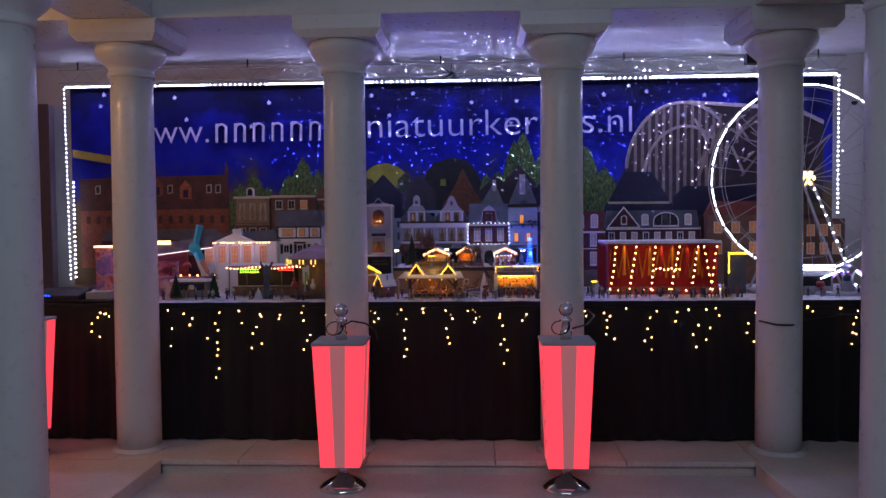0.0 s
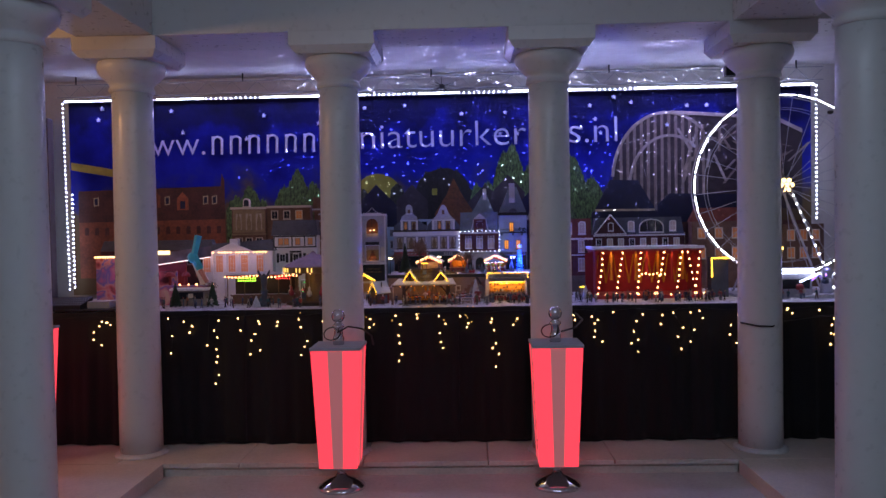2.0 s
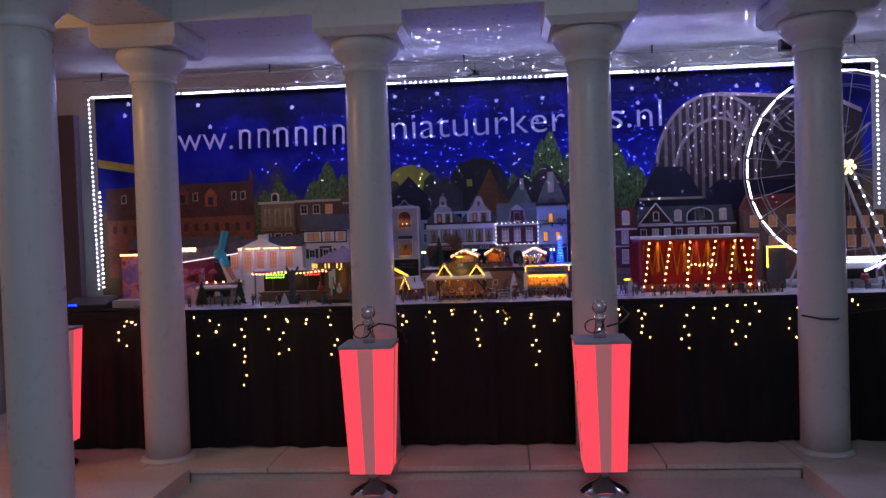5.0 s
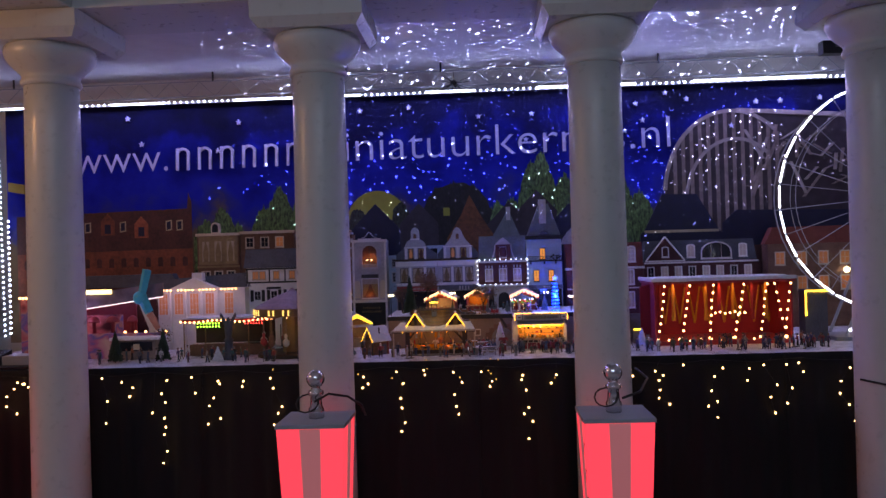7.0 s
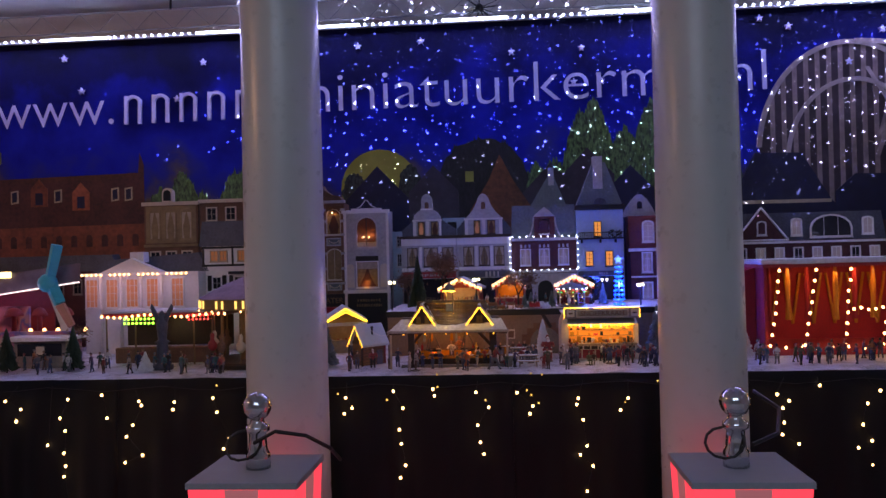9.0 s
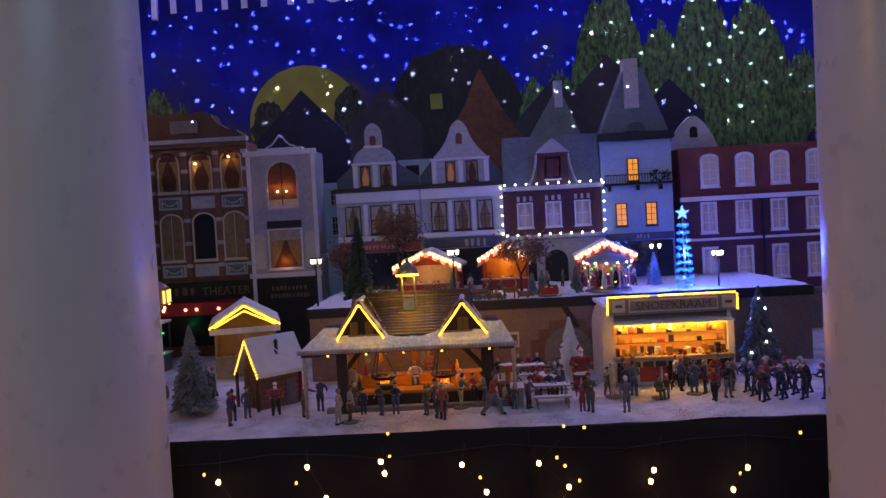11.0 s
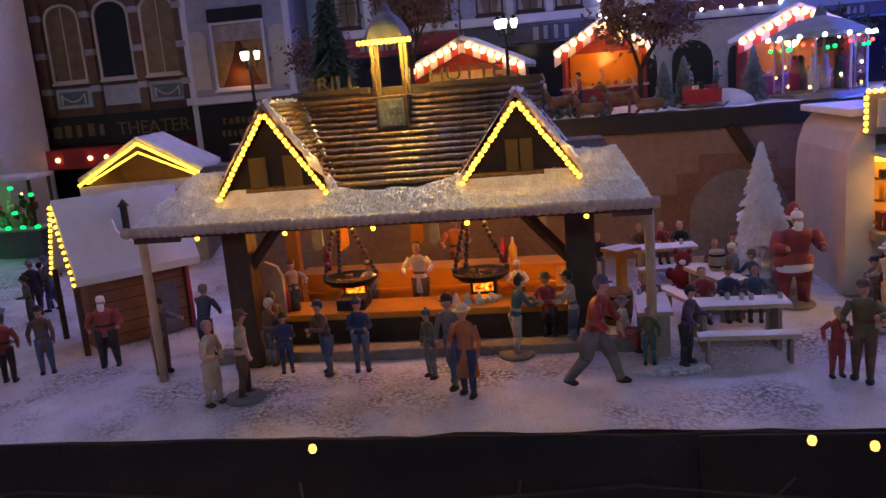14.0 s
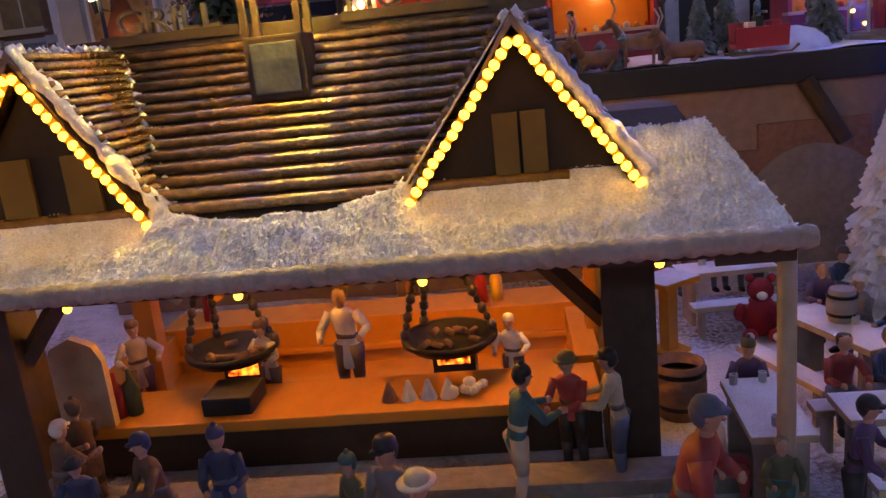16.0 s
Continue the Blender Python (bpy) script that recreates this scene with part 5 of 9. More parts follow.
# roof lantern
lx = 0.001
lan = part("lantern", boxes((lx - 0.0135, lx + 0.0135, 0.076, 0.098, E0 + 0.058, E0 + 0.086), bevel=0.001), DARKWOOD, hut, "dark roof lantern with yellow lights")
part("lantern_panel", boxes((lx - 0.0105, lx + 0.0105, 0.0745, 0.0757, E0 + 0.061, E0 + 0.083), bevel=0.0006), SLATE, lan, "grey panel")
for sx in (-1, 1):
    for y in (0.0775, 0.0965):
        part("lantern_post", boxes((lx + sx * 0.0122 - 0.0014, lx + sx * 0.0122 + 0.0014, y - 0.0014, y + 0.0014, E0 + 0.0862, E0 + 0.128)), DARKWOOD, lan)
part("lantern_roof", lathe(bmesh.new(), [(0.0205, E0 + 0.1285), (0.0195, E0 + 0.134), (0.0165, E0 + 0.141), (0.011, E0 + 0.148), (0.0045, E0 + 0.153), (0.003, E0 + 0.158), (0.0006, E0 + 0.161)], 8, (lx, 0.087)), SLATE, lan, "grey domed roof")
beads("lantern_bead", hut, [(lx - 0.0195 + 0.0037 * i, 0.0655, E0 + 0.1285) for i in range(12)], 0.0021, LEDYS)
# letters on the ridge
LETTERW = mat("weathered letter wood", (0.11, 0.09, 0.065), 0.75, grain=160, vary=0.4, bump=0.4, stain=60)
for text, x in (("GRILL", -0.060), ("H\u00dcTTE", 0.060)):
    part("letter_board", boxes((x - 0.034, x + 0.036, 0.110, 0.117, roof_z(0.113) - 0.001, roof_z(0.113) + 0.0040), bevel=0.0006), DARKWOOD, hut)
    words("lettering", text, 0.0165, LETTERW, hut, pose(x, 0.1135, roof_z(0.113) + 0.0042, 90) @ Matrix.Diagonal((1.25, 1.0, 1.0, 1.0)), 0.0016)
lamp("grill_lamp", "POINT", (0.07, 5.000, 0.986), 0.34, (1.0, 0.37, 0.03), 0.012)
lamp("lantern_lamp", "POINT", (0.131, 4.944, 1.122), 0.85, YELLOW, 0.010)
for cx, top in ((0.0405, 1.0765), (0.235, 1.0705)):
    for side in (-1, 1):
        lamp("gable_lamp", "AREA", (cx + side * 0.026, 4.8935, (top + 1.008) / 2), 0.008, (1.0, 0.55, 0.05), 0.07, (cx + side * 0.045, 4.855, 0.985), 0.004)
lamp("grill_lamp", "POINT", (0.20, 5.000, 0.986), 0.34, (1.0, 0.37, 0.03), 0.012)


# ---- small stalls ----
def striped(name, a, b, width):
    """Upright stripes of two colours across the x axis."""
    m = mat(name, a, 0.7, grain=140, vary=0.2, bump=0.15)
    n, l = m.node_tree.nodes, m.node_tree.links
    tc, sep, sine, step, mix = n.new("ShaderNodeTexCoord"), n.new("ShaderNodeSeparateXYZ"), n.new("ShaderNodeMath"), n.new("ShaderNodeMath"), n.new("ShaderNodeMix")
    sine.operation, step.operation, mix.data_type = "PINGPONG", "GREATER_THAN", "RGBA"
    sine.inputs[1].default_value, step.inputs[1].default_value = width, width / 2
    l.new(tc.outputs["Object"], sep.inputs[0])
    l.new(sep.outputs["X"], sine.inputs[0])
    l.new(sine.outputs[0], step.inputs[0])
    bs = n["Principled BSDF"]
    l.new(bs.inputs["Base Color"].links[0].from_socket, mix.inputs[6])
    mix.inputs[7].default_value = (*b, 1)
    l.new(step.outputs[0], mix.inputs[0])
    l.new(mix.outputs[2], bs.inputs["Base Color"])
    return m


VALANCE = striped("striped valance", (0.74, 0.66, 0.52), (0.45, 0.05, 0.03), 0.011)

def stall(name, at, w, d, h, rise, wall, label, rz=0.0, bulbs="warm", inside=PALEWOOD, roof_over=0.010, snow=True):
    """A gable-fronted market stall: open front with a counter, back and side walls, roof with a layer of snow, bulbs along the front edge."""
    s = thing(name, at, label, "stall", rz=rz)
    part("back_wall", prism(bmesh.new(), [(-w / 2, 0), (w / 2, 0), (w / 2, h), (0, h + rise), (-w / 2, h)], d - 0.004, d), wall, s)
    part("side_wall", boxes((-w / 2, -w / 2 + 0.004, 0.004, d - 0.004, 0, h)), wall, s)
    part("side_wall", boxes((w / 2 - 0.004, w / 2, 0.004, d - 0.004, 0, h)), wall, s)
    part("counter", boxes((-w / 2, w / 2, -0.004, 0.012, 0, h * 0.36), bevel=0.001), wall, s)
    part("counter_top", boxes((-w / 2 - 0.003, w / 2 + 0.003, -0.008, 0.016, h * 0.36, h * 0.40), bevel=0.0008), PALEWOOD, s)
    part("lit_back", boxes((-w / 2 + 0.006, w / 2 - 0.006, d - 0.0065, d - 0.0045, h * 0.30, h * 0.98)), inside, s, "wooden back board")
    for k in range(int(w / 0.012)):
        part("packet", ball(bmesh.new(), (-w / 2 + 0.010 + k * 0.011, rng.uniform(0.002, 0.012), h * 0.40 + 0.003), rng.uniform(0.002, 0.0045), 6), [GRAPE, CREAM, WOOD][(int(w * 1000) + k) % 3], s, smooth=True)
    bm, sn = bmesh.new(), bmesh.new()
    o = roof_over
    for sgn in (-1, 1):
        a, b = (sgn * (w / 2 + o), h - o * rise / (w / 2)), (0.0, h + rise)
        for m, lo, hi in ((bm, 0.0, 0.004), (sn, 0.0042, 0.0095)):
            prism(m, [(a[0], a[1] + lo), (b[0], b[1] + lo), (b[0], b[1] + hi), (a[0], a[1] + hi)], -o, d + o)
    part("roof", bm, GREYWOOD, s)
    if snow:
        bmesh.ops.subdivide_edges(sn, edges=sn.edges[:], cuts=7, use_grid_fill=True)
        for v in sn.verts:
            v.co += 0.0016 * Vector((noise.noise(v.co * 90), noise.noise(v.co * 90 + Vector((7, 0, 0))), noise.noise(v.co * 70 + Vector((0, 9, 0)))))
        part("roof_snow", sn, SNOW, s, "snow flock", True)
    else:
        sn.free()
    n = max(6, int(w / 0.011))
    rake = []
    for sgn in (-1, 1):
        rake += [(sgn * (w / 2 + o) * (1 - (i + 0.5) / (n / 2 + 1)), -o - 0.002, h - 0.004 + (rise + o * 0.4) * ((i + 0.5) / (n / 2 + 1))) for i in range(int(n / 2) + 1)]
    if bulbs == "warm":
        beads("bulb", s, rake, 0.0050, BULBW, "warm white globe bulb")
        bm = bmesh.new()
        for sgn in (-1, 1):
            a, b = (sgn * (w / 2 + o), h - o * rise / (w / 2)), (0.0, h + rise)
            prism(bm, [(a[0], a[1] - 0.014), (b[0], b[1] - 0.014), (b[0], b[1] - 0.0004), (a[0], a[1] - 0.0004)], -o + 0.003, -o + 0.004)
        part("valance", bm, VALANCE, s, "red and white striped valance")
    else:
        bm = bmesh.new()
        for sgn in (-1, 1):
            rod(bm, (sgn * (w / 2 + o), -o - 0.002, h - 0.006), (0, -o - 0.002, h + rise), 0.0019)
        part("rope_light", bm, LEDY, s, "glowing yellow rope light")
        bm = bmesh.new()
        for sgn in (-1, 1):
            rod(bm, (sgn * (w / 2 + o) * 0.86, -o - 0.003, h - 0.004), (0, -o - 0.003, h + rise - 0.012), 0.0013)
        part("rope_light", bm, LEDY, s)
        part("fascia", boxes((-w / 2 - o, w / 2 + o, -o - 0.001, -o + 0.003, h - 0.022, h - 0.008)), SNOW, s, "white snow-dusted fascia")
    return s


stall("market_stall", (0.135, 5.50, 1.034), 0.165, 0.08, 0.075, 0.038, REDWALL, "wooden Christmas stall with bulbs along a snowy roof", -8)
stall("market_stall", (0.338, 5.50, 1.034), 0.120, 0.08, 0.085, 0.036, REDWALL, "red Christmas stall with bulbs and an orange glow", -6, inside=WOOD)
stall("market_stall", (0.600, 5.48, 1.034), 0.140, 0.08, 0.080, 0.034, REDWALL, "red Christmas stall with bulbs under a snowy roof", -4, inside=WOOD)
stall("yellow_stall", (-0.315, 5.352, 0.868), 0.150, 0.17, 0.130, 0.045, PALEWOOD, "market stall with yellow rope lights on its gable", 16, "rope")
for x, y, z, e in ((0.135, 5.53, 1.10, 0.06), (0.338, 5.53, 1.11, 0.10), (0.600, 5.51, 1.11, 0.08), (-0.315, 5.40, 0.97, 0.03)):
    lamp("stall_lamp", "POINT", (x, y, z), e, ORANGE, 0.01)

# small white-roofed hut, turned to the street
BROWNWALL = mat("brown stained boards", (0.16, 0.085, 0.045), 0.6, grain=90, vary=0.35, bump=0.3, stain=25)
wh = thing("small_hut", (-0.165, 5.02, 0.868), "small brown hut under a smooth pale blue roof", "hut", rz=46)
part("body", boxes((-0.046, 0.044, -0.032, 0.032, 0.0, 0.075), bevel=0.001), BROWNWALL, wh, "brown boarded wall")
part("end_wall", boxes((0.0445, 0.049, -0.036, 0.060, 0.0, 0.078), bevel=0.001), REDWALL, wh, "dark red end wall")
for y in (-0.040, 0.040):
    part("porch_post", boxes((-0.060, -0.055, y - 0.0025, y + 0.0025, 0.0, 0.072), bevel=0.0005), DARKWOOD, wh)
for i in range(6):
    part("plank_joint", boxes((-0.045, 0.043, -0.0328, -0.0322, 0.010 + i * 0.011, 0.0112 + i * 0.011)), DARKWOOD, wh)
bm = bmesh.new()
side_prism(bm, [(-0.046, 0.066), (0.0, 0.134), (0.046, 0.066), (0.046, 0.073), (0.0, 0.143), (-0.046, 0.073)], -0.058, 0.058)
part("roof", bm, mat("smooth pale roof", (0.46, 0.54, 0.62), 0.35, grain=60, vary=0.12, bump=0.05, stain=12), wh, "smooth pale blue roof")
part("gable_wall", side_prism(bmesh.new(), [(-0.032, 0.075), (0.032, 0.075), (0.0, 0.124)], -0.050, -0.046), DARKWOOD, wh)
part("flue", rod(bmesh.new(), (0.0, -0.022, 0.10), (0.0, -0.022, 0.130), 0.0035), BLACK, wh)
part("flue_cap", lathe(bmesh.new(), [(0.006, 0.130), (0.0005, 0.137)], 10, (0.0, -0.022)), BLACK, wh)
beads("bead_lamp", wh, [(-0.060, s * 0.044 * (1 - i / 12), 0.068 + 0.068 * i / 12) for s in (-1, 1) for i in range(13)], 0.0017, LEDYS)
part("door", boxes((0.010, 0.034, -0.0352, -0.0330, 0.0, 0.052), bevel=0.0006), SLATE, wh, "grey blue door")

# candy kiosk
k = thing("candy_kiosk", (0.64, 5.045, 0.868), "rounded candy kiosk with a yellow-edged sign and a lit counter", "kiosk")
part("body", side_prism(bmesh.new(), [(0.0, 0.0), (0.15, 0.0), (0.15, 0.155), (0.12, 0.160), (0.0, 0.128), (0.0, 0.125), (0.014, 0.125), (0.014, 0.062), (0.0, 0.062)], -0.100, 0.128), CREAM, k)
part("side_panel", prism(bmesh.new(), [(-0.124, 0.0), (-0.1005, 0.0), (-0.1005, 0.160), (-0.108, 0.158), (-0.116, 0.148), (-0.122, 0.130), (-0.124, 0.11)], 0.0, 0.15), CREAM, k, "rounded cream end panel")
part("side_panel", prism(bmesh.new(), [(0.1285, 0.0), (0.142, 0.0), (0.142, 0.12), (0.1285, 0.16)], 0.0, 0.15), CREAM, k)
part("roof_snow", boxes((-0.12, 0.140, 0.005, 0.15, 0.161, 0.168), bevel=0.002), SNOW, k, "snow flock")
sg = part("sign_board", boxes((-0.113, 0.146, -0.012, -0.006, 0.146, 0.182), bevel=0.001), GREYWOOD, k, "grey-brown sign board")
part("sign_face", boxes((-0.071, 0.108, -0.0134, -0.0122, 0.1505, 0.1765), bevel=0.0005), CREAM, sg, "cream framed sign face")
part("sign_field", boxes((-0.068, 0.105, -0.0142, -0.0136, 0.1535, 0.1735)), mat("khaki sign field", (0.26, 0.22, 0.16), 0.6, grain=80, vary=0.2), sg)
words("lettering", "SNOEPKRAAM", 0.0235, BROWNB, sg, pose(0.0185, -0.0145, 0.1555, 90), 0.0012)
for x in (-0.09, 0.13):
    part("sign_flourish", boxes((x - 0.008, x + 0.006, -0.0142, -0.0137, 0.161, 0.167)), BROWNB, sg)
    part("sign_panel", boxes((x - 0.014, x + 0.012, -0.0135, -0.0122, 0.152, 0.176)), CREAM, sg)
beads("bead_lamp", k, [(-0.112 + 0.0054 * i, -0.013, 0.183) for i in range(48) if i not in (16, 17, 18)] + [(x, -0.013, 0.150 + 0.0055 * i) for x in (-0.1135, 0.1465) for i in range(6)], 0.0021, LEDYS)
part("awning", boxes((-0.104, 0.134, -0.030, 0.004, 0.1265, 0.131), bevel=0.001), SNOW, k, "snow-dusted awning")
part("counter", boxes((-0.104, 0.134, -0.022, 0.012, 0.052, 0.060), bevel=0.001), PALEWOOD, k)
part("glass_screen", boxes((-0.10, 0.13, -0.0195, -0.0185, 0.0605, 0.074)), GLASS, k)
# back wall emits amber of its own, imitating lamplight in the kiosk
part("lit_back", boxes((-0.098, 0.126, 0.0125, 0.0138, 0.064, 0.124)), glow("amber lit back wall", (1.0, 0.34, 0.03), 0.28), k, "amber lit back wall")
for z in (0.084, 0.104):
    part("shelf", boxes((-0.096, 0.124, 0.004, 0.012, z, z + 0.0015)), BROWNB, k)
    for i in range(11):
        x = -0.094 + i * 0.0198 + rng.uniform(0.0, 0.006)
        if rng.random() < 0.7:
            part("packet", boxes((x, x + rng.uniform(0.006, 0.019), rng.uniform(0.001, 0.004), 0.010, z + 0.0016, z + rng.uniform(0.004, 0.016)), bevel=0.0012), rng.choice([CREAM, GRAPE, WOOD, BROWNB, DARKWOOD, DARKWOOD, BLACK]), k)
bm = bmesh.new()
for i in range(70):
    ball(bm, (rng.uniform(-0.1, 0.13), rng.uniform(-0.016, 0.006), 0.0615 + 0.005 * rng.random()), rng.uniform(0.002, 0.0042), 6)
part("sweets", bm, WOOD, k, smooth=True)
for i in range(20):
    x = -0.094 + i * 0.0112 + rng.uniform(-0.003, 0.003)
    part("hanging_bag", boxes((x, x + rng.uniform(0.004, 0.008), -0.004, -0.001, 0.1255 - rng.uniform(0.006, 0.016), 0.1258), bevel=0.0008), rng.choice([WOOD, GRAPE, CREAM, BROWNB, WOOD]), k)
for i in range(18):
    x, w, t = -0.098 + i * 0.0125 + rng.uniform(-0.003, 0.003), rng.uniform(0.006, 0.015), rng.uniform(0.006, 0.022)
    part("packet", boxes((x, x + w, -0.012 + rng.uniform(0, 0.008), 0.002, 0.0605, 0.0605 + t), bevel=0.001), rng.choice([WOOD, BROWNB, CREAM, DARKWOOD, WOOD, REDWALL]), k)
for i in range(9):
    tr = part("tray", boxes((-0.100 + i * 0.0256, -0.079 + i * 0.0256, -0.0215, -0.0195, 0.040, 0.051), bevel=0.0006), DARKWOOD, k, "dark sweet tray")
for i in range(5):
    part("front_panel", boxes((-0.098 + i * 0.046, -0.056 + i * 0.046, -0.003, -0.0005, 0.006, 0.036), bevel=0.0008), GRAPE, k, "dark red panel")
part("light_strip", boxes((-0.098, 0.128, 0.002, 0.010, 0.1205, 0.1245), bevel=0.001), LEDY, k, "yellow strip light")
lamp("kiosk_lamp", "AREA", (0.655, 5.035, 0.992), 0.36, (1.0, 0.48, 0.08), 0.2, (0.655, 5.08, 0.9), 0.012)


# ---- trees, lamps, benches ----
def fir(at, height, width, material, label, tiers=11, star=False, lights=0):
    """A bottle-brush tree: a wire trunk with whorls of drooping needles."""
    t = thing("fir_tree", at, label, "tree")
    part("trunk", rod(bmesh.new(), (0, 0, 0), (0, 0, height * 0.96), 0.0028, 0.001), BARK, t)
    me_v, me_f = [], []
    for i in range(int(tiers * 26)):
        f = (i + 0.5) / (tiers * 26)
        z = height * (0.08 + 0.9 * f)
        r = width / 2 * (1 - f) ** 0.85 * rng.uniform(0.72, 1.12) + 0.002
        a = i * 2.39996 + rng.uniform(-0.2, 0.2)
        c, s = math.cos(a), math.sin(a)
        wd = 0.16 * r + 0.0022
        n = len(me_v)
        me_v += [(0.001 * c, 0.001 * s, z + 0.004), (r * c - wd * s, r * s + wd * c, z - 0.22 * r), (1.12 * r * c, 1.12 * r * s, z - 0.12 * r), (r * c + wd * s, r * s - wd * c, z - 0.22 * r), (0.6 * r * c, 0.6 * r * s, z + 0.10 * r + 0.003)]
        me_f += [(n, n + 1, n + 4), (n + 1, n + 2, n + 4), (n + 2, n + 3, n + 4), (n + 3, n, n + 4), (n, n + 3, n + 2, n + 1)]
    me = bpy.data.meshes.new("needles")
    me.from_pydata(me_v, [], me_f)
    me.materials.append(material)
    ob = new("needles", me)
    ob.parent = t
    if lights:
        beads("bulb", t, [((width * 0.5 * (1 - i / lights)) * math.cos(i * 2.4), -abs(width * 0.5 * (1 - i / lights) * math.sin(i * 2.4)), height * (0.12 + 0.85 * i / lights)) for i in range(lights)], 0.0026, BULBC)
    return t


def leafy(at, height, spread, label, leaves=800, material=TWIG):
    """A bare little tree with tapered limbs and a thin crown of clumps."""
    t = thing("broadleaf_tree", at, label, "tree")
    bm = bmesh.new()
    tips = []

    def grow(p, d, length, r, level):
        q = p + d * length
        rod(bm, p, q, r, r * 0.68, 6)
        if level == 0:
            tips.append(q)
            return
        for k in range(3):
            grow(q, (d + Vector((rng.uniform(-0.75, 0.75), rng.uniform(-0.6, 0.6), rng.uniform(0.0, 0.5)))).normalized(), length * rng.uniform(0.55, 0.8), r * 0.62, level - 1)

    grow(Vector((0, 0, 0)), Vector((0, 0, 1)), height * 0.34, 0.0045, 3)
    part("trunk", bm, BARK, t)
    vs, fs = [], []
    for i in range(int(leaves * 3.2)):
        c = rng.choice(tips) + Vector((rng.gauss(0, 1), rng.gauss(0, 1), rng.gauss(0, 1))) * spread * 0.15
        a, b = Vector((rng.uniform(-1, 1), rng.uniform(-1, 1), rng.uniform(-1, 1))) * 0.0034, Vector((rng.uniform(-1, 1), rng.uniform(-1, 1), rng.uniform(-1, 1))) * 0.0034
        n = len(vs)
        vs += [c + a, c + b, c - a, c - b]
        fs.append((n, n + 1, n + 2, n + 3))
    me = bpy.data.meshes.new("crown")
    me.from_pydata(vs, [], fs)
    me.materials.append(material)
    ob = new("crown", me)
    ob.parent = t
    return t


def street_lamp(at, height, heads, label):
    t = thing("street_lamp", at, label, "lamp", "model street lamps")
    part("post", lathe(bmesh.new(), [(0.006, 0), (0.006, 0.006), (0.0032, 0.012), (0.0022, height * 0.5), (0.0018, height)], 10), STEELDK, t, smooth=True)
    for i in range(heads):
        a = math.pi * 2 * i / heads + 0.4
        x, y = (0.011 * math.cos(a), 0.006 * math.sin(a)) if heads > 1 else (0, 0)
        part("arm", rope(bmesh.new(), [(0, 0, height * 0.88), (x * 0.8, y * 0.8, height * 0.86), (x, y, height * 0.93)], 0.0011, 5), STEELDK, t)
        g = part("lantern", lathe(bmesh.new(), [(0.0026, height * 0.93), (0.0044, height * 0.93 + 0.008), (0.0038, height * 0.93 + 0.010), (0.0008, height * 0.93 + 0.013)], 8, (x, y)), LAMPW, t, "glowing lantern glass")
        part("lantern_cap", lathe(bmesh.new(), [(0.0046, height * 0.93 + 0.0103), (0.0008, height * 0.93 + 0.015)], 8, (x, y)), STEELDK, t)
    return t


fir((-0.020, 5.33, 1.034), 0.215, 0.075, FIR, "slim dark green model fir with snow at its foot")
fir((0.453, 5.083, 0.868), 0.142, 0.060, SNOW, "white flocked model fir beside the archway", 26)
fir((0.862, 5.13, 0.868), 0.185, 0.085, FIRSNOW, "frosted model fir hung with white bulbs", 12, lights=7)
fir((-0.306, 4.95, 0.868), 0.180, 0.080, FIRSNOW, "frosted dark model fir near the small hut", 12)
fir((0.395, 5.30, 1.036), 0.055, 0.026, FIRSNOW, "small frosted fir on the terrace edge", 6)
fir((0.420, 5.31, 1.036), 0.060, 0.026, FIRSNOW, "small frosted fir on the terrace edge", 6)
fir((0.500, 5.31, 1.036), 0.065, 0.030, FIRSNOW, "small frosted fir on the terrace edge", 6)
fir((0.205, 5.40, 1.036), 0.060, 0.030, FIRSNOW, "small frosted fir on the terrace edge", 6)
fir((0.705, 5.40, 1.036), 0.085, 0.035, FIRSNOW, "small frosted fir on the terrace", 7)
fir((1.165, 5.12, 0.868), 0.090, 0.050, SNOW, "small white flocked fir by the red booth", 9)
leafy((0.070, 5.42, 1.034), 0.215, 0.12, "russet model tree with thin brown leaves")
leafy((-0.080, 5.50, 1.034), 0.150, 0.10, "russet model tree with thin brown leaves", 300)
leafy((0.372, 5.34, 1.034), 0.150, 0.10, "bare brown model tree with few leaves", 520)
leafy((0.680, 5.52, 1.034), 0.110, 0.08, "dark leafy model tree before the blue house", 320, FIR)
for p, n in (((-0.120, 5.305, 1.0), 3), ((0.212, 5.262, 1.036), 3), ((0.715, 5.42, 1.036), 2), ((0.838, 5.32, 1.0), 3)):
    street_lamp(p, (0.150 if p[0] < 0 else 0.118) if n != 2 else 0.10, n, "black model street lamp with glowing lanterns")

# blue tree of lights
bt = thing("light_tree", (0.755, 5.305, 1.036), "tiered tree of bright blue diodes with a star on top", "light tree")
part("mast", rod(bmesh.new(), (0, 0, 0), (0, 0, 0.168), 0.0018), STEEL, bt)
TIERS = 9
beads("diode", bt, [((0.019 - 0.0012 * t) * math.cos(a * 0.8976 + t * 0.4), (0.019 - 0.0012 * t) * math.sin(a * 0.8976 + t * 0.4), 0.008 + 0.0176 * t + 0.002 * math.sin(a * 2.3)) for t in range(TIERS) for a in range(7)], 0.0052, LEDB, "blue diode", 0.62)
beads("white_diode", bt, [((0.010 - 0.0006 * t) * math.cos(t * 2.2), -0.017 + 0.001 * t, 0.009 + 0.0176 * t) for t in range(TIERS)], 0.0046, LEDBW, "", 0.6)
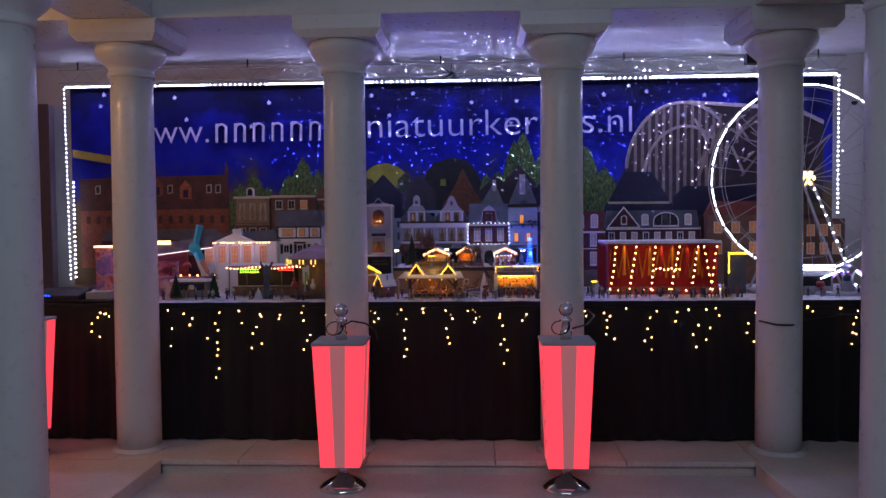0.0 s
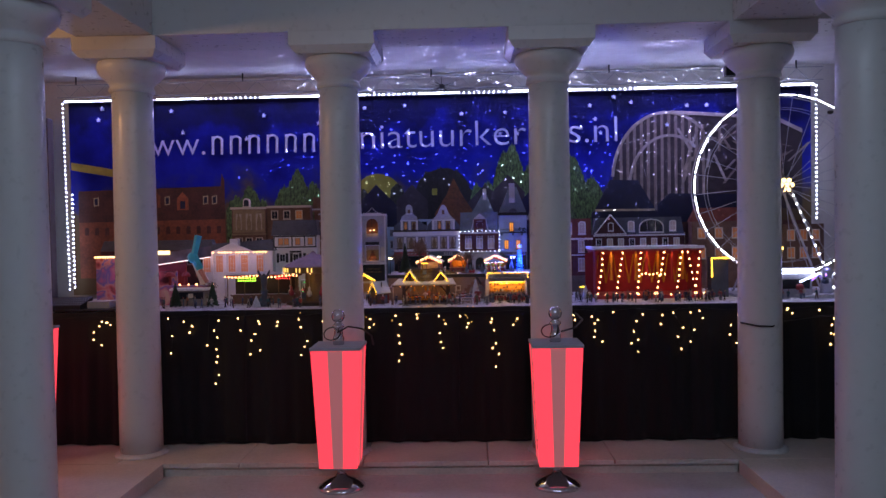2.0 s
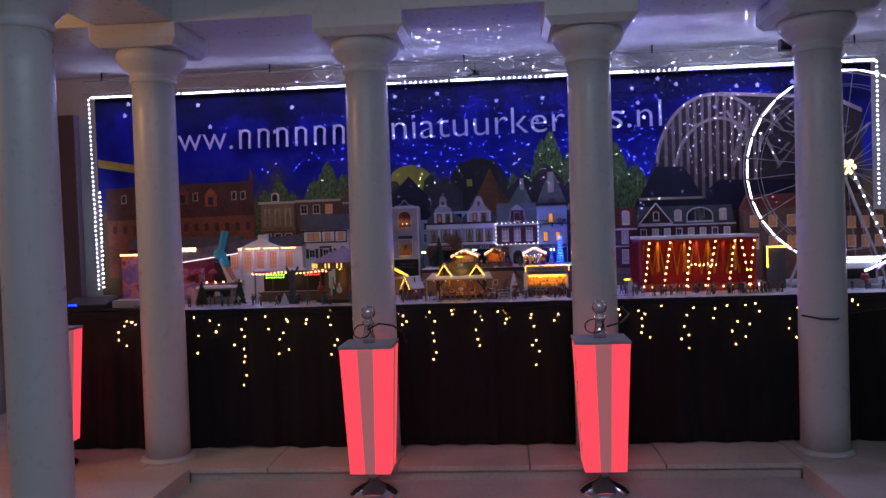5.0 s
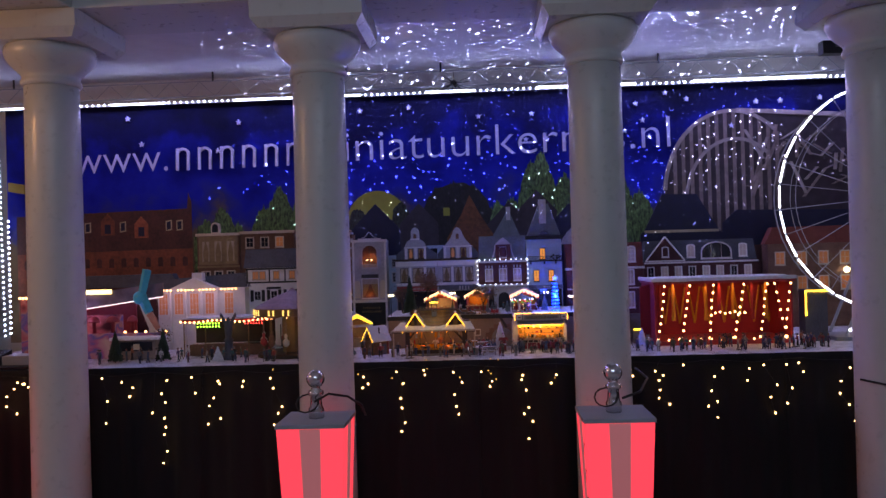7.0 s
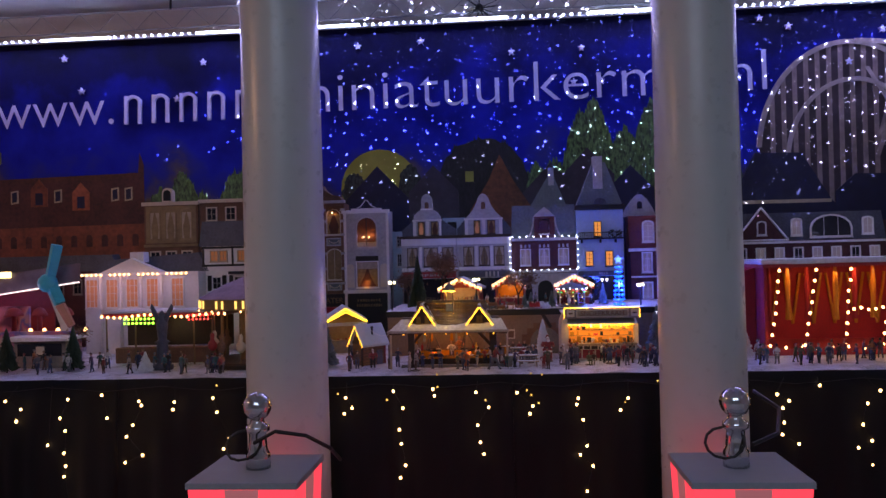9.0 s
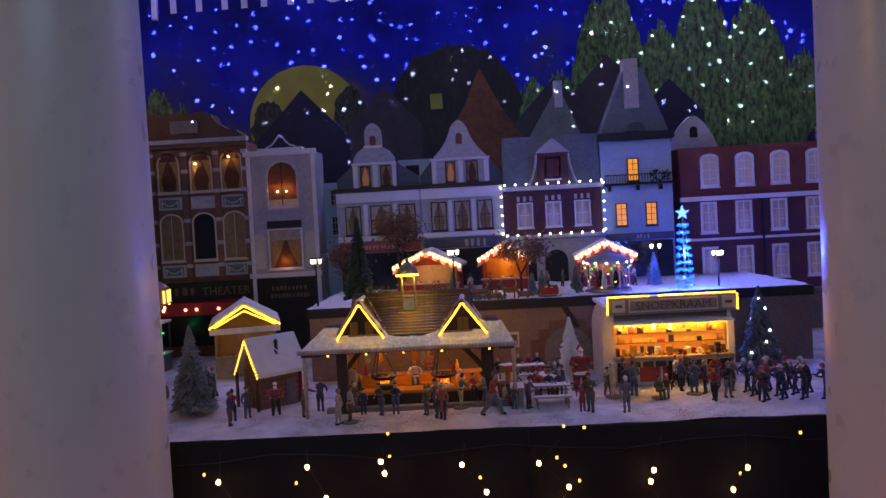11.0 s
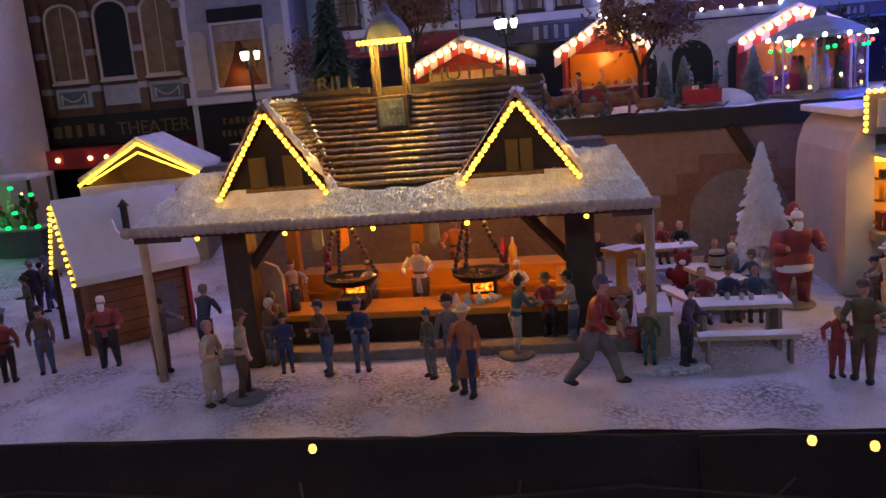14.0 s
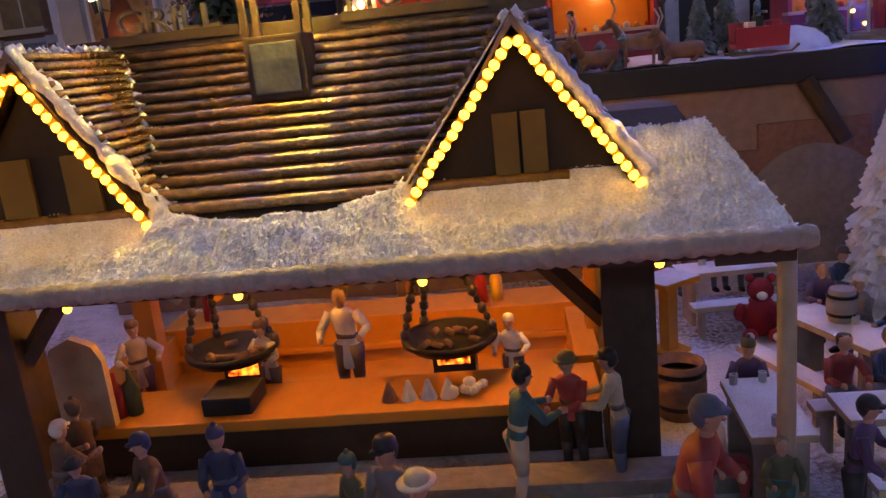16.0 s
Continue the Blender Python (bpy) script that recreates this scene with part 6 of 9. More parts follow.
for k in range(3):
    a = k * 2.094 + 0.5
    part("wire", rod(bmesh.new(), (0.018 * math.cos(a), 0.018 * math.sin(a), 0), (0.007 * math.cos(a), 0.007 * math.sin(a), 0.160), 0.0008, seg=5), STEEL, bt)
part("star", prism(bmesh.new(), [((0.017 if i % 2 == 0 else 0.007) * math.sin(i * math.pi / 5), 0.178 + (0.017 if i % 2 == 0 else 0.007) * math.cos(i * math.pi / 5)) for i in range(10)], -0.003, 0.003), LEDBW, bt, "pale blue star")
lamp("tree_glow", "POINT", (0.755, 5.28, 1.12), 5.5, (0.03, 0.08, 1.0), 0.02)

# glazed bandstand with coloured bulbs
gz = thing("bandstand", (0.578, 5.32, 1.036), "small clear bandstand with coloured bulbs", "bandstand")
part("floor", lathe(bmesh.new(), [(0.056, 0), (0.056, 0.006), (0.052, 0.008)], 8), GREYWOOD, gz)
for i in range(8):
    a = i * math.pi / 4 + 0.39
    part("post", rod(bmesh.new(), (0.050 * math.cos(a), 0.050 * math.sin(a), 0.008), (0.050 * math.cos(a), 0.050 * math.sin(a), 0.070), 0.0016), GREYW, gz)
part("roof", lathe(bmesh.new(), [(0.058, 0.070), (0.054, 0.076), (0.034, 0.086), (0.008, 0.094), (0.004, 0.104), (0.001, 0.108)], 8), SLATEG, gz)
beads("bulb", gz, [(0.058 * math.cos(i * 0.45), 0.058 * math.sin(i * 0.45), 0.071) for i in range(14)], 0.0026, BULBC)
beads("green_bulb", gz, [(0.054 * math.cos(i * 0.9 + 0.2), 0.054 * math.sin(i * 0.9 + 0.2), 0.058) for i in range(7)], 0.0024, BULBG, "green bulb")
for i in range(8):
    a = i * math.pi / 4 + 0.785
    part("pane", boxes((-0.0185, 0.0185, -0.0004, 0.0004, 0.010, 0.068)), GLASS, gz).matrix_basis = pose(0.0462 * math.cos(a), 0.0462 * math.sin(a), 0, 0, 0, math.degrees(a) + 90)
beads("low_bulb", gz, [(0.047 * math.cos(i * 0.7), 0.047 * math.sin(i * 0.7), 0.014 + 0.012 * (i % 3)) for i in range(9)], 0.0020, AMBER, "small amber bulb")
beads("red_bulb", gz, [(0.055 * math.cos(i * 0.9 + 0.5), 0.055 * math.sin(i * 0.9 + 0.5), 0.062) for i in range(7)], 0.0022, BULBR, "red bulb")
for i in range(6):
    a = i * 1.05
    part("rider", lathe(bmesh.new(), [(0.006, 0.010), (0.007, 0.03), (0.004, 0.040), (0.0045, 0.046), (0.002, 0.051)], 8, (0.028 * math.cos(a), 0.028 * math.sin(a))), [GRAPE, CREAM, FIR][i % 3], gz)

# reindeer and sleigh along the terrace edge
def reindeer(at, rz, lying):
    t = thing("reindeer", at, "small brown model reindeer on the snowy terrace", "figurine", "reindeer team", rz=rz)
    lift = 0.004 if lying else 0.014
    bm = lathe(bmesh.new(), [(0.001, -0.016), (0.0055, -0.014), (0.0070, -0.006), (0.0062, 0.004), (0.0068, 0.012), (0.003, 0.016), (0.0005, 0.017)], 10)
    for v in bm.verts:
        v.co = Vector((v.co.z, v.co.y * 0.85, v.co.x + lift + 0.006))
    rod(bm, (0.013, 0, lift + 0.008), (0.020, 0, lift + 0.021), 0.0042, 0.0030, 8)
    ball(bm, (0.0225, 0, lift + 0.022), 0.0040, 8)
    rod(bm, (0.023, 0, lift + 0.021), (0.030, 0, lift + 0.018), 0.0030, 0.0018, 8)
    part("body", bm, mat_deer, t, smooth=True)
    for x in (-0.011, 0.011):
        for y in (-0.004, 0.004):
            part("leg", rod(bmesh.new(), (x, y, lift + 0.003), (x + (0.006 if lying else 0.001), y, 0.0), 0.0018, 0.0012, 6), mat_deer, t)
    for y in (-1, 1):
        part("antler", rope(bmesh.new(), [(0.021, 0.002 * y, lift + 0.025), (0.018, 0.006 * y, lift + 0.033), (0.021, 0.009 * y, lift + 0.040)], 0.0008, 5), PALEWOOD, t)


mat_deer = mat("brown reindeer paint", (0.20, 0.11, 0.055), 0.6, grain=120, vary=0.35, bump=0.2, stain=50)
for i in range(5):
    reindeer((0.238 + 0.034 * i, 5.258 + 0.006 * (i % 2), 1.0365), 170 + 12 * (i % 3), i % 2 == 0)
sl = thing("sleigh", (0.432, 5.262, 1.0365), "dark red model sleigh with a load of parcels", "sleigh")
part("tub", side_prism(bmesh.new(), [(-0.010, 0.006), (0.010, 0.006), (0.013, 0.026), (0.011, 0.026), (0.008, 0.010), (-0.008, 0.010), (-0.011, 0.022), (-0.013, 0.022)], -0.020, 0.020), GRAPE, sl)
for y in (-0.009, 0.009):
    part("runner", rope(bmesh.new(), [(-0.026, y, 0.010), (-0.024, y, 0.002), (0.022, y, 0.001), (0.028, y, 0.006)], 0.0012, 5), GOLD, sl)
for i in range(5):
    part("parcel", boxes((-0.016 + i * 0.006, -0.010 + i * 0.006, -0.006, 0.006, 0.0105, 0.022 + 0.004 * (i % 3)), bevel=0.0006), [REDCLOTH, CREAM, FIR, WHITE, GRAPE][i], sl)

# low hedge and snow mound on the terrace
bm = bmesh.new()
for i in range(320):
    x = rng.uniform(-0.16, 0.17)
    ball(bm, (x, rng.uniform(-0.012, 0.012), rng.uniform(0.004, 0.026 + 0.01 * math.sin(x * 40))), rng.uniform(0.003, 0.006), 5)
hd = part("hedge", bm, FIRSNOW, None)
hd.matrix_world = pose(0.16, 5.275, 1.034)
tagged(hd, "low frosted hedge along the terrace edge", "hedge", kind="stuff")
md = part("snow_mound", lathe(bmesh.new(), [(0.034, 0), (0.030, 0.010), (0.020, 0.018), (0.006, 0.022)], 16, squash=0.7), SNOW, None, smooth=True)
md.matrix_world = pose(0.465, 5.29, 1.034)
tagged(md, "heap of white snow flock on the terrace", "snow")


def snow_cover(parent, x0, x1, y0, y1, z):
    bm = bmesh.new()
    n = 12
    net = [[bm.verts.new((x0 + (x1 - x0) * i / n, y0 + (y1 - y0) * j / 6, z + 0.0003 + (0.0011 + 0.0009 * noise.noise(Vector((i * 0.9 + x0 * 700, j * 0.9 + y0 * 900, z * 99)))) * (0.2 if i in (0, n) or j in (0, 6) else 1.0))) for j in range(7)] for i in range(n + 1)]
    for i in range(n):
        for j in range(6):
            bm.faces.new((net[i][j], net[i + 1][j], net[i + 1][j + 1], net[i][j + 1]))
    part("snow_cover", bm, SNOW, parent, "thin cover of white flock", True)


def bench_set(at, rz, label, long=0.045, seats=(-0.030, 0.030), mugs=3):
    """A narrow trestle table with its benches, all under a thin cover of flock."""
    t = thing("picnic_table", at, label, "table", "beer tables", rz=rz)
    top = part("tabletop", boxes((-long, long, -0.013, 0.013, 0.034, 0.037), bevel=0.0006), PALEWOOD, t)
    snow_cover(top, -long, long, -0.013, 0.013, 0.037)
    for x in (-long * 0.76, long * 0.76):
        part("trestle", boxes((x - 0.0015, x + 0.0015, -0.011, 0.011, 0.0, 0.034)), GREYWOOD, t)
    for y in seats:
        b = part("bench", boxes((-long, long, y - 0.006, y + 0.006, 0.019, 0.022), bevel=0.0006), PALEWOOD, t)
        snow_cover(b, -long, long, y - 0.006, y + 0.006, 0.022)
        for x in (-long * 0.8, long * 0.8):
            part("bench_leg", boxes((x - 0.0012, x + 0.0012, y - 0.005, y + 0.005, 0.0, 0.019)), GREYWOOD, t)
    for i in range(mugs):
        part("mug", lathe(bmesh.new(), [(0.0018, 0.0375), (0.002, 0.0430), (0.0014, 0.0430), (0.0013, 0.0390)], 8, (rng.uniform(-long, long) * 0.85, rng.uniform(-0.009, 0.009))), GREYW, t)
    return t


bench_set((0.331, 4.920, 0.868), 88, "snow-dusted beer table beside the thin hut pole", 0.028, (), 3)
bench_set((0.396, 5.006, 0.868), -70, "snow-covered beer table with a small keg on it", 0.034, (-0.034,), 2)
bench_set((0.395, 4.914, 0.868), -1, "snow-dusted beer table with two benches near the street", 0.036, (-0.034, 0.032), 4)
bench_set((0.368, 5.128, 0.868), 4, "snow-covered beer table under the terrace wall", 0.032, (-0.032,), 4)
keg = thing("keg", (0.398, 5.010, 0.9063), "small grey wooden keg on the snowy table", "keg")
part("stave_shell", lathe(bmesh.new(), [(0.0062, 0.0), (0.0076, 0.006), (0.0078, 0.010), (0.0064, 0.018), (0.0052, 0.0175)], 16), GREYWOOD, keg, smooth=True)
part("keg_lid", lathe(bmesh.new(), [(0.0051, 0.0160), (0.0051, 0.0172)], 16), GREYWOOD, keg)
for z, r in ((0.0035, 0.0074), (0.0135, 0.0077)):
    part("hoop", lathe(bmesh.new(), [(r, z), (r + 0.0003, z + 0.0018), (r - 0.0010, z + 0.0018), (r - 0.0010, z)], 16), STEELDK, keg)
st = thing("standing_table", (0.320, 5.075, 0.868), "square wooden standing table with a snowy top", "table", rz=35)
top = part("tabletop", boxes((-0.015, 0.015, -0.013, 0.013, 0.046, 0.049), bevel=0.0006), WOOD, st)
snow_cover(top, -0.015, 0.015, -0.013, 0.013, 0.049)
part("stem", boxes((-0.004, 0.004, -0.004, 0.004, 0.001, 0.046), bevel=0.0005), WOOD, st)
part("foot", boxes((-0.010, 0.010, -0.009, 0.009, 0.0, 0.0025), bevel=0.0005), WOOD, st)
b = thing("barrel", (0.309, 4.990, 0.868), "rusty brown open barrel by the hut post", "barrel")
part("stave_shell", lathe(bmesh.new(), [(0.0115, 0), (0.0135, 0.012), (0.0138, 0.018), (0.0128, 0.030), (0.0116, 0.030), (0.0120, 0.010), (0.0005, 0.008)], 22), BROWNB, b, smooth=True)
for z, r in ((0.006, 0.0128), (0.024, 0.0136)):
    part("hoop", lathe(bmesh.new(), [(r, z), (r + 0.0002, z + 0.0025), (r - 0.0010, z + 0.0025), (r - 0.0010, z)], 22), STEELDK, b)
# red plush toy sitting on the snow
bm = bmesh.new()
for p, r, q, k in (((0, 0, 0.013), 0.012, 1.15, 0), ((0, -0.001, 0.031), 0.0085, 0.95, 0), ((-0.0065, 0, 0.0385), 0.0030, 1, 0), ((0.0065, 0, 0.0385), 0.0030, 1, 0), ((0, -0.0085, 0.0295), 0.0034, 0.8, 1),
                   ((-0.0075, -0.0125, 0.0045), 0.0048, 0.9, 0), ((0.0075, -0.0125, 0.0045), 0.0048, 0.9, 0), ((-0.0080, -0.0165, 0.0050), 0.0028, 1, 1), ((0.0080, -0.0165, 0.0050), 0.0028, 1, 1), ((-0.0125, -0.004, 0.017), 0.0043, 1.5, 0), ((0.0125, -0.004, 0.017), 0.0043, 1.5, 0)):
    ball(bm, p, r, 10, q, k)
toy = part("plush_toy", bm, [REDCLOTH, WHITE], None, "", True)
toy.matrix_world = pose(0.381, 5.092, 0.868, 0, 0, -10)
tagged(toy, "red plush toy with white paws sitting on snow", "plush toy")

# ---- figurines ----
SKIN = mat("painted flesh", (0.42, 0.25, 0.18), 0.6, grain=120, vary=0.15, bump=0.05)
DYES = [mat("figure " + n, tuple(0.82 * q + 0.18 * sum(c) / 3 for q in c), 0.5, grain=160, vary=0.3, bump=0.15, stain=60) for n, c in (
    ("red", (0.30, 0.03, 0.03)), ("navy", (0.03, 0.045, 0.11)), ("brown", (0.13, 0.07, 0.04)), ("olive", (0.10, 0.11, 0.05)), ("grey", (0.16, 0.16, 0.17)),
    ("orange", (0.42, 0.13, 0.03)), ("cream", (0.46, 0.38, 0.27)), ("purple", (0.09, 0.05, 0.14)), ("teal", (0.03, 0.12, 0.14)), ("black", (0.02, 0.02, 0.022)), ("white", (0.62, 0.58, 0.52)), ("denim", (0.07, 0.10, 0.18)))]
D = {n: DYES[i] for i, n in enumerate("red navy brown olive grey orange cream purple teal black white denim".split())}


HAIR = [mat("dark hair paint", (0.035, 0.022, 0.015), 0.6), mat("fair hair paint", (0.20, 0.12, 0.05), 0.6), mat("grey hair paint", (0.22, 0.20, 0.19), 0.6)]


def limb(bm, a, b, r0, r1, index):
    rod(bm, a, b, r0, r1, 9, index)
    ball(bm, b, r1 * 1.0, 8, 1, index)


def figurine(at, height=0.074, rz=0.0, coat="navy", legs="black", hat="", step=0.0, arms=(25, 25), reach=(0.0, 0.0), seat=False, skirt=False, label="", beard=False, base=False, stout=1.0, brim=None):
    """A hand-painted resin figure in one mesh; it looks towards -y before it is turned."""
    bm = bmesh.new()
    u = height / 0.074
    w = u * stout
    frng = random.Random(int(abs(at[0]) * 9973 + abs(at[1]) * 7919))
    hip = (0.0350 if not seat else 0.0185) * u
    mats = [D[coat], D[legs], SKIN, D[hat] if hat else HAIR[frng.randrange(3)], D["black"], STONEK]
    lean = (0.0016 + 0.0030 * step + 0.004 * max(reach)) * u
    for s in (-1, 1):
        hx = s * 0.0039 * w
        if seat:
            limb(bm, (hx, 0, hip), (hx * 1.3, -0.0150 * u, hip + 0.001), 0.0043 * w, 0.0034 * w, 1)
            limb(bm, (hx * 1.3, -0.0150 * u, hip), (hx * 1.3, -0.0165 * u, 0.003 * u), 0.0032 * w, 0.0022 * w, 1)
            foot, back = (hx * 1.3, -0.0175 * u), 0.0
        else:
            fy = -s * step * 0.0125 * u
            knee = (hx * 1.15, fy * 0.45 - 0.0022 * u * (0.4 + abs(step)), hip * 0.53)
            limb(bm, (hx, 0, hip + 0.002 * u), knee, 0.0050 * w, 0.0034 * w, 1)
            limb(bm, knee, (hx * 1.25, fy, 0.0034 * u), 0.0033 * w, 0.0023 * w, 1)
            foot, back = (hx * 1.3, fy), max(0.0, fy) * 0.16
        shoe = lathe(bmesh.new(), [(0.0022 * u, 0.0), (0.0028 * u, 0.0009 * u), (0.0026 * u, 0.0025 * u), (0.0014 * u, 0.0038 * u)], 9, (0, 0), 4, 1.9)
        for v in shoe.verts:
            z = v.co.z + (back * 0.5 if v.co.y > 0 else 0.0)
            v.co = Vector((foot[0] + v.co.x, foot[1] + v.co.y - 0.0018 * u, z))
        tmp = bpy.data.meshes.new("shoe")
        shoe.to_mesh(tmp)
        shoe.free()
        bm.from_mesh(tmp)
        bpy.data.meshes.remove(tmp)
    top = hip + 0.0245 * u
    hem = hip - (0.002 if seat else 0.020 if skirt else frng.choice((0.004, 0.007, 0.012))) * u
    flare = 0.0094 if skirt else 0.0072
    rows = [(flare * 0.86, hem), (flare, hem + 0.0015 * u), (0.0074 if skirt else 0.0071, hip), (0.0062, hip + 0.0075 * u), (0.0070, hip + 0.0135 * u), (0.0078, hip + 0.0185 * u), (0.0071, hip + 0.0215 * u), (0.0048, hip + 0.0234 * u), (0.0026, top)]
    first = len(bm.verts)
    lathe(bm, [(r * w, z) for r, z in rows], 16, (0, 0), 0, 0.62)
    bm.verts.ensure_lookup_table()
    for v in bm.verts[first:]:
        k = max(0.0, (v.co.z - hip) / (top - hip))
        v.co.y -= lean * k
        ridge = math.sin(math.atan2(v.co.y, v.co.x) * 5 + at[0] * 90) * 0.0003 * u
        v.co.x *= 1 + ridge / (0.006 * u)
    if not skirt and not seat:
        lathe(bm, [(0.0067 * w, hip + 0.0062 * u), (0.0069 * w, hip + 0.0076 * u), (0.0066 * w, hip + 0.0088 * u)], 14, (0, -lean * 0.3), 1, 0.64)
    for s, a, r in zip((-1, 1), arms, reach):
        a += frng.uniform(-8, 8)
        sh = Vector((s * 0.0074 * w, -lean * 0.85, hip + 0.0205 * u))
        el = sh + Vector((s * 0.0090 * u * math.sin(radians(a)), -0.0015 * u - 0.0065 * u * r, -0.0125 * u * math.cos(radians(a)) * (1 - 0.25 * r)))
        bend = 0.35 + 0.65 * r if r else frng.choice((0.1, 0.2, 0.75))
        wr = el + Vector((-s * 0.0040 * u * bend, -0.0105 * u * bend, -0.0100 * u * (1 - bend) + 0.0022 * u * bend))
        limb(bm, sh, el, 0.0029 * w, 0.0023 * w, 0)
        limb(bm, el, wr, 0.0023 * w, 0.0017 * w, 0)
        ball(bm, wr + (wr - el).normalized() * 0.0020 * u, 0.0019 * u, 8, 1.1, 2)
    hz, hy = top + 0.0062 * u, -lean - 0.0006 * u
    rod(bm, (0, -lean, top - 0.0016 * u), (0, hy, top + 0.0030 * u), 0.0022 * u, 0.0020 * u, 9, 2)
    lathe(bm, [(0.0012 * u, hz - 0.0049 * u), (0.0027 * u, hz - 0.0040 * u), (0.0036 * u, hz - 0.0018 * u), (0.0039 * u, hz + 0.0008 * u), (0.0036 * u, hz + 0.0030 * u), (0.0020 * u, hz + 0.0046 * u)], 12, (0, hy), 2, 1.08)
    rod(bm, (0, hy - 0.0038 * u, hz + 0.0008 * u), (0, hy - 0.0049 * u, hz - 0.0008 * u), 0.0005 * u, 0.0009 * u, 6, 2)
    lathe(bm, [(0.0030 * u, hz - 0.0026 * u), (0.0041 * u, hz - 0.0004 * u), (0.0043 * u, hz + 0.0022 * u), (0.0037 * u, hz + 0.0042 * u), (0.0015 * u, hz + 0.0052 * u)], 12, (0, hy + 0.0011 * u), 3, 0.95)
    if hat:
        kind = frng.randrange(3) if brim is None else brim
        lathe(bm, [(0.0043 * u, hz + 0.0016 * u), (0.0046 * u, hz + 0.0024 * u), (0.0043 * u, hz + 0.0046 * u), (0.0030 * u, hz + 0.0062 * u), (0.0008 * u, hz + 0.0068 * u)], 12, (0, hy), 3, 1.05)
        if kind == 0:
            lathe(bm, [(0.0044 * u, hz + 0.0016 * u), (0.0068 * u, hz + 0.0017 * u), (0.0069 * u, hz + 0.0022 * u), (0.0043 * u, hz + 0.0026 * u)], 14, (0, hy), 3, 1.1)
        elif kind == 1:
            lathe(bm, [(0.0028 * u, hz + 0.0018 * u), (0.0030 * u, hz + 0.0024 * u), (0.0012 * u, hz + 0.0028 * u)], 10, (0, hy - 0.0042 * u), 3, 0.9)
        elif kind == 2:
            ball(bm, (0, hy, hz + 0.0074 * u), 0.0015 * u, 8, 1, 3)
    if beard:
        lathe(bm, [(0.0008 * u, hz - 0.0105 * u), (0.0030 * u, hz - 0.0075 * u), (0.0040 * u, hz - 0.0030 * u), (0.0026 * u, hz - 0.0006 * u)], 10, (0, hy - 0.0026 * u), 3, 0.7)
    if base:
        lathe(bm, [(0.016 * u, -0.0005), (0.0165 * u, 0.0014), (0.0150 * u, 0.0026), (0.010 * u, 0.0030)], 20, (0, 0), 5)
    off = Vector((at[0] * 37, at[1] * 53, 0))
    for v in bm.verts:
        q = v.co / u
        v.co += u * (0.0006 * Vector((noise.noise(q * 130 + off), noise.noise(q * 130 + off + Vector((9, 0, 0))), 0.3 * noise.noise(q * 130 + off + Vector((0, 9, 0))))) + 0.00032 * Vector((noise.noise(q * 420 + off), noise.noise(q * 420 - off), 0)))
    ob = part("figurine", bm, mats, None, "", True)
    ob.matrix_world = pose(*at, 0, 0, rz)
    return tagged(ob, label or f"painted resin figurine in a {coat} coat", "figurine")


G = 0.8685
figurine((0.023, 4.836, G), 0.070, 120, "cream", "brown", "brown", 0.3, label="painted figurine in a cream coat and brown hat", base=True)
figurine((0.004, 4.824, G), 0.068, 80, "cream", "cream", "", 0.2, skirt=True, label="painted figurine in a pale pink dress")
figurine((-0.072, 4.895, G), 0.068, 60, "grey", "brown", "black", 0.0, (20, 60), (0.4, 1.0), label="painted figurine in a grey coat pointing ahead")
figurine((0.022, 4.897, G + 0.003), 0.058, 150, "brown", "grey", "white", 0.0, seat=False, label="painted grey-haired figurine bending forward", reach=(0.8, 0.8))
figurine((0.042, 4.880, G + 0.003), 0.052, 20, "navy", "navy", "black", 0.0, (40, 20), (0.3, 0.6), label="dark blue figurine on a round snowy base")
figurine((0.076, 4.882, G), 0.064, -40, "brown", "denim", "navy", 0.2, (20, 40), (0.2, 0.9), label="painted figurine in brown with blue trousers")
figurine((0.102, 4.886, G), 0.063, 10, "navy", "denim", "navy", 0.0, (15, 15), (0.7, 0.7), label="painted figurine in a dark blue overall and cap")
figurine((0.161, 4.867, G), 0.056, -50, "olive", "grey", "teal", 0.0, label="small painted child figurine with a teal cap")
figurine((0.181, 4.850, G), 0.073, -30, "grey", "denim", "black", 0.6, label="painted figurine in a grey shirt beside another")
figurine((0.193, 4.830, G), 0.070, -20, "orange", "navy", "cream", 0.2, skirt=True, label="painted figurine in an orange top and dark skirt")
figurine((0.281, 4.846, G), 0.082, 72, "red", "grey", "denim", 1.25, (40, 25), (0.1, 0.3), stout=1.25, label="large striding figurine in a dark red coat and hat")
figurine((0.223, 4.912, G), 0.067, 115, "teal", "cream", "black", 0.2, (20, 20), (0.8, 0.8), label="figurine in a teal jacket standing on a base", base=True)
figurine((0.250, 4.938, G), 0.064, -25, "red", "black", "olive", 0.0, (20, 20), (0.6, 0.9), label="figurine in a red coat and green cap")
figurine((0.270, 4.928, G), 0.066, -100, "cream", "denim", "black", 0.0, (20, 20), (0.6, 0.6), label="figurine in a pale yellow jacket and dark cap")
figurine((-0.050, 4.934, G), 0.068, 170, "navy", "navy", "", 0.0, (30, 20), (0.2, 1.0), label="dark blue figurine at the end of the counter")
figurine((0.020, 4.922, G), 0.060, 230, "brown", "brown", "brown", 0.0, (20, 20), (0.6, 0.6), label="brown figurine leaning to the counter")
figurine((0.323, 4.876, G + 0.002), 0.046, 0, "olive", "teal", "", 0.0, label="small olive child figurine on a grey base")
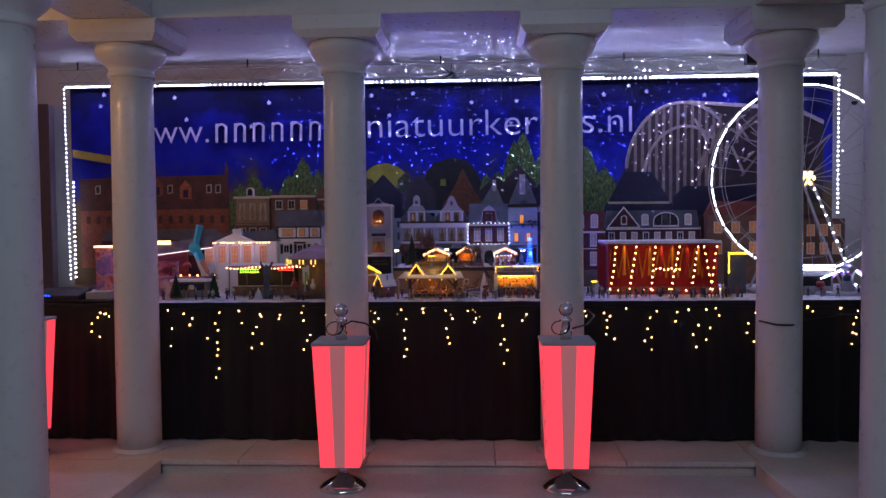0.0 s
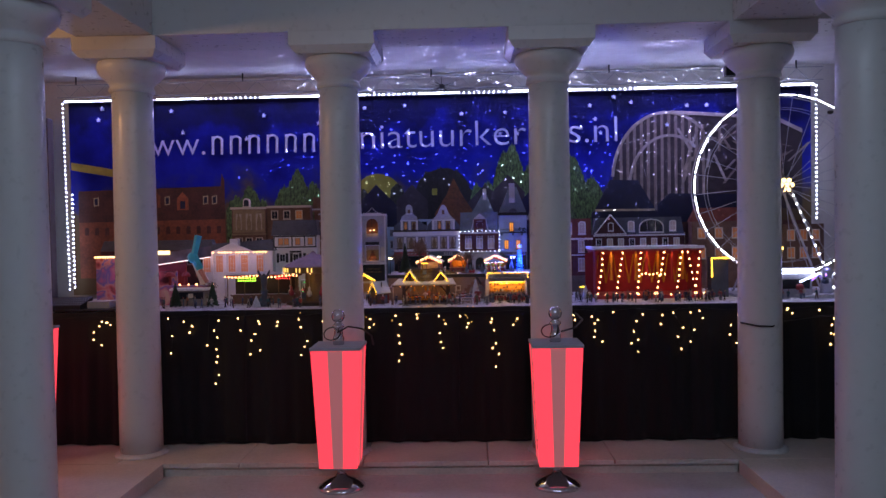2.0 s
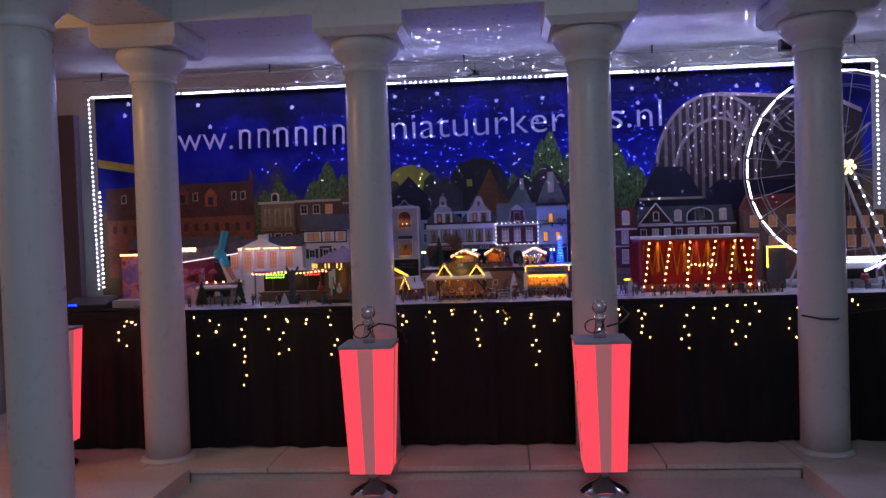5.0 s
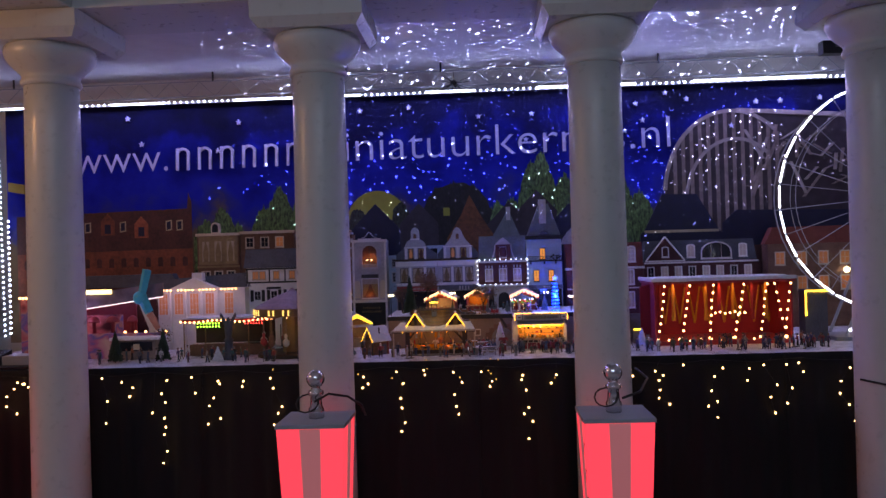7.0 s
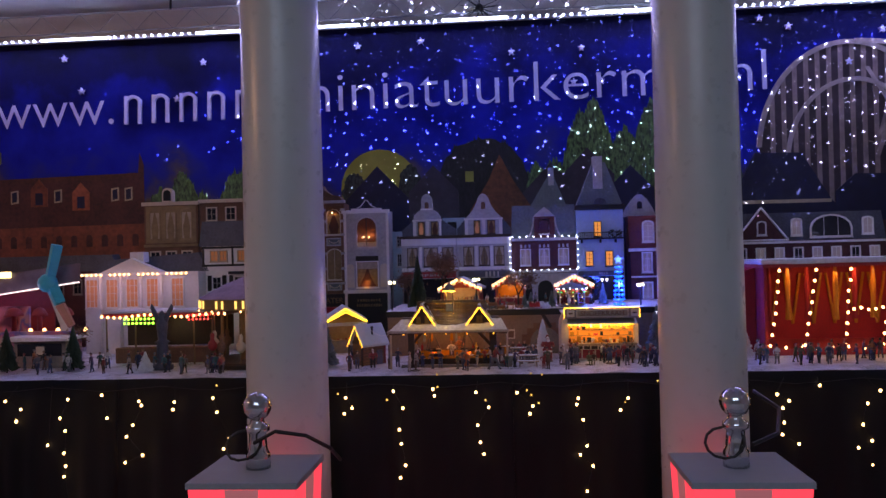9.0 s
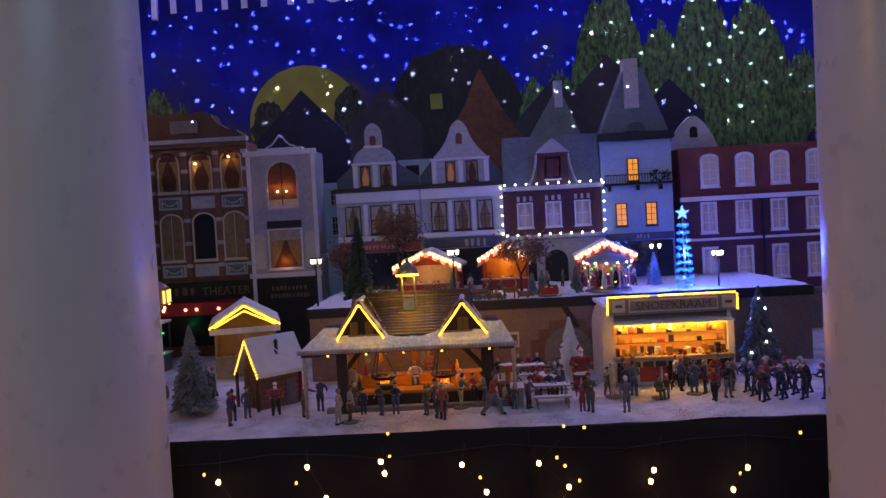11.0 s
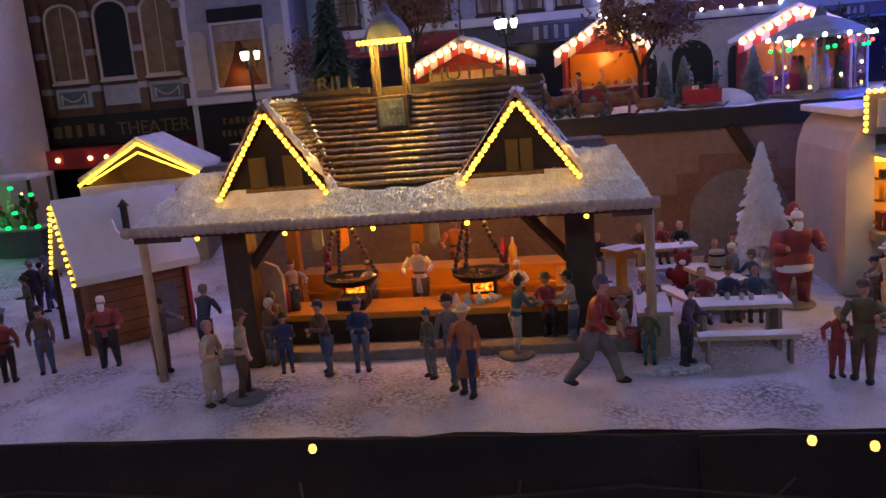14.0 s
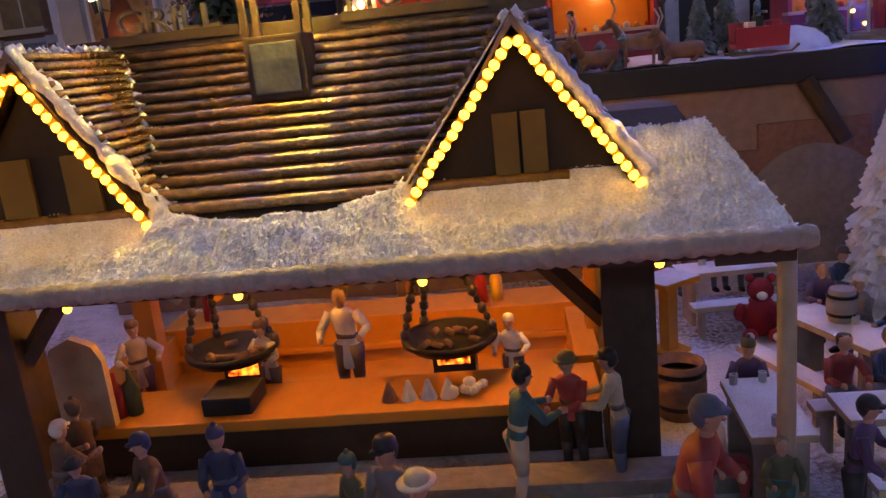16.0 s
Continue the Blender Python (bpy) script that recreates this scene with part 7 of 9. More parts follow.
figurine((0.349, 4.874, G + 0.002), 0.062, 60, "purple", "black", "black", 0.1, (15, 30), (0.2, 0.6), label="figurine in a purple coat on a grey base")
figurine((0.335, 4.960, G + 0.010), 0.058, -10, "purple", "grey", "olive", 0.0, seat=True, reach=(0.7, 0.8), label="seated figurine in a purple coat and green cap")
figurine((0.305, 4.905, G + 0.004), 0.058, 70, "cream", "red", "grey", 0.0, seat=True, label="figurine in a pale blouse and red trousers, seated")
figurine((0.444, 4.846, G), 0.052, 10, "red", "red", "", 0.0, label="small red child figurine holding out an arm", arms=(60, 20))
figurine((0.458, 4.838, G), 0.074, -30, "olive", "brown", "brown", 0.2, (30, 60), (0.3, 0.8), label="figurine in an olive coat leaning forward")
figurine((0.516, 4.945, G), 0.072, -80, "cream", "cream", "white", 0.3, label="figurine in a long beige coat", base=True)
figurine((0.519, 4.822, G), 0.066, 200, "grey", "grey", "white", 0.0, label="grey-haired figurine in a grey coat")
figurine((0.540, 4.925, G), 0.070, -60, "navy", "navy", "red", 0.3, label="dark blue figurine with a red cap")
figurine((0.556, 4.945, G), 0.072, 160, "grey", "denim", "brown", 0.2, label="figurine in grey waiting at the kiosk")
figurine((0.597, 4.920, G), 0.060, 20, "olive", "olive", "black", 0.0, seat=True, label="seated green-coated figurine on a base", base=True)
figurine((0.615, 4.930, G), 0.060, -20, "brown", "grey", "", 0.0, seat=True, label="seated figurine in a brown coat")
figurine((0.672, 5.010, G), 0.076, 170, "brown", "black", "red", 0.1, label="figurine in brown with a red cap at the kiosk")
figurine((0.669, 4.940, G), 0.070, 0, "denim", "denim", "denim", 0.0, skirt=True, label="figurine in a long blue dress", base=True)
figurine((0.690, 4.880, G), 0.068, -40, "red", "black", "black", 0.4, label="figurine in a red coat near the table edge")
figurine((0.720, 4.900, G), 0.070, 30, "black", "grey", "grey", 0.2, label="figurine in a black coat near the kiosk")
figurine((0.745, 4.955, G), 0.068, 120, "grey", "brown", "olive", 0.3, label="figurine in grey with a green cap")
figurine((0.770, 4.865, G), 0.066, -20, "brown", "navy", "brown", 0.1, label="figurine in a brown jacket")
figurine((0.800, 4.930, G), 0.070, 80, "red", "navy", "cream", 0.3, label="figurine in a red jacket by the fir")
wf = figurine((0.465, 5.022, G), 0.088, 10, "red", "red", "red", 0.0, (35, 15), (0.75, 0.7), beard=True, stout=1.7, label="large stout red and white winter figurine with a white beard", base=True)
wf.data.materials[3] = WHITE
bm = bmesh.new()
bm.from_mesh(wf.data)
lathe(bm, [(0.0160, 0.0320), (0.0172, 0.0337), (0.0172, 0.0360), (0.0150, 0.0385)], 18, (0, 0), 3, 0.84)
lathe(bm, [(0.0150, 0.0386), (0.0134, 0.0450), (0.0120, 0.0500)], 18, (0, 0), 0, 0.78)
lathe(bm, [(0.0134, 0.0450), (0.0140, 0.0460), (0.0140, 0.0478), (0.0134, 0.0488)], 18, (0, 0), 4, 0.66)
lathe(bm, [(0.0062, 0.0775), (0.0076, 0.0785), (0.0076, 0.0805), (0.0062, 0.0818)], 14, (0, 0), 3)
lathe(bm, [(0.0066, 0.0812), (0.0056, 0.0870), (0.0030, 0.0915), (0.0006, 0.0930)], 12, (0, 0), 0)
ball(bm, (0.0, -0.0068, 0.0655), 0.0062, 9, 1.25, 3)
bm.to_mesh(wf.data)
bm.free()
figurine((-0.133, 4.918, G), 0.066, 20, "red", "black", "red", 0.0, (40, 40), (0.2, 0.2), beard=True, stout=1.35, label="stout red-coated figurine with a white beard by the small hut").data.materials[3] = WHITE
# shared bases under the small groups
for x, y, rx, ry in ((0.034, 4.888, 0.029, 0.020), (0.336, 4.875, 0.030, 0.012)):
    gb = part("figure_base", lathe(bmesh.new(), [(rx, 0.0), (rx * 1.02, 0.0018), (rx * 0.95, 0.0034), (rx * 0.6, 0.0042)], 28, squash=ry / rx), [SNOWG], None, "", True)
    gb.matrix_world = pose(x, y, 0.8655)
    tagged(gb, "low oval grey base dusted with snow", "figure base")
# guests at the tables
for x, y, rz, c in ((0.373, 4.949, 0, "red"), (0.393, 4.950, 10, "navy"), (0.415, 4.949, -10, "denim"), (0.428, 4.998, -70, "navy"), (0.418, 5.028, -70, "grey"), (0.404, 5.058, 0, "purple"), (0.346, 5.158, 0, "brown"), (0.368, 5.162, 10, "red"), (0.388, 5.158, 0, "black"), (0.425, 5.085, 20, "navy"), (0.300, 5.120, 0, "black")):
    figurine((x, y, G + 0.013), 0.060, rz, c, "grey", "brown" if c == "navy" else "white" if c == "grey" else "", seat=True, reach=(0.8, 0.7))
for i in range(9):
    figurine((rng.uniform(0.50, 0.78), rng.uniform(4.94, 5.02), G), rng.uniform(0.058, 0.070), rng.uniform(0, 360), rng.choice(list(D)), rng.choice(["black", "navy", "denim", "brown"]), rng.choice(["", "black", "brown", "grey", "red"]), rng.uniform(0, 0.6), label="painted visitor figurine in winter clothes by the kiosk")
for x, y in ((-0.207, 4.885), (-0.202, 4.847), (-0.185, 4.905), (-0.335, 5.125), (-0.320, 5.118), (-0.225, 5.10), (-0.25, 5.16), (-0.20, 5.18), (-0.27, 5.22), (-0.33, 5.10), (-0.36, 5.18), (-0.30, 5.05)):
    figurine((x, y, G), rng.uniform(0.058, 0.068), rng.uniform(0, 360), rng.choice(["brown", "grey", "navy", "black", "red", "olive"]), rng.choice(["black", "navy", "denim", "brown"]), rng.choice(["", "black", "brown", "grey"]), rng.uniform(0, 0.6), label="painted visitor figurine in dark clothes near the small hut")
# marching band in dark uniforms
for i in range(14):
    figurine((0.775 + 0.034 * (i % 5) + rng.uniform(-0.006, 0.006), 4.862 + 0.040 * (i // 5) + rng.uniform(-0.006, 0.006), G), 0.066, -85, "navy" if i % 4 else "black", "navy", "white" if i % 3 else "red", 0.6, (25, 25), (0.9, 0.9), label="painted bandsman figurine in a dark uniform")
# cooks in the hut
for x, y, rz, c, ht, tall in ((0.006, 5.012, 30, "cream", "brown", 0.064), (0.086, 5.006, -30, "cream", "brown", 0.060), (0.131, 5.012, -10, "white", "", 0.076), (0.223, 5.006, -20, "white", "white", 0.053), (0.150, 5.140, 0, "orange", "orange", 0.082)):
    figurine((x, y, G + (0.006 if y < 5.1 else 0.0)), tall, rz, c, "brown", ht, 0.0, (30, 55), (0.5, 0.3), brim=3, label=f"cook figurine in {c} behind the grill counter")
# crowd in front of the other booths
for x0, x1, y0, y1, n in ((-1.75, -0.34, 4.86, 5.04, 52), (0.96, 1.2, 4.86, 5.05, 14), (1.25, 2.0, 4.84, 5.00, 52), (2.2, 2.9, 4.88, 5.0, 8)):
    for i in range(n):
        x, y = rng.uniform(x0, x1), rng.uniform(y0, y1)
        if -0.79 < x < -0.34:
            y = 4.825 + (y - y0) * 0.25
        figurine((x, y, G), rng.uniform(0.058, 0.074), rng.uniform(0, 360), rng.choice(list(D)), rng.choice(["black", "navy", "denim", "brown", "grey"]), rng.choice(["", "black", "brown", "red", "grey"]), rng.uniform(0, 0.8))
for x in (0.25, 0.30, 0.44, 0.48, 0.53, 0.66, 0.70):
    figurine((x, 5.40 + 0.04 * ((x * 37) % 1), 1.039), 0.052, x * 900, rng.choice(list(D)), "black", "black", 0.3)

# ---- houses and rides at the two ends of the town ----
h = Facade("pediment_house", 1.345, 2.02, 5.90, 0.868, 1.275, BRICK, "dark model house row with a white-edged pediment", 0.10)
h.shape("roof", [(1.345, 1.2755), (2.02, 1.2755), (2.0, 1.40), (1.36, 1.40)], -0.02, SLATE, -0.09)
h.shape("pediment", [(1.36, 1.276), (1.580, 1.276), (1.472, 1.418)], 0.004, BRICK, -0.03)
for a, b in (((1.355, 1.278), (1.472, 1.424)), ((1.472, 1.424), (1.588, 1.278)), ((1.355, 1.278), (1.588, 1.278))):
    part("moulding", rod(bmesh.new(), (a[0] - h.o.x, -0.006, a[1] - h.o.z), (b[0] - h.o.x, -0.006, b[1] - h.o.z), 0.0045, seg=6), WHITE, h.t)
h.window(1.452, 1.495, 1.30, 1.365, WHITE, WINW, 0.01, (2, 2), 0.006)
for x in (1.625, 1.932):
    h.window(x - 0.025, x + 0.025, 1.295, 1.375, WHITE, WINW, 0.012, (2, 2), 0.007)
h.window(1.683, 1.866, 1.285, 1.388, WHITE, DARKGLASS, 0.06, (3, 1), 0.007)
h.bx("belt", 1.345, 2.02, 1.262, 1.272, 0.010, WHITE)
for i in range(8):
    x = 1.385 + i * 0.082
    h.window(x - 0.022, x + 0.022, 1.160, 1.245, WHITE, WINW if i % 3 else DARKGLASS, 0, (2, 2), 0.006)
    h.window(x - 0.022, x + 0.022, 1.020, 1.110, WHITE, WINW if i % 2 else DARKGLASS, 0, (2, 2), 0.006)
h = Facade("lit_house", 2.06, 2.70, 5.85, 0.868, 1.36, BROWNB, "brown brick model house with amber windows", 0.10)
for i in range(5):
    x = 2.13 + i * 0.125
    h.window(x - 0.030, x + 0.030, 1.235, 1.315, CREAM, WIND, 0, (2, 2), 0.006)
    h.window(x - 0.030, x + 0.030, 1.085, 1.17, CREAM, WINO if i > 1 else WIND, 0, (2, 2), 0.006)
h.shape("roof", [(2.05, 1.3605), (2.71, 1.3605), (2.66, 1.46), (2.10, 1.46)], -0.02, REDTILE, -0.09)
for x in (2.50, 2.64):
    part("wall_lamp", ball(bmesh.new(), (x - h.o.x, -0.03, 1.20 - h.o.z), 0.018, 10), LAMPW, h.t, "round amber lamp", True)
h = Facade("lit_house", 2.72, 3.02, 5.85, 0.868, 1.33, BROWNB, "brown brick model house at the end of the street", 0.10)
for x in (2.78, 2.87, 2.96):
    h.window(x - 0.028, x + 0.028, 1.08, 1.16, CREAM, WIND, 0, (2, 2), 0.006)
    h.window(x - 0.028, x + 0.028, 1.21, 1.29, CREAM, WIND, 0, (2, 2), 0.006)

# red booth with strings of bulbs
rb = thing("red_booth", (1.625, 5.10, 0.868), "red canvas fairground booth with slanting strings of bulbs", "booth")
part("back_wall", boxes((-0.36, 0.36, 0.30, 0.31, 0.0, 0.30)), REDCLOTH, rb)
part("side_wall", boxes((-0.365, -0.355, 0.0, 0.31, 0.0, 0.30)), REDCLOTH, rb)
part("side_wall", boxes((0.355, 0.365, 0.0, 0.31, 0.0, 0.30)), REDCLOTH, rb)
part("wing", prism(bmesh.new(), [(-0.42, 0.0), (-0.3655, 0.0), (-0.3655, 0.30), (-0.42, 0.285)], 0.10, 0.105), REDCLOTH, rb)
part("roof", boxes((-0.375, 0.375, -0.02, 0.32, 0.300, 0.312), bevel=0.002), GRAPE, rb)
bm = boxes((-0.38, 0.38, -0.026, 0.322, 0.3125, 0.328))
bmesh.ops.subdivide_edges(bm, edges=bm.edges[:], cuts=12, use_grid_fill=True)
for v in bm.verts:
    v.co += Vector((0, 0, 0.004 * noise.noise(v.co * 30)))
part("roof_snow", bm, SNOW, rb, "snow flock", True)
part("floor", boxes((-0.36, 0.36, -0.015, 0.30, 0.0, 0.022)), GRAPE, rb)
for top, low, n in ((-0.312, -0.351, 8), (-0.182, -0.227, 8), (-0.057, -0.082, 8), (0.104, 0.050, 8), (0.227, 0.185, 8), (0.270, 0.322, 7), (0.350, 0.312, 7)):
    part("pole", rod(bmesh.new(), (low, -0.012, 0.022), (top, -0.012, 0.296), 0.0022), REDWALL, rb)
    beads("bulb", rb, [p + Vector((rng.uniform(-0.003, 0.003), 0, 0)) for p in along((low, -0.017, 0.034), (top, -0.017, 0.290), n)], 0.0056, ROPEB, "amber bulb")
for i in range(9):
    x = -0.335 + i * 0.084
    bm = bmesh.new()
    rod(bm, (x - 0.02, 0.292, 0.27), (x + 0.012, 0.292, 0.08), 0.006)
    rod(bm, (x + 0.012, 0.292, 0.08), (x + 0.045, 0.292, 0.27), 0.006)
    part("painted_zigzag", bm, WOOD, rb)
    part("curtain", lathe(bmesh.new(), [(0.006, 0.296), (0.011, 0.24), (0.009, 0.17), (0.013, 0.11)], 8, (x + 0.02, 0.10 + 0.03 * (i % 3))), WOOD if i % 2 else REDCLOTH, rb)
beads("bulb", rb, [(-0.050 + 0.026 * i, -0.02, 0.155 + 0.004 * math.sin(i * 2)) for i in range(7)], 0.0052, ROPEB)
beads("bulb", rb, [(-0.30 + 0.056 * i, -0.026, 0.028 + 0.006 * math.sin(i * 2.3)) for i in range(13)], 0.0052, ROPEB)
lamp("booth_lamp", "AREA", (1.57, 5.20, 1.155), 0.40, (1.0, 0.42, 0.12), 0.56, (1.57, 5.32, 0.9), 0.05)
rb.matrix_world = pose(1.568, 5.10, 0.868) @ Matrix.Diagonal((0.93, 1.0, 1.02, 1.0))
tb = thing("ticket_booth", (1.185, 5.21, 0.868), "low dark ticket booth with a yellow light bar", "booth")
part("body", boxes((-0.045, 0.045, 0, 0.06, 0, 0.07), bevel=0.002), GREYWOOD, tb)
part("light_bar", boxes((-0.044, 0.044, -0.006, -0.0005, 0.070, 0.076), bevel=0.001), LEDY, tb)

# big wheel
WR = 0.585
fw = thing("ferris_wheel", (2.48, 5.20, 0.868), "big model wheel with white light tubes and thin spokes", "ferris wheel")
HZ = 1.585 - 0.868
NS = 28
for y in (0.0, 0.07):
    bm = bmesh.new()
    rope(bm, [(WR * math.cos(2 * math.pi * i / 56), y, HZ + WR * math.sin(2 * math.pi * i / 56)) for i in range(57)], 0.0035, 5)
    part("rim", bm, GREYW, fw)
    bm = bmesh.new()
    rope(bm, [(WR * 0.86 * math.cos(2 * math.pi * i / 56), y, HZ + WR * 0.86 * math.sin(2 * math.pi * i / 56)) for i in range(57)], 0.0018, 4)
    part("inner_rim", bm, GREYW, fw)
spoke = None
for i in range(NS):
    a = 360 * i / NS + 5
    if spoke is None:
        spoke = part("spoke", rope(bmesh.new(), [(0.03, 0.0, 0), (WR - 0.003, 0.0, 0)], 0.0020, 5), GREYW, fw)
        spoke.matrix_basis = pose(0, 0.001, HZ) @ pose(0, 0, 0, 0, -a, 0)
    else:
        again(spoke, fw, pose(0, 0.001 if i % 2 else 0.069, HZ) @ pose(0, 0, 0, 0, -a, 0))
tube = None
for i in range(NS):
    a = 360 * (i + 0.5) / NS + 5
    m = pose(0, -0.006, HZ) @ pose(0, 0, 0, 0, -a, 0)
    if tube is None:
        tube = part("light_tube", rod(bmesh.new(), (WR, 0, -0.056), (WR, 0, 0.056), 0.0046), WHEELY, fw, "white light tube")
        tube.matrix_basis = m
    else:
        again(tube, fw, m)
part("hub", lathe(bmesh.new(), [(0.03, -0.02), (0.03, 0.09)], 20), STEEL, fw).matrix_basis = pose(0, 0, HZ) @ pose(0, 0, 0, -90)
beads("hub_bulb", fw, [(0, -0.03, HZ)] + [(0.034 * math.cos(i * 1.047), -0.028, HZ + 0.034 * math.sin(i * 1.047)) for i in range(6)], 0.016, HUBY, "creamy hub bulb")
for x in (-0.30, 0.30):
    for y in (-0.035, 0.105):
        part("leg", rod(bmesh.new(), (x, y * 1.4, 0.0), (x * 0.05, y, HZ), 0.008), GREYW, fw)
beads("leg_bulb", fw, [p for p in along((0.03, -0.055, HZ - 0.07), (0.285, -0.062, 0.05), 12)], 0.0075, BULBC)
beads("leg_bulb", fw, [p for p in along((-0.28, -0.062, 0.05), (-0.16, -0.06, HZ * 0.45), 6)], 0.0075, BULBC)
for x in (2.44, 2.56, 2.50):
    sl2 = thing("street_lamp", (x, 5.46 + (0.06 if x == 2.50 else 0), 0.868), "tall black model street lamp with an amber globe", "lamp", "model street lamps")
    part("post", lathe(bmesh.new(), [(0.007, 0), (0.007, 0.008), (0.003, 0.014), (0.002, 0.285)], 10), STEELDK, sl2, smooth=True)
    part("globe", ball(bmesh.new(), (0, 0, 0.297), 0.0125, 10), AMBER, sl2, "glowing amber globe", True)
part("base_frame", boxes((-0.36, 0.36, -0.09, 0.15, 0.0, 0.02), bevel=0.002), STEEL, fw)
for a in (58, 32):
    part("gondola", lathe(bmesh.new(), [(0.004, 0.0), (0.018, -0.004), (0.020, -0.010), (0.014, -0.022), (0.003, -0.026)], 14, (WR * math.cos(radians(a)), 0.035)), BLACK, fw, smooth=True).matrix_basis = pose(0, 0, HZ + WR * math.sin(radians(a)) - 0.012)
yb = thing("cash_booth", (2.03, 5.12, 0.868), "dark cash booth outlined with yellow rope light", "booth")
part("body", boxes((-0.055, 0.055, 0, 0.08, 0, 0.26), bevel=0.002), SLATE, yb)
part("rope_light", rope(bmesh.new(), [(-0.052, -0.004, 0.13), (-0.052, -0.004, 0.252), (0.060, -0.004, 0.252)], 0.0055, 6), LEDY, yb)

# spider ride with white and violet lights
VIO = glow("violet tubes", (0.35, 0.12, 1.0), 5)
sp = thing("spider_ride", (2.66, 5.02, 0.868), "spider ride with white light bars and violet arms", "ride")
part("platform", lathe(bmesh.new(), [(0.20, 0.0), (0.20, 0.018), (0.18, 0.024)], 24, squash=0.5), GREYW, sp)
part("hub", lathe(bmesh.new(), [(0.04, 0.02), (0.03, 0.10), (0.05, 0.16), (0.02, 0.19)], 16), STEEL, sp, smooth=True)
for i in range(6):
    a = i * 1.047 + 0.3
    e = (0.18 * math.cos(a), 0.08 * math.sin(a), 0.10 + 0.05 * math.sin(i * 2.1))
    arm = part("arm", rod(bmesh.new(), (0.03 * math.cos(a), 0.02 * math.sin(a), 0.15), e, 0.008), STEEL, sp)
    part("arm_light", rod(bmesh.new(), (0.05 * math.cos(a), 0.02 * math.sin(a) - 0.009, 0.15), (e[0], e[1] - 0.009, e[2]), 0.005), LEDW if i % 2 else VIO, arm)
    part("car", lathe(bmesh.new(), [(0.004, e[2] - 0.055), (0.022, e[2] - 0.05), (0.024, e[2] - 0.03), (0.018, e[2] - 0.015)], 12, e[:2]), GRAPE if i % 2 else D["navy"], sp, smooth=True)
wf = thing("white_kiosk", (2.47, 5.01, 0.868), "small kiosk edged with white light bars", "kiosk")
part("body", boxes((-0.10, 0.10, 0, 0.10, 0, 0.15), bevel=0.002), GREYW, wf)
part("opening", boxes((-0.085, 0.085, -0.003, -0.0005, 0.055, 0.115)), DARKGLASS, wf)
for z in (0.152, 0.175):
    part("light_bar", boxes((-0.11, 0.11, -0.012, -0.004, z, z + 0.007), bevel=0.001), LEDW, wf)
part("roof", boxes((-0.11, 0.11, -0.004, 0.11, 0.1505, 0.185)), GREYW, wf)
lamp("ride_glow", "POINT", (2.66, 4.98, 1.10), 0.25, (0.35, 0.30, 1.0), 0.03)

# ---- left end ----
h = Facade("pavilion", -1.45, -0.955, 5.45, 0.868, 1.205, WHITE, "white model pavilion with a pediment and tall windows", 0.22, "pavilion")
h.shape("pediment", [(-1.385, 1.2055), (-1.095, 1.2055), (-1.24, 1.268)], 0.012, WHITE, -0.02)
h.bx("attic_block", -1.265, -1.205, 1.250, 1.294, -0.03, WHITE, -0.08)
h.shape("roof", [(-1.465, 1.2055), (-0.94, 1.2055), (-0.985, 1.287), (-1.40, 1.262)], -0.08, SLATE, -0.21)
h.bx("cornice", -1.458, -0.947, 1.196, 1.208, 0.020, WHITE)
for x in (-1.418, -1.330, -1.242, -1.154, -1.045):
    h.window(x - 0.029, x + 0.029, 1.060, 1.184, WHITE, WINP, 0, (3, 4), 0.005)
for x in (-1.374, -1.286, -1.198, -1.110):
    part("column", rod(bmesh.new(), (x - h.o.x, -0.014, 0.0), (x - h.o.x, -0.014, 0.325), 0.007, 0.006, 10), WHITE, h.t, smooth=True)
beads("bulb", h.t, [(-1.45 + 0.0205 * i - h.o.x, -0.024, 0.332) for i in range(24) if i % 6 < 5], 0.0050, BULBW)
lamp("pavilion_lamp", "AREA", (-1.245, 5.36, 1.20), 0.12, (0.85, 0.52, 0.85), 0.45, (-1.245, 5.46, 0.95), 0.03)

h = Facade("timber_house", -0.969, -0.660, 5.53, 0.868, 1.310, WHITE, "white timber-framed model house with a slate roof", 0.13)
h.shape("roof", [(-0.985, 1.3105), (-0.650, 1.3105), (-0.664, 1.418), (-0.968, 1.418)], -0.004, SLATE, -0.12)
for z in (1.224, 1.300):
    h.bx("beam", -0.969, -0.660, z, z + 0.009, 0.004, BLACK)
for x in (-0.963, -0.835, -0.745, -0.666):
    h.bx("stud", x - 0.004, x + 0.004, 1.2335, 1.2995, 0.0035, BLACK)
for x in (-0.915, -0.875, -0.795, -0.705):
    h.window(x - 0.018, x + 0.018, 1.245, 1.292, PALEWOOD, WIND, 0, (2, 2), 0.004)
for x, glass in ((-0.905, DARKGLASS), (-0.810, DARKGLASS), (-0.715, WIND)):
    h.window(x - 0.022, x + 0.022, 1.125, 1.182, WHITE, glass, 0, (2, 2), 0.005)
    for q in (-1, 1):
        h.bx("shutter", x + q * 0.032 - 0.009, x + q * 0.032 + 0.009, 1.120, 1.186, 0.004, BLACK)
h.bx("hood", -0.850, -0.770, 1.190, 1.202, 0.018, BLACK)

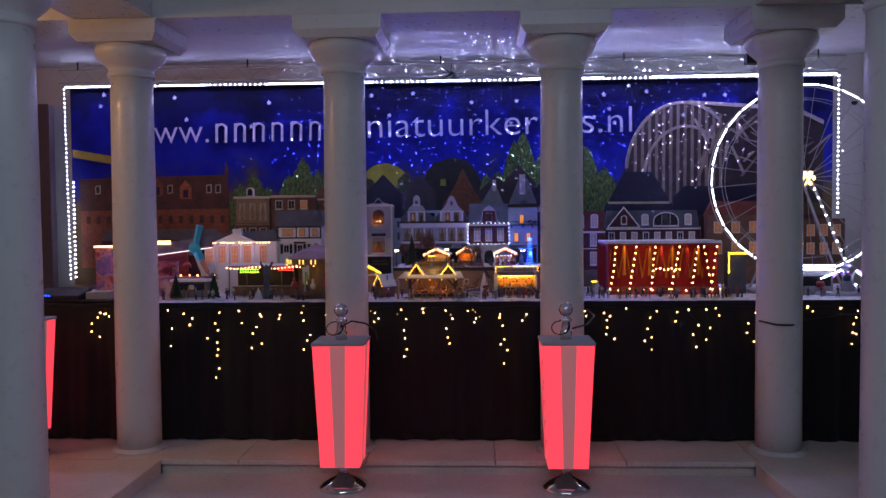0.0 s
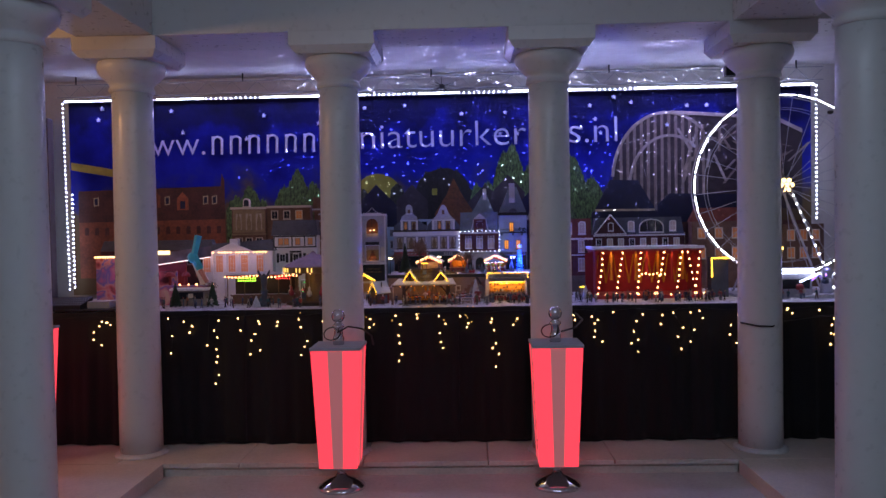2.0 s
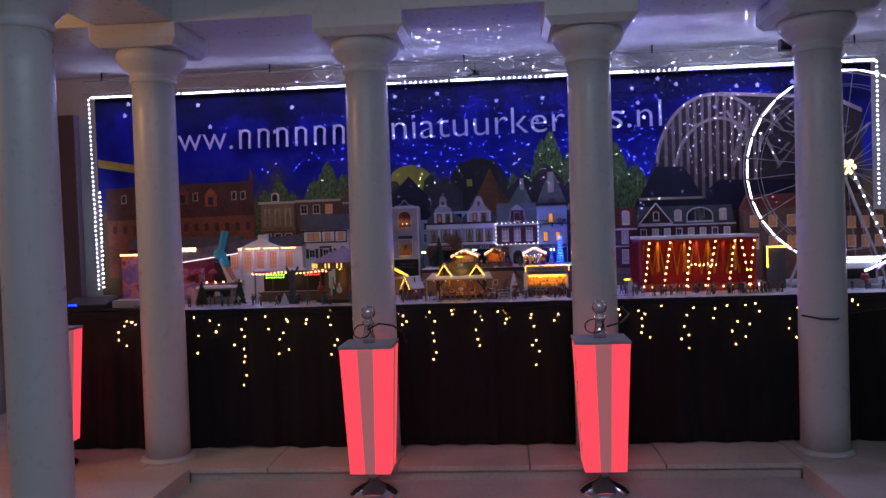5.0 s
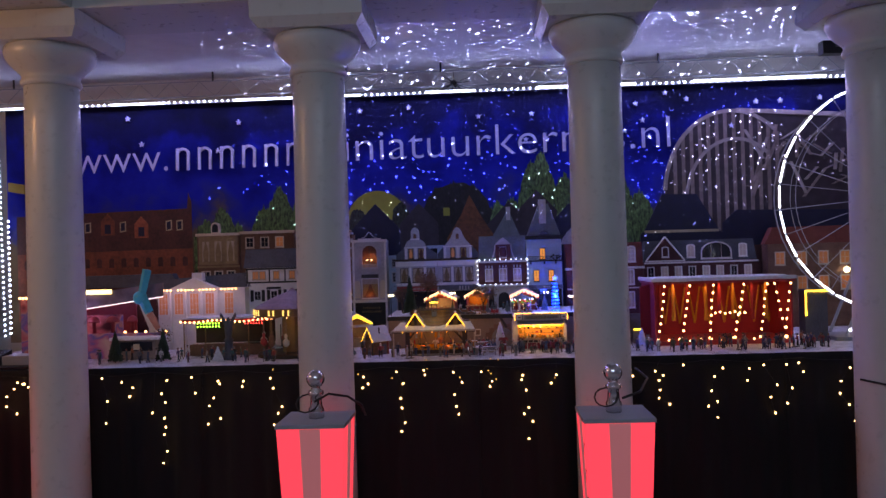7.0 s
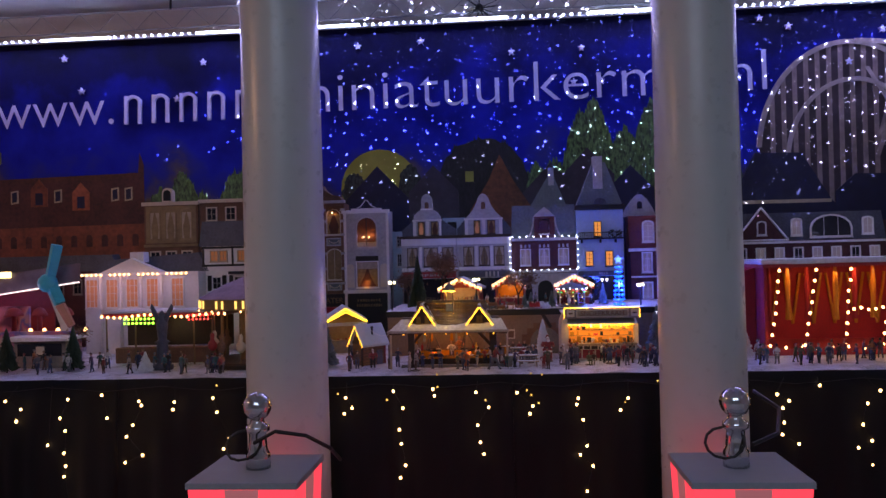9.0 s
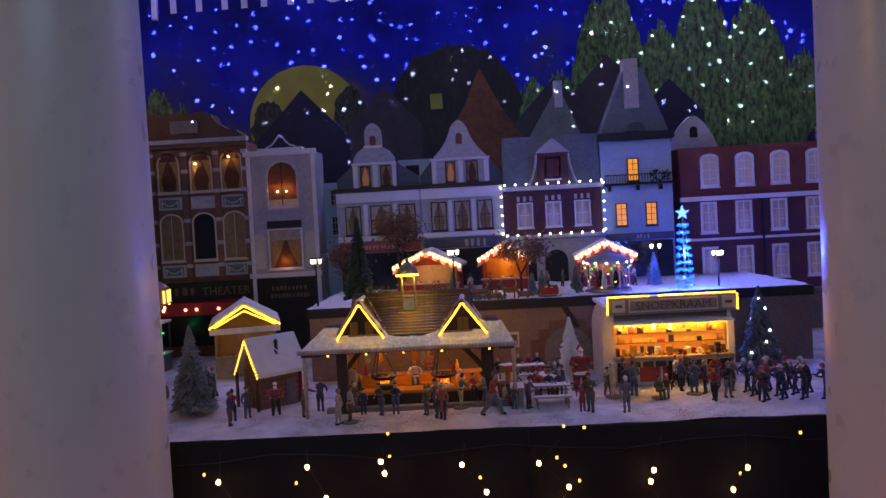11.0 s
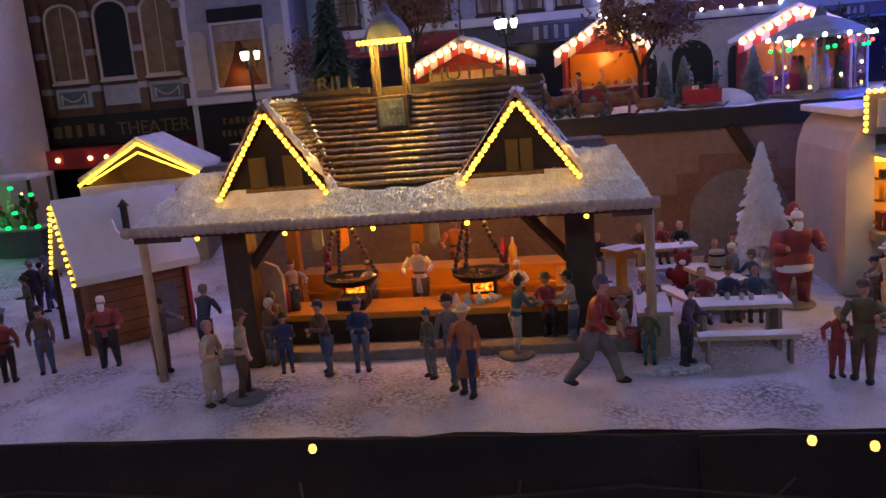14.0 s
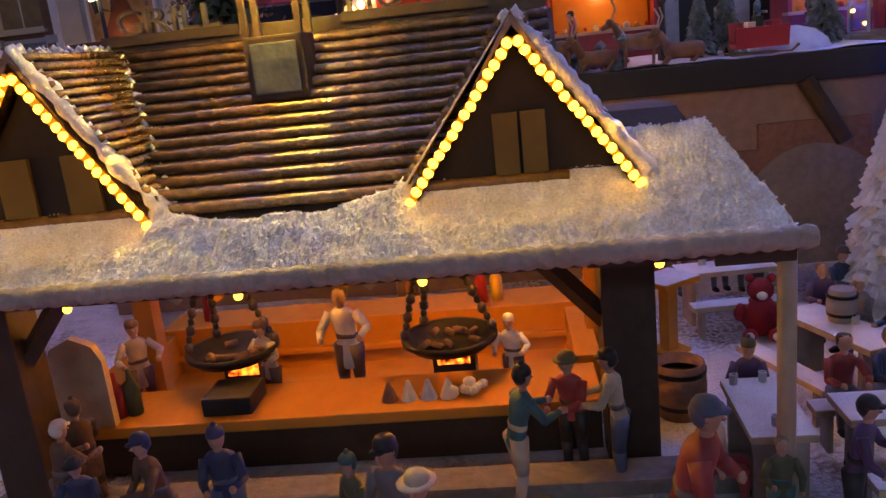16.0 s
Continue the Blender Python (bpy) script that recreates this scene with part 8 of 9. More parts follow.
h = Facade("tall_beige_house", -1.327, -1.072, 5.75, 0.868, 1.522, BROWNB, "brown model house with tall tan window panels", 0.10)
h.bx("cornice", -1.333, -1.066, 1.508, 1.524, 0.014, CREAM)
TAN = mat("tan panel", (0.30, 0.22, 0.12), 0.6, grain=60, vary=0.3, bump=0.1, stain=14)
h.bx("panel_field", -1.318, -1.081, 1.335, 1.505, 0.003, TAN)
for x in (-1.275, -1.200, -1.125):
    h.window(x - 0.028, x + 0.028, 1.350, 1.495, TAN, ROOM, 0.02, (1, 1), 0.006, CURTAIN)
    h.window(x - 0.026, x + 0.026, 1.225, 1.300, CREAM, DARKGLASS, 0, (2, 2), 0.006)
h.bx("belt", -1.327, -1.072, 1.318, 1.330, 0.010, TAN)
h.shape("dormer", arch(-1.245, -1.195, 1.5245, 1.590, 0.025), -0.01, CREAM, -0.04)
h.shape("dormer_glass", arch(-1.238, -1.202, 1.530, 1.580, 0.018), -0.008, DARKGLASS, -0.0098)
h = Facade("brown_house", -1.071, -0.745, 5.76, 0.868, 1.528, BROWNB, "brown brick model house with cream cornice", 0.10)
h.bx("cornice", -1.070, -0.740, 1.514, 1.530, 0.012, CREAM)
for x in (-1.01, -0.92, -0.83):
    h.window(x - 0.026, x + 0.026, 1.43, 1.495, CREAM, WIND if x > -0.9 else DARKGLASS, 0, (2, 2), 0.006)
h = Facade("brick_row_house", -2.30, -1.46, 5.72, 0.868, 1.215, BRICK, "low dark brick model row with faint windows", 0.10)
for i in range(9):
    x = -2.25 + i * 0.088
    h.window(x - 0.022, x + 0.022, 1.11, 1.18, GREYWOOD, WIND if i % 4 == 1 else DARKGLASS, 0, (2, 2), 0.005)
h.shape("roof", [(-2.31, 1.2155), (-1.45, 1.2155), (-1.48, 1.290), (-2.28, 1.290)], -0.02, SLATE, -0.09)

def mural():
    """Airbrushed swirls of pink, beige, blue and dark red."""
    m = mat("airbrushed mural", (0.4, 0.2, 0.2), 0.45, grain=30, vary=0.2, bump=0.03)
    n, l = m.node_tree.nodes, m.node_tree.links
    tc, no, ra = n.new("ShaderNodeTexCoord"), n.new("ShaderNodeTexNoise"), n.new("ShaderNodeValToRGB")
    no.inputs["Scale"].default_value, no.inputs["Detail"].default_value, no.inputs["Distortion"].default_value = 7, 2, 0.8
    e = ra.color_ramp.elements
    e[0].position, e[0].color = 0.32, (0.10, 0.012, 0.02, 1)
    e[1].position, e[1].color = 0.70, (0.55, 0.42, 0.34, 1)
    for at, c in ((0.42, (0.42, 0.10, 0.10)), (0.49, (0.50, 0.26, 0.24)), (0.55, (0.12, 0.12, 0.34)), (0.61, (0.42, 0.13, 0.24))):
        e.new(at).color = (*c, 1)
    l.new(tc.outputs["Object"], no.inputs["Vector"])
    l.new(no.outputs["Fac"], ra.inputs[0])
    l.new(ra.outputs[0], n["Principled BSDF"].inputs["Base Color"])
    return m


MURAL = mural()
LILACB = mat("lilac canopy", (0.15, 0.12, 0.17), 0.5, grain=14, vary=0.7, bump=0.05, stain=9)
pr = thing("painted_booth", (-1.80, 5.16, 0.868), "fairground booth with a red and violet painted front", "booth")
part("front", boxes((-0.27, -0.08, 0.0, 0.012, 0.0, 0.31), bevel=0.002), MURAL, pr, "red and violet painted panel")
part("post", boxes((-0.078, -0.058, -0.01, 0.01, 0.0, 0.31), bevel=0.002), CREAM, pr)
part("front", boxes((-0.05, 0.26, 0.04, 0.05, 0.0, 0.22), bevel=0.002), MURAL, pr)
part("roof", boxes((-0.28, 0.27, 0.0, 0.22, 0.312, 0.325), bevel=0.003), GREYW, pr)
part("back_wall", boxes((-0.27, 0.26, 0.21, 0.22, 0.0, 0.31)), GRAPE, pr)
part("awning", prism(bmesh.new(), [(0.10, 0.262), (0.52, 0.316), (0.52, 0.385), (0.10, 0.335)], -0.05, -0.045), LILACB, pr, "airbrushed sloping canopy")
part("light_line", rod(bmesh.new(), (0.10, -0.054, 0.258), (0.52, -0.054, 0.313), 0.0026), glow("rosy light line", (1.0, 0.78, 0.80), 1.4), pr, "thin pale light line")
part("light_bar", boxes((0.115, 0.250, -0.062, -0.052, 0.334, 0.358), bevel=0.003), HUBY, pr, "bright cream light bar")
for x, y, r in ((0.14, -0.03, 0.030), (0.235, -0.02, 0.036), (0.345, -0.03, 0.028), (0.44, -0.02, 0.033)):
    part("toadstool", lathe(bmesh.new(), [(0.010, 0.13), (0.009, 0.185), (r, 0.186), (r * 0.95, 0.196), (r * 0.7, 0.210), (r * 0.3, 0.218), (0.002, 0.220)], 18, (x, y)), GRAPE, pr, "dark red toadstool cap", True)
part("low_wall", boxes((0.08, 0.52, -0.062, -0.045, 0.0, 0.13), bevel=0.003), MURAL, pr, "pink painted low wall")
beads("bulb", pr, [(-0.27 + 0.017 * i, -0.006, 0.322) for i in range(13)], 0.0068, BULBW)
part("globe_lamp", ball(bmesh.new(), (-0.03, -0.02, 0.17), 0.014, 10, 1.5), LAMPW, pr, smooth=True)
lamp("booth_glow", "POINT", (-1.78, 5.06, 1.12), 0.6, (0.60, 0.36, 0.90), 0.03)
# swing ride arm
TEAL = mat("pale blue lacquer", (0.06, 0.46, 0.56), 0.35, grain=40, vary=0.2, bump=0.03)
sr = thing("swing_ride", (-1.385, 5.10, 0.868), "swing ride with a pale blue leaning arm", "ride")
part("base", lathe(bmesh.new(), [(0.09, 0), (0.09, 0.015), (0.04, 0.03), (0.03, 0.06)], 16, squash=0.7), GREYW, sr)
part("pylon", prism(bmesh.new(), [(0.030, 0.0), (0.080, 0.0), (0.060, 0.16), (0.000, 0.32), (-0.028, 0.30), (0.030, 0.15)], 0.0, 0.022), CREAM, sr, "cream pylon")
part("arm", rod(bmesh.new(), (-0.002, -0.02, 0.30), (0.036, -0.02, 0.455), 0.020, 0.024, 4), TEAL, sr, "pale blue arm")
part("lower_arm", rod(bmesh.new(), (0.008, -0.02, 0.31), (0.042, -0.02, 0.235), 0.026, 0.024, 4), TEAL, sr, "pale blue lower arm")
part("gondola", rod(bmesh.new(), (0.045, -0.022, 0.230), (0.088, -0.022, 0.150), 0.018, 0.014, 6), mat("salmon lacquer", (0.50, 0.22, 0.14), 0.4, grain=40, vary=0.2), sr, "salmon gondola")
part("head", ball(bmesh.new(), (-0.004, -0.020, 0.312), 0.036, 12), TEAL, sr, smooth=True)
lamp("ride_glow", "POINT", (-1.40, 5.06, 1.16), 0.10, (0.10, 0.35, 1.0), 0.02)

# snow-roofed snack stall, lit stall and the roundabout
sn = thing("snack_stall", (-1.395, 5.03, 0.868), "dark snack stall under a flat snowy roof", "stall")
part("body", boxes((-0.10, 0.10, 0.0, 0.10, 0.0, 0.10), bevel=0.002), GREYWOOD, sn)
part("hatch", boxes((-0.085, 0.085, -0.003, -0.0005, 0.045, 0.09)), DARKGLASS, sn)
part("poster", boxes((-0.012, 0.02, -0.006, -0.0035, 0.05, 0.08)), CREAM, sn)
part("roof_snow", boxes((-0.125, 0.125, -0.03, 0.12, 0.101, 0.116), bevel=0.004), SNOW, sn, "snow flock")
beads("bulb", sn, [(-0.11 + 0.055 * i, 0.12, 0.13) for i in range(5)], 0.008, BULBW)
ls = thing("lit_stall", (-0.955, 5.13, 0.868), "long stall with rows of bulbs and coloured lights", "stall")
part("canopy", boxes((-0.20, 0.22, -0.05, 0.12, 0.155, 0.166), bevel=0.003), GRAPE, ls, "dark red canopy")
part("canopy_snow", boxes((-0.20, 0.22, -0.04, 0.12, 0.1665, 0.174), bevel=0.003), SNOW, ls)
for x in (-0.19, -0.09, 0.01, 0.11, 0.21):
    part("pole", rod(bmesh.new(), (x, -0.04, 0), (x, -0.04, 0.155), 0.003), GOLD, ls)
part("counter", boxes((-0.18, 0.20, 0.0, 0.05, 0.0, 0.05), bevel=0.002), BROWNB, ls)
part("lit_back", boxes((-0.18, 0.20, 0.10, 0.105, 0.05, 0.15)), DARKWOOD, ls)
beads("bulb", ls, [(-0.20 + 0.021 * i, -0.054, 0.158 - 0.004 * math.sin(i * 0.6)) for i in range(21)], 0.0050, BULBW)
beads("red_bulb", ls, [(0.10 + 0.013 * (i % 7), -0.058, 0.145 + 0.012 * (i // 7)) for i in range(14)], 0.0032, BULBR, "red lamp")
beads("green_bulb", ls, [(-0.12 + 0.014 * (i % 8), -0.058, 0.135 + 0.014 * (i // 8)) for i in range(16)], 0.0042, glow("lime lamp", (0.45, 1.0, 0.06), 3), "lime green lamp")
ls.matrix_world = ls.matrix_world @ Matrix.Diagonal((1.12, 1.0, 1.15, 1.0))
lamp("stall_lamp", "POINT", (-0.95, 5.15, 1.01), 0.06, WARM, 0.03)
ca = thing("carousel", (-0.600, 5.085, 0.868), "golden roundabout under a snowy lilac canopy with lit yellow panels", "carousel")
part("platform", lathe(bmesh.new(), [(0.165, 0), (0.165, 0.014), (0.155, 0.018)], 32), DARKWOOD, ca)
part("canopy", lathe(bmesh.new(), [(0.172, 0.195), (0.176, 0.215), (0.165, 0.222), (0.10, 0.255), (0.02, 0.285), (0.004, 0.30)], 24), mat("dull lilac canvas", (0.26, 0.17, 0.21), 0.6, grain=60, vary=0.35, bump=0.2, stain=14), ca)
part("rounding_board", lathe(bmesh.new(), [(0.170, 0.180), (0.178, 0.182), (0.178, 0.214), (0.170, 0.214)], 24), GOLD, ca)
part("centre_drum", lathe(bmesh.new(), [(0.05, 0.018), (0.05, 0.195)], 16), GOLD, ca)
for i in range(12):
    a = i * math.pi / 6
    part("pole", rod(bmesh.new(), (0.14 * math.cos(a), 0.14 * math.sin(a), 0.018), (0.14 * math.cos(a), 0.14 * math.sin(a), 0.195), 0.003), GOLD, ca)
    part("horse", lathe(bmesh.new(), [(0.006, 0.05), (0.016, 0.06), (0.016, 0.075), (0.006, 0.085), (0.008, 0.10), (0.002, 0.11)], 8, (0.14 * math.cos(a), 0.14 * math.sin(a)), squash=0.6), [CREAM, GRAPE, BROWNB][i % 3], ca, smooth=True)
panel = None
for i in range(48):
    if i % 4 == 3 or i % 7 == 2:
        continue
    m = Matrix.Rotation(i * math.pi / 24, 4, "Z")
    if panel is None:
        panel = part("lit_panel", boxes((-0.0035, 0.0035, -0.1815, -0.1785, 0.186, 0.210), bevel=0.0008), CARY, ca, "lit yellow panel")
        panel.matrix_basis = m
    else:
        again(panel, ca, m)
beads("bulb", ca, [(0.180 * math.cos(i * 0.6), 0.180 * math.sin(i * 0.6), 0.178) for i in range(11)], 0.0030, BULBW)
ca.matrix_world = ca.matrix_world @ Matrix.Diagonal((1.08, 1.08, 1.14, 1.0))
lamp("carousel_lamp", "POINT", (-0.600, 4.96, 1.03), 0.07, (1.0, 0.55, 0.15), 0.03)
st = part("statue", lathe(bmesh.new(), [(0.030, 0.0), (0.030, 0.012), (0.018, 0.016), (0.016, 0.070), (0.022, 0.074), (0.012, 0.080), (0.015, 0.105), (0.017, 0.125), (0.008, 0.138), (0.009, 0.150), (0.002, 0.158)], 14), SLATE, None, "", True)
for q in (-1, 1):
    wing = prism(bmesh.new(), [(0.006 * q, 0.105), (0.034 * q, 0.165), (0.030 * q, 0.175), (0.004 * q, 0.135)], -0.004, 0.004)
    tmp_me = bpy.data.meshes.new("wing")
    wing.to_mesh(tmp_me)
    wing.free()
    join = bmesh.new()
    join.from_mesh(st.data)
    join.from_mesh(tmp_me)
    join.to_mesh(st.data)
    join.free()
st.matrix_world = pose(-0.892, 4.955, 0.868) @ Matrix.Diagonal((1.2, 1.2, 1.32, 1.0))
tagged(st, "dark stone statue with raised arms on a pedestal", "statue")
fir((-1.45, 4.92, 0.868), 0.16, 0.07, FIR, "dark green model fir on the snow", 12)
fir((-1.225, 4.96, 0.868), 0.16, 0.07, FIR, "dark green model fir on the snow", 12)
fir((-0.93, 4.90, 0.868), 0.07, 0.05, SNOW, "small white flocked fir", 8)
leafy((-1.30, 5.12, 0.868), 0.15, 0.10, "bare russet model tree", 240)

# long dark counter with a green-lit display
gb = thing("green_lit_counter", (-0.655, 5.488, 0.868), "dark fair counter crowded with prizes under green lights", "stall")
part("front_board", boxes((-0.105, 0.085, -0.026, -0.022, 0.0, 0.044), bevel=0.0008), SLATEG, gb, "dark grey-green front board")
part("counter_top", boxes((-0.110, 0.090, -0.034, 0.030, 0.0445, 0.049), bevel=0.0012), GREYW, gb)
part("body", boxes((-0.105, 0.085, -0.0218, 0.026, 0.0, 0.044)), SLATE, gb)
part("lettering", boxes(*[(-0.035 + 0.012 * k, -0.027 + 0.012 * k, -0.0272, -0.0262, 0.016, 0.027 + 0.004 * (k % 2)) for k in range(4)]), PALEL, gb)
part("awning", boxes((-0.110, 0.090, -0.040, 0.030, 0.128, 0.134), bevel=0.0015), SNOW, gb, "snowy flat awning")
for x in (-0.105, 0.085):
    for y in (-0.030, 0.022):
        part("post", boxes((x - 0.002, x + 0.002, y - 0.002, y + 0.002, 0.0492, 0.128)), DARKWOOD, gb)
for i in range(30):
    x, y, r = rng.uniform(-0.10, 0.08), rng.uniform(-0.022, 0.020), rng.uniform(0.005, 0.009)
    z = 0.050 + r + (0.030 if y > 0.0 else 0.0) * rng.random()
    bm = bmesh.new()
    ball(bm, (x, y, z), r, 7, 1.2)
    ball(bm, (x, y - r * 0.3, z + r * 1.6), r * 0.7, 7)
    part("prize", bm, rng.choice([GRAPE, BROWNB, FIR, CREAM, SLATE, TWIG, REDCLOTH]), gb, smooth=True)
beads("green_bulb", gb, [(-0.095 + 0.026 * i, -0.030, 0.0515) for i in range(8)] + [(-0.080 + 0.034 * i, -0.036, 0.116 - 0.012 * (i % 2)) for i in range(6)] + [(-0.03, -0.028, 0.080), (0.05, -0.028, 0.075)], 0.0046, BULBG, "green lamp", 0.6)
beads("bulb", gb, [(rng.uniform(-0.1, 0.08), -0.030, rng.uniform(0.06, 0.11)) for i in range(7)], 0.0018, BULBW)
beads("red_bulb", gb, [(rng.uniform(-0.1, 0.08), -0.030, rng.uniform(0.06, 0.11)) for i in range(5)], 0.0020, BULBR)
lamp("counter_glow", "POINT", (-0.655, 5.450, 0.935), 0.035, (0.05, 1.0, 0.30), 0.015)

# mixing desk on the cloth-covered end of the table
dk = thing("sound_desk", (-2.08, 4.86, 0.868), "black sound desk with blue indicator lights", "sound desk")
part("cover", boxes((-0.30, 0.30, -0.09, 0.12, 0.0, 0.010), bevel=0.002), CLOTH, dk, "black cloth cover")
part("case", side_prism(bmesh.new(), [(-0.07, 0.0105), (0.10, 0.0105), (0.10, 0.075), (-0.07, 0.035)], -0.20, 0.08), BLACK, dk)
bm = bmesh.new()
for i in range(18):
    for j in range(4):
        x, y = -0.185 + i * 0.015, -0.05 + j * 0.035
        rod(bm, (x, y, 0.040 + 0.235 * (y + 0.05)), (x, y, 0.046 + 0.235 * (y + 0.05)), 0.003, seg=6)
part("knobs", bm, GREYTOP, dk)
beads("indicator", dk, [(-0.20 + 0.02 * i, -0.075, 0.038) for i in range(6)], 0.006, LEDB, "blue indicator light")
part("amplifier", boxes((0.10, 0.24, -0.02, 0.10, 0.0105, 0.055), bevel=0.004), GREYTOP, dk)


# ---- glowing crowd posts on the floor before the columns ----
def light_post(at, label, group, rz=0.0):
    t = thing("light_post", at, label, "light post", group, rz=rz)
    part("foot", lathe(bmesh.new(), [(0.128, 0.0), (0.130, 0.006), (0.124, 0.016), (0.095, 0.034), (0.055, 0.052), (0.030, 0.064), (0.026, 0.075)], 40), CHROME, t, "domed chrome foot", True)
    part("stem", rod(bmesh.new(), (0, 0, 0.070), (0, 0, 0.135), 0.021, seg=20), CHROME, t, smooth=True)
    part("collar", lathe(bmesh.new(), [(0.026, 0.098), (0.028, 0.103), (0.026, 0.108)], 20), BLACK, t)
    z0, z1, w0, w1 = 0.130, 0.752, 0.100, 0.128
    for k in range(4):
        m = pose(0, 0, 0, 0, 0, 90 * k)
        bm = bmesh.new()
        d = 0.002
        v = [bm.verts.new(p) for p in ((-w0, -w0, z0), (w0, -w0, z0), (w1, -w1, z1), (-w1, -w1, z1), (-w0 + d, -w0 + 0.004, z0), (w0 - d, -w0 + 0.004, z0), (w1 - d, -w1 + 0.004, z1), (-w1 + d, -w1 + 0.004, z1))]
        for q in ((0, 1, 2, 3), (4, 7, 6, 5), (0, 4, 5, 1), (1, 5, 6, 2), (2, 6, 7, 3), (3, 7, 4, 0)):
            bm.faces.new([v[i] for i in q])
        p = part("panel", bm, BOXLIT, t, "red glowing panel")
        p.matrix_basis = m
        bm = bmesh.new()
        a, b = 0.026, 0.040
        v = [bm.verts.new(q) for q in ((-a, -w0 - 0.0015, z0 + 0.001), (a, -w0 - 0.0015, z0 + 0.001), (b, -w1 - 0.0015, z1 - 0.001), (-b, -w1 - 0.0015, z1 - 0.001), (-a, -w0 - 0.0004, z0 + 0.001), (a, -w0 - 0.0004, z0 + 0.001), (b, -w1 - 0.0004, z1 - 0.001), (-b, -w1 - 0.0004, z1 - 0.001))]
        for q in ((0, 1, 2, 3), (4, 7, 6, 5), (0, 4, 5, 1), (1, 5, 6, 2), (2, 6, 7, 3), (3, 7, 4, 0)):
            bm.faces.new([v[i] for i in q])
        part("centre_strip", bm, BOXDIM, p, "dim grey strip")
        if k == 3:
            bm = bmesh.new()
            for i in range(5):
                z = z1 - 0.09 - i * 0.10
                f = (z - z0) / (z1 - z0)
                y = -(w0 + (w1 - w0) * f) - 0.0022
                box(bm, 0.060, 0.088, y - 0.0006, y + 0.0004, z, z + 0.006)
                box(bm, 0.060, 0.066, y - 0.0006, y + 0.0004, z - 0.045, z)
            part("lettering", bm, BLACK, p)
    part("base_plate", boxes((-w0, w0, -w0, w0, z0 - 0.008, z0 - 0.0005), bevel=0.002), GREYTOP, t)
    part("lid", boxes((-w1 - 0.005, w1 + 0.005, -w1 - 0.005, w1 + 0.005, z1 + 0.0005, z1 + 0.016), bevel=0.003), GREYTOP, t, "flat grey lid")
    f = z1 + 0.0165
    part("finial", lathe(bmesh.new(), [(0.030, f), (0.030, f + 0.035), (0.024, f + 0.045), (0.021, f + 0.085), (0.030, f + 0.092), (0.030, f + 0.104), (0.018, f + 0.112), (0.016, f + 0.120), (0.026, f + 0.126), (0.034, f + 0.140), (0.036, f + 0.154), (0.030, f + 0.172), (0.016, f + 0.184), (0.001, f + 0.188)], 28), CHROME, t, "chrome ball finial", True)
    bm = bmesh.new()
    rope(bm, [(-0.03 - 0.045 * math.sin(k * 0.5), -0.02 + 0.02 * math.cos(k * 0.5), f + 0.060 + 0.032 * math.cos(k * 0.52)) for k in range(13)], 0.0035, 6)
    part("cable_loop", bm, BLACK, t)
    return t


FZ = -0.036
GR = "glowing crowd posts"
light_post((-0.292, 4.16, FZ), "tapered crowd post glowing red with chrome foot and ball", GR)
light_post((0.860, 4.16, FZ), "tapered crowd post glowing red with chrome foot and ball", GR)
light_post((-2.14, 4.42, 0.044), "tapered crowd post glowing red with chrome foot and ball", GR)
# cable strung from post to column
for pts in (((-0.292, 4.13, 0.80), (-0.23, 4.10, 0.835), (-0.16, 4.12, 0.82), (-0.12, 4.20, 0.77), (-0.13, 4.36, 0.70)), ((0.89, 4.13, 0.79), (0.97, 4.20, 0.80), (1.04, 4.40, 0.82), (1.02, 4.55, 0.84)), ((1.955, 4.52, 0.775), (2.02, 4.43, 0.765), (2.10, 4.43, 0.762), (2.20, 4.54, 0.775), (2.45, 4.64, 0.79), (2.75, 4.67, 0.80))):
    cb = part("power_cable", rope(bmesh.new(), [Vector(p) for p in pts], 0.005, 6), BLACK, None)
    tagged(cb, "thin black cable slung between posts and columns", "cable")

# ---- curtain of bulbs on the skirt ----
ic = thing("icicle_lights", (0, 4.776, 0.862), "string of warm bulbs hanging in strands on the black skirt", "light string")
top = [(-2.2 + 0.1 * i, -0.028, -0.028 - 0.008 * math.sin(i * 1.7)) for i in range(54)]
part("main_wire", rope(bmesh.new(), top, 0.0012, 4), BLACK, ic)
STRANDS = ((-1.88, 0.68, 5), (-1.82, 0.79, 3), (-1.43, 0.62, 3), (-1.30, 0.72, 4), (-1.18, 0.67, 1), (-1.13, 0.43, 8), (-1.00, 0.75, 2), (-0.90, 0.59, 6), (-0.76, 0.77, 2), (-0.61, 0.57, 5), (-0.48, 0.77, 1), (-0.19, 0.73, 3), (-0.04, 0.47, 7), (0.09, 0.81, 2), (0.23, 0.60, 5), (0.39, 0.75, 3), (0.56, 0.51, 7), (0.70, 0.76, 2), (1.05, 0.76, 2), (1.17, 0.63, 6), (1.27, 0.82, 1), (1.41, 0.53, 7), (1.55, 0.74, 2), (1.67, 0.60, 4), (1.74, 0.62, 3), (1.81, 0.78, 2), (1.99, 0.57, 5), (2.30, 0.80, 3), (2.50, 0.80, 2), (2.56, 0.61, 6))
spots = []
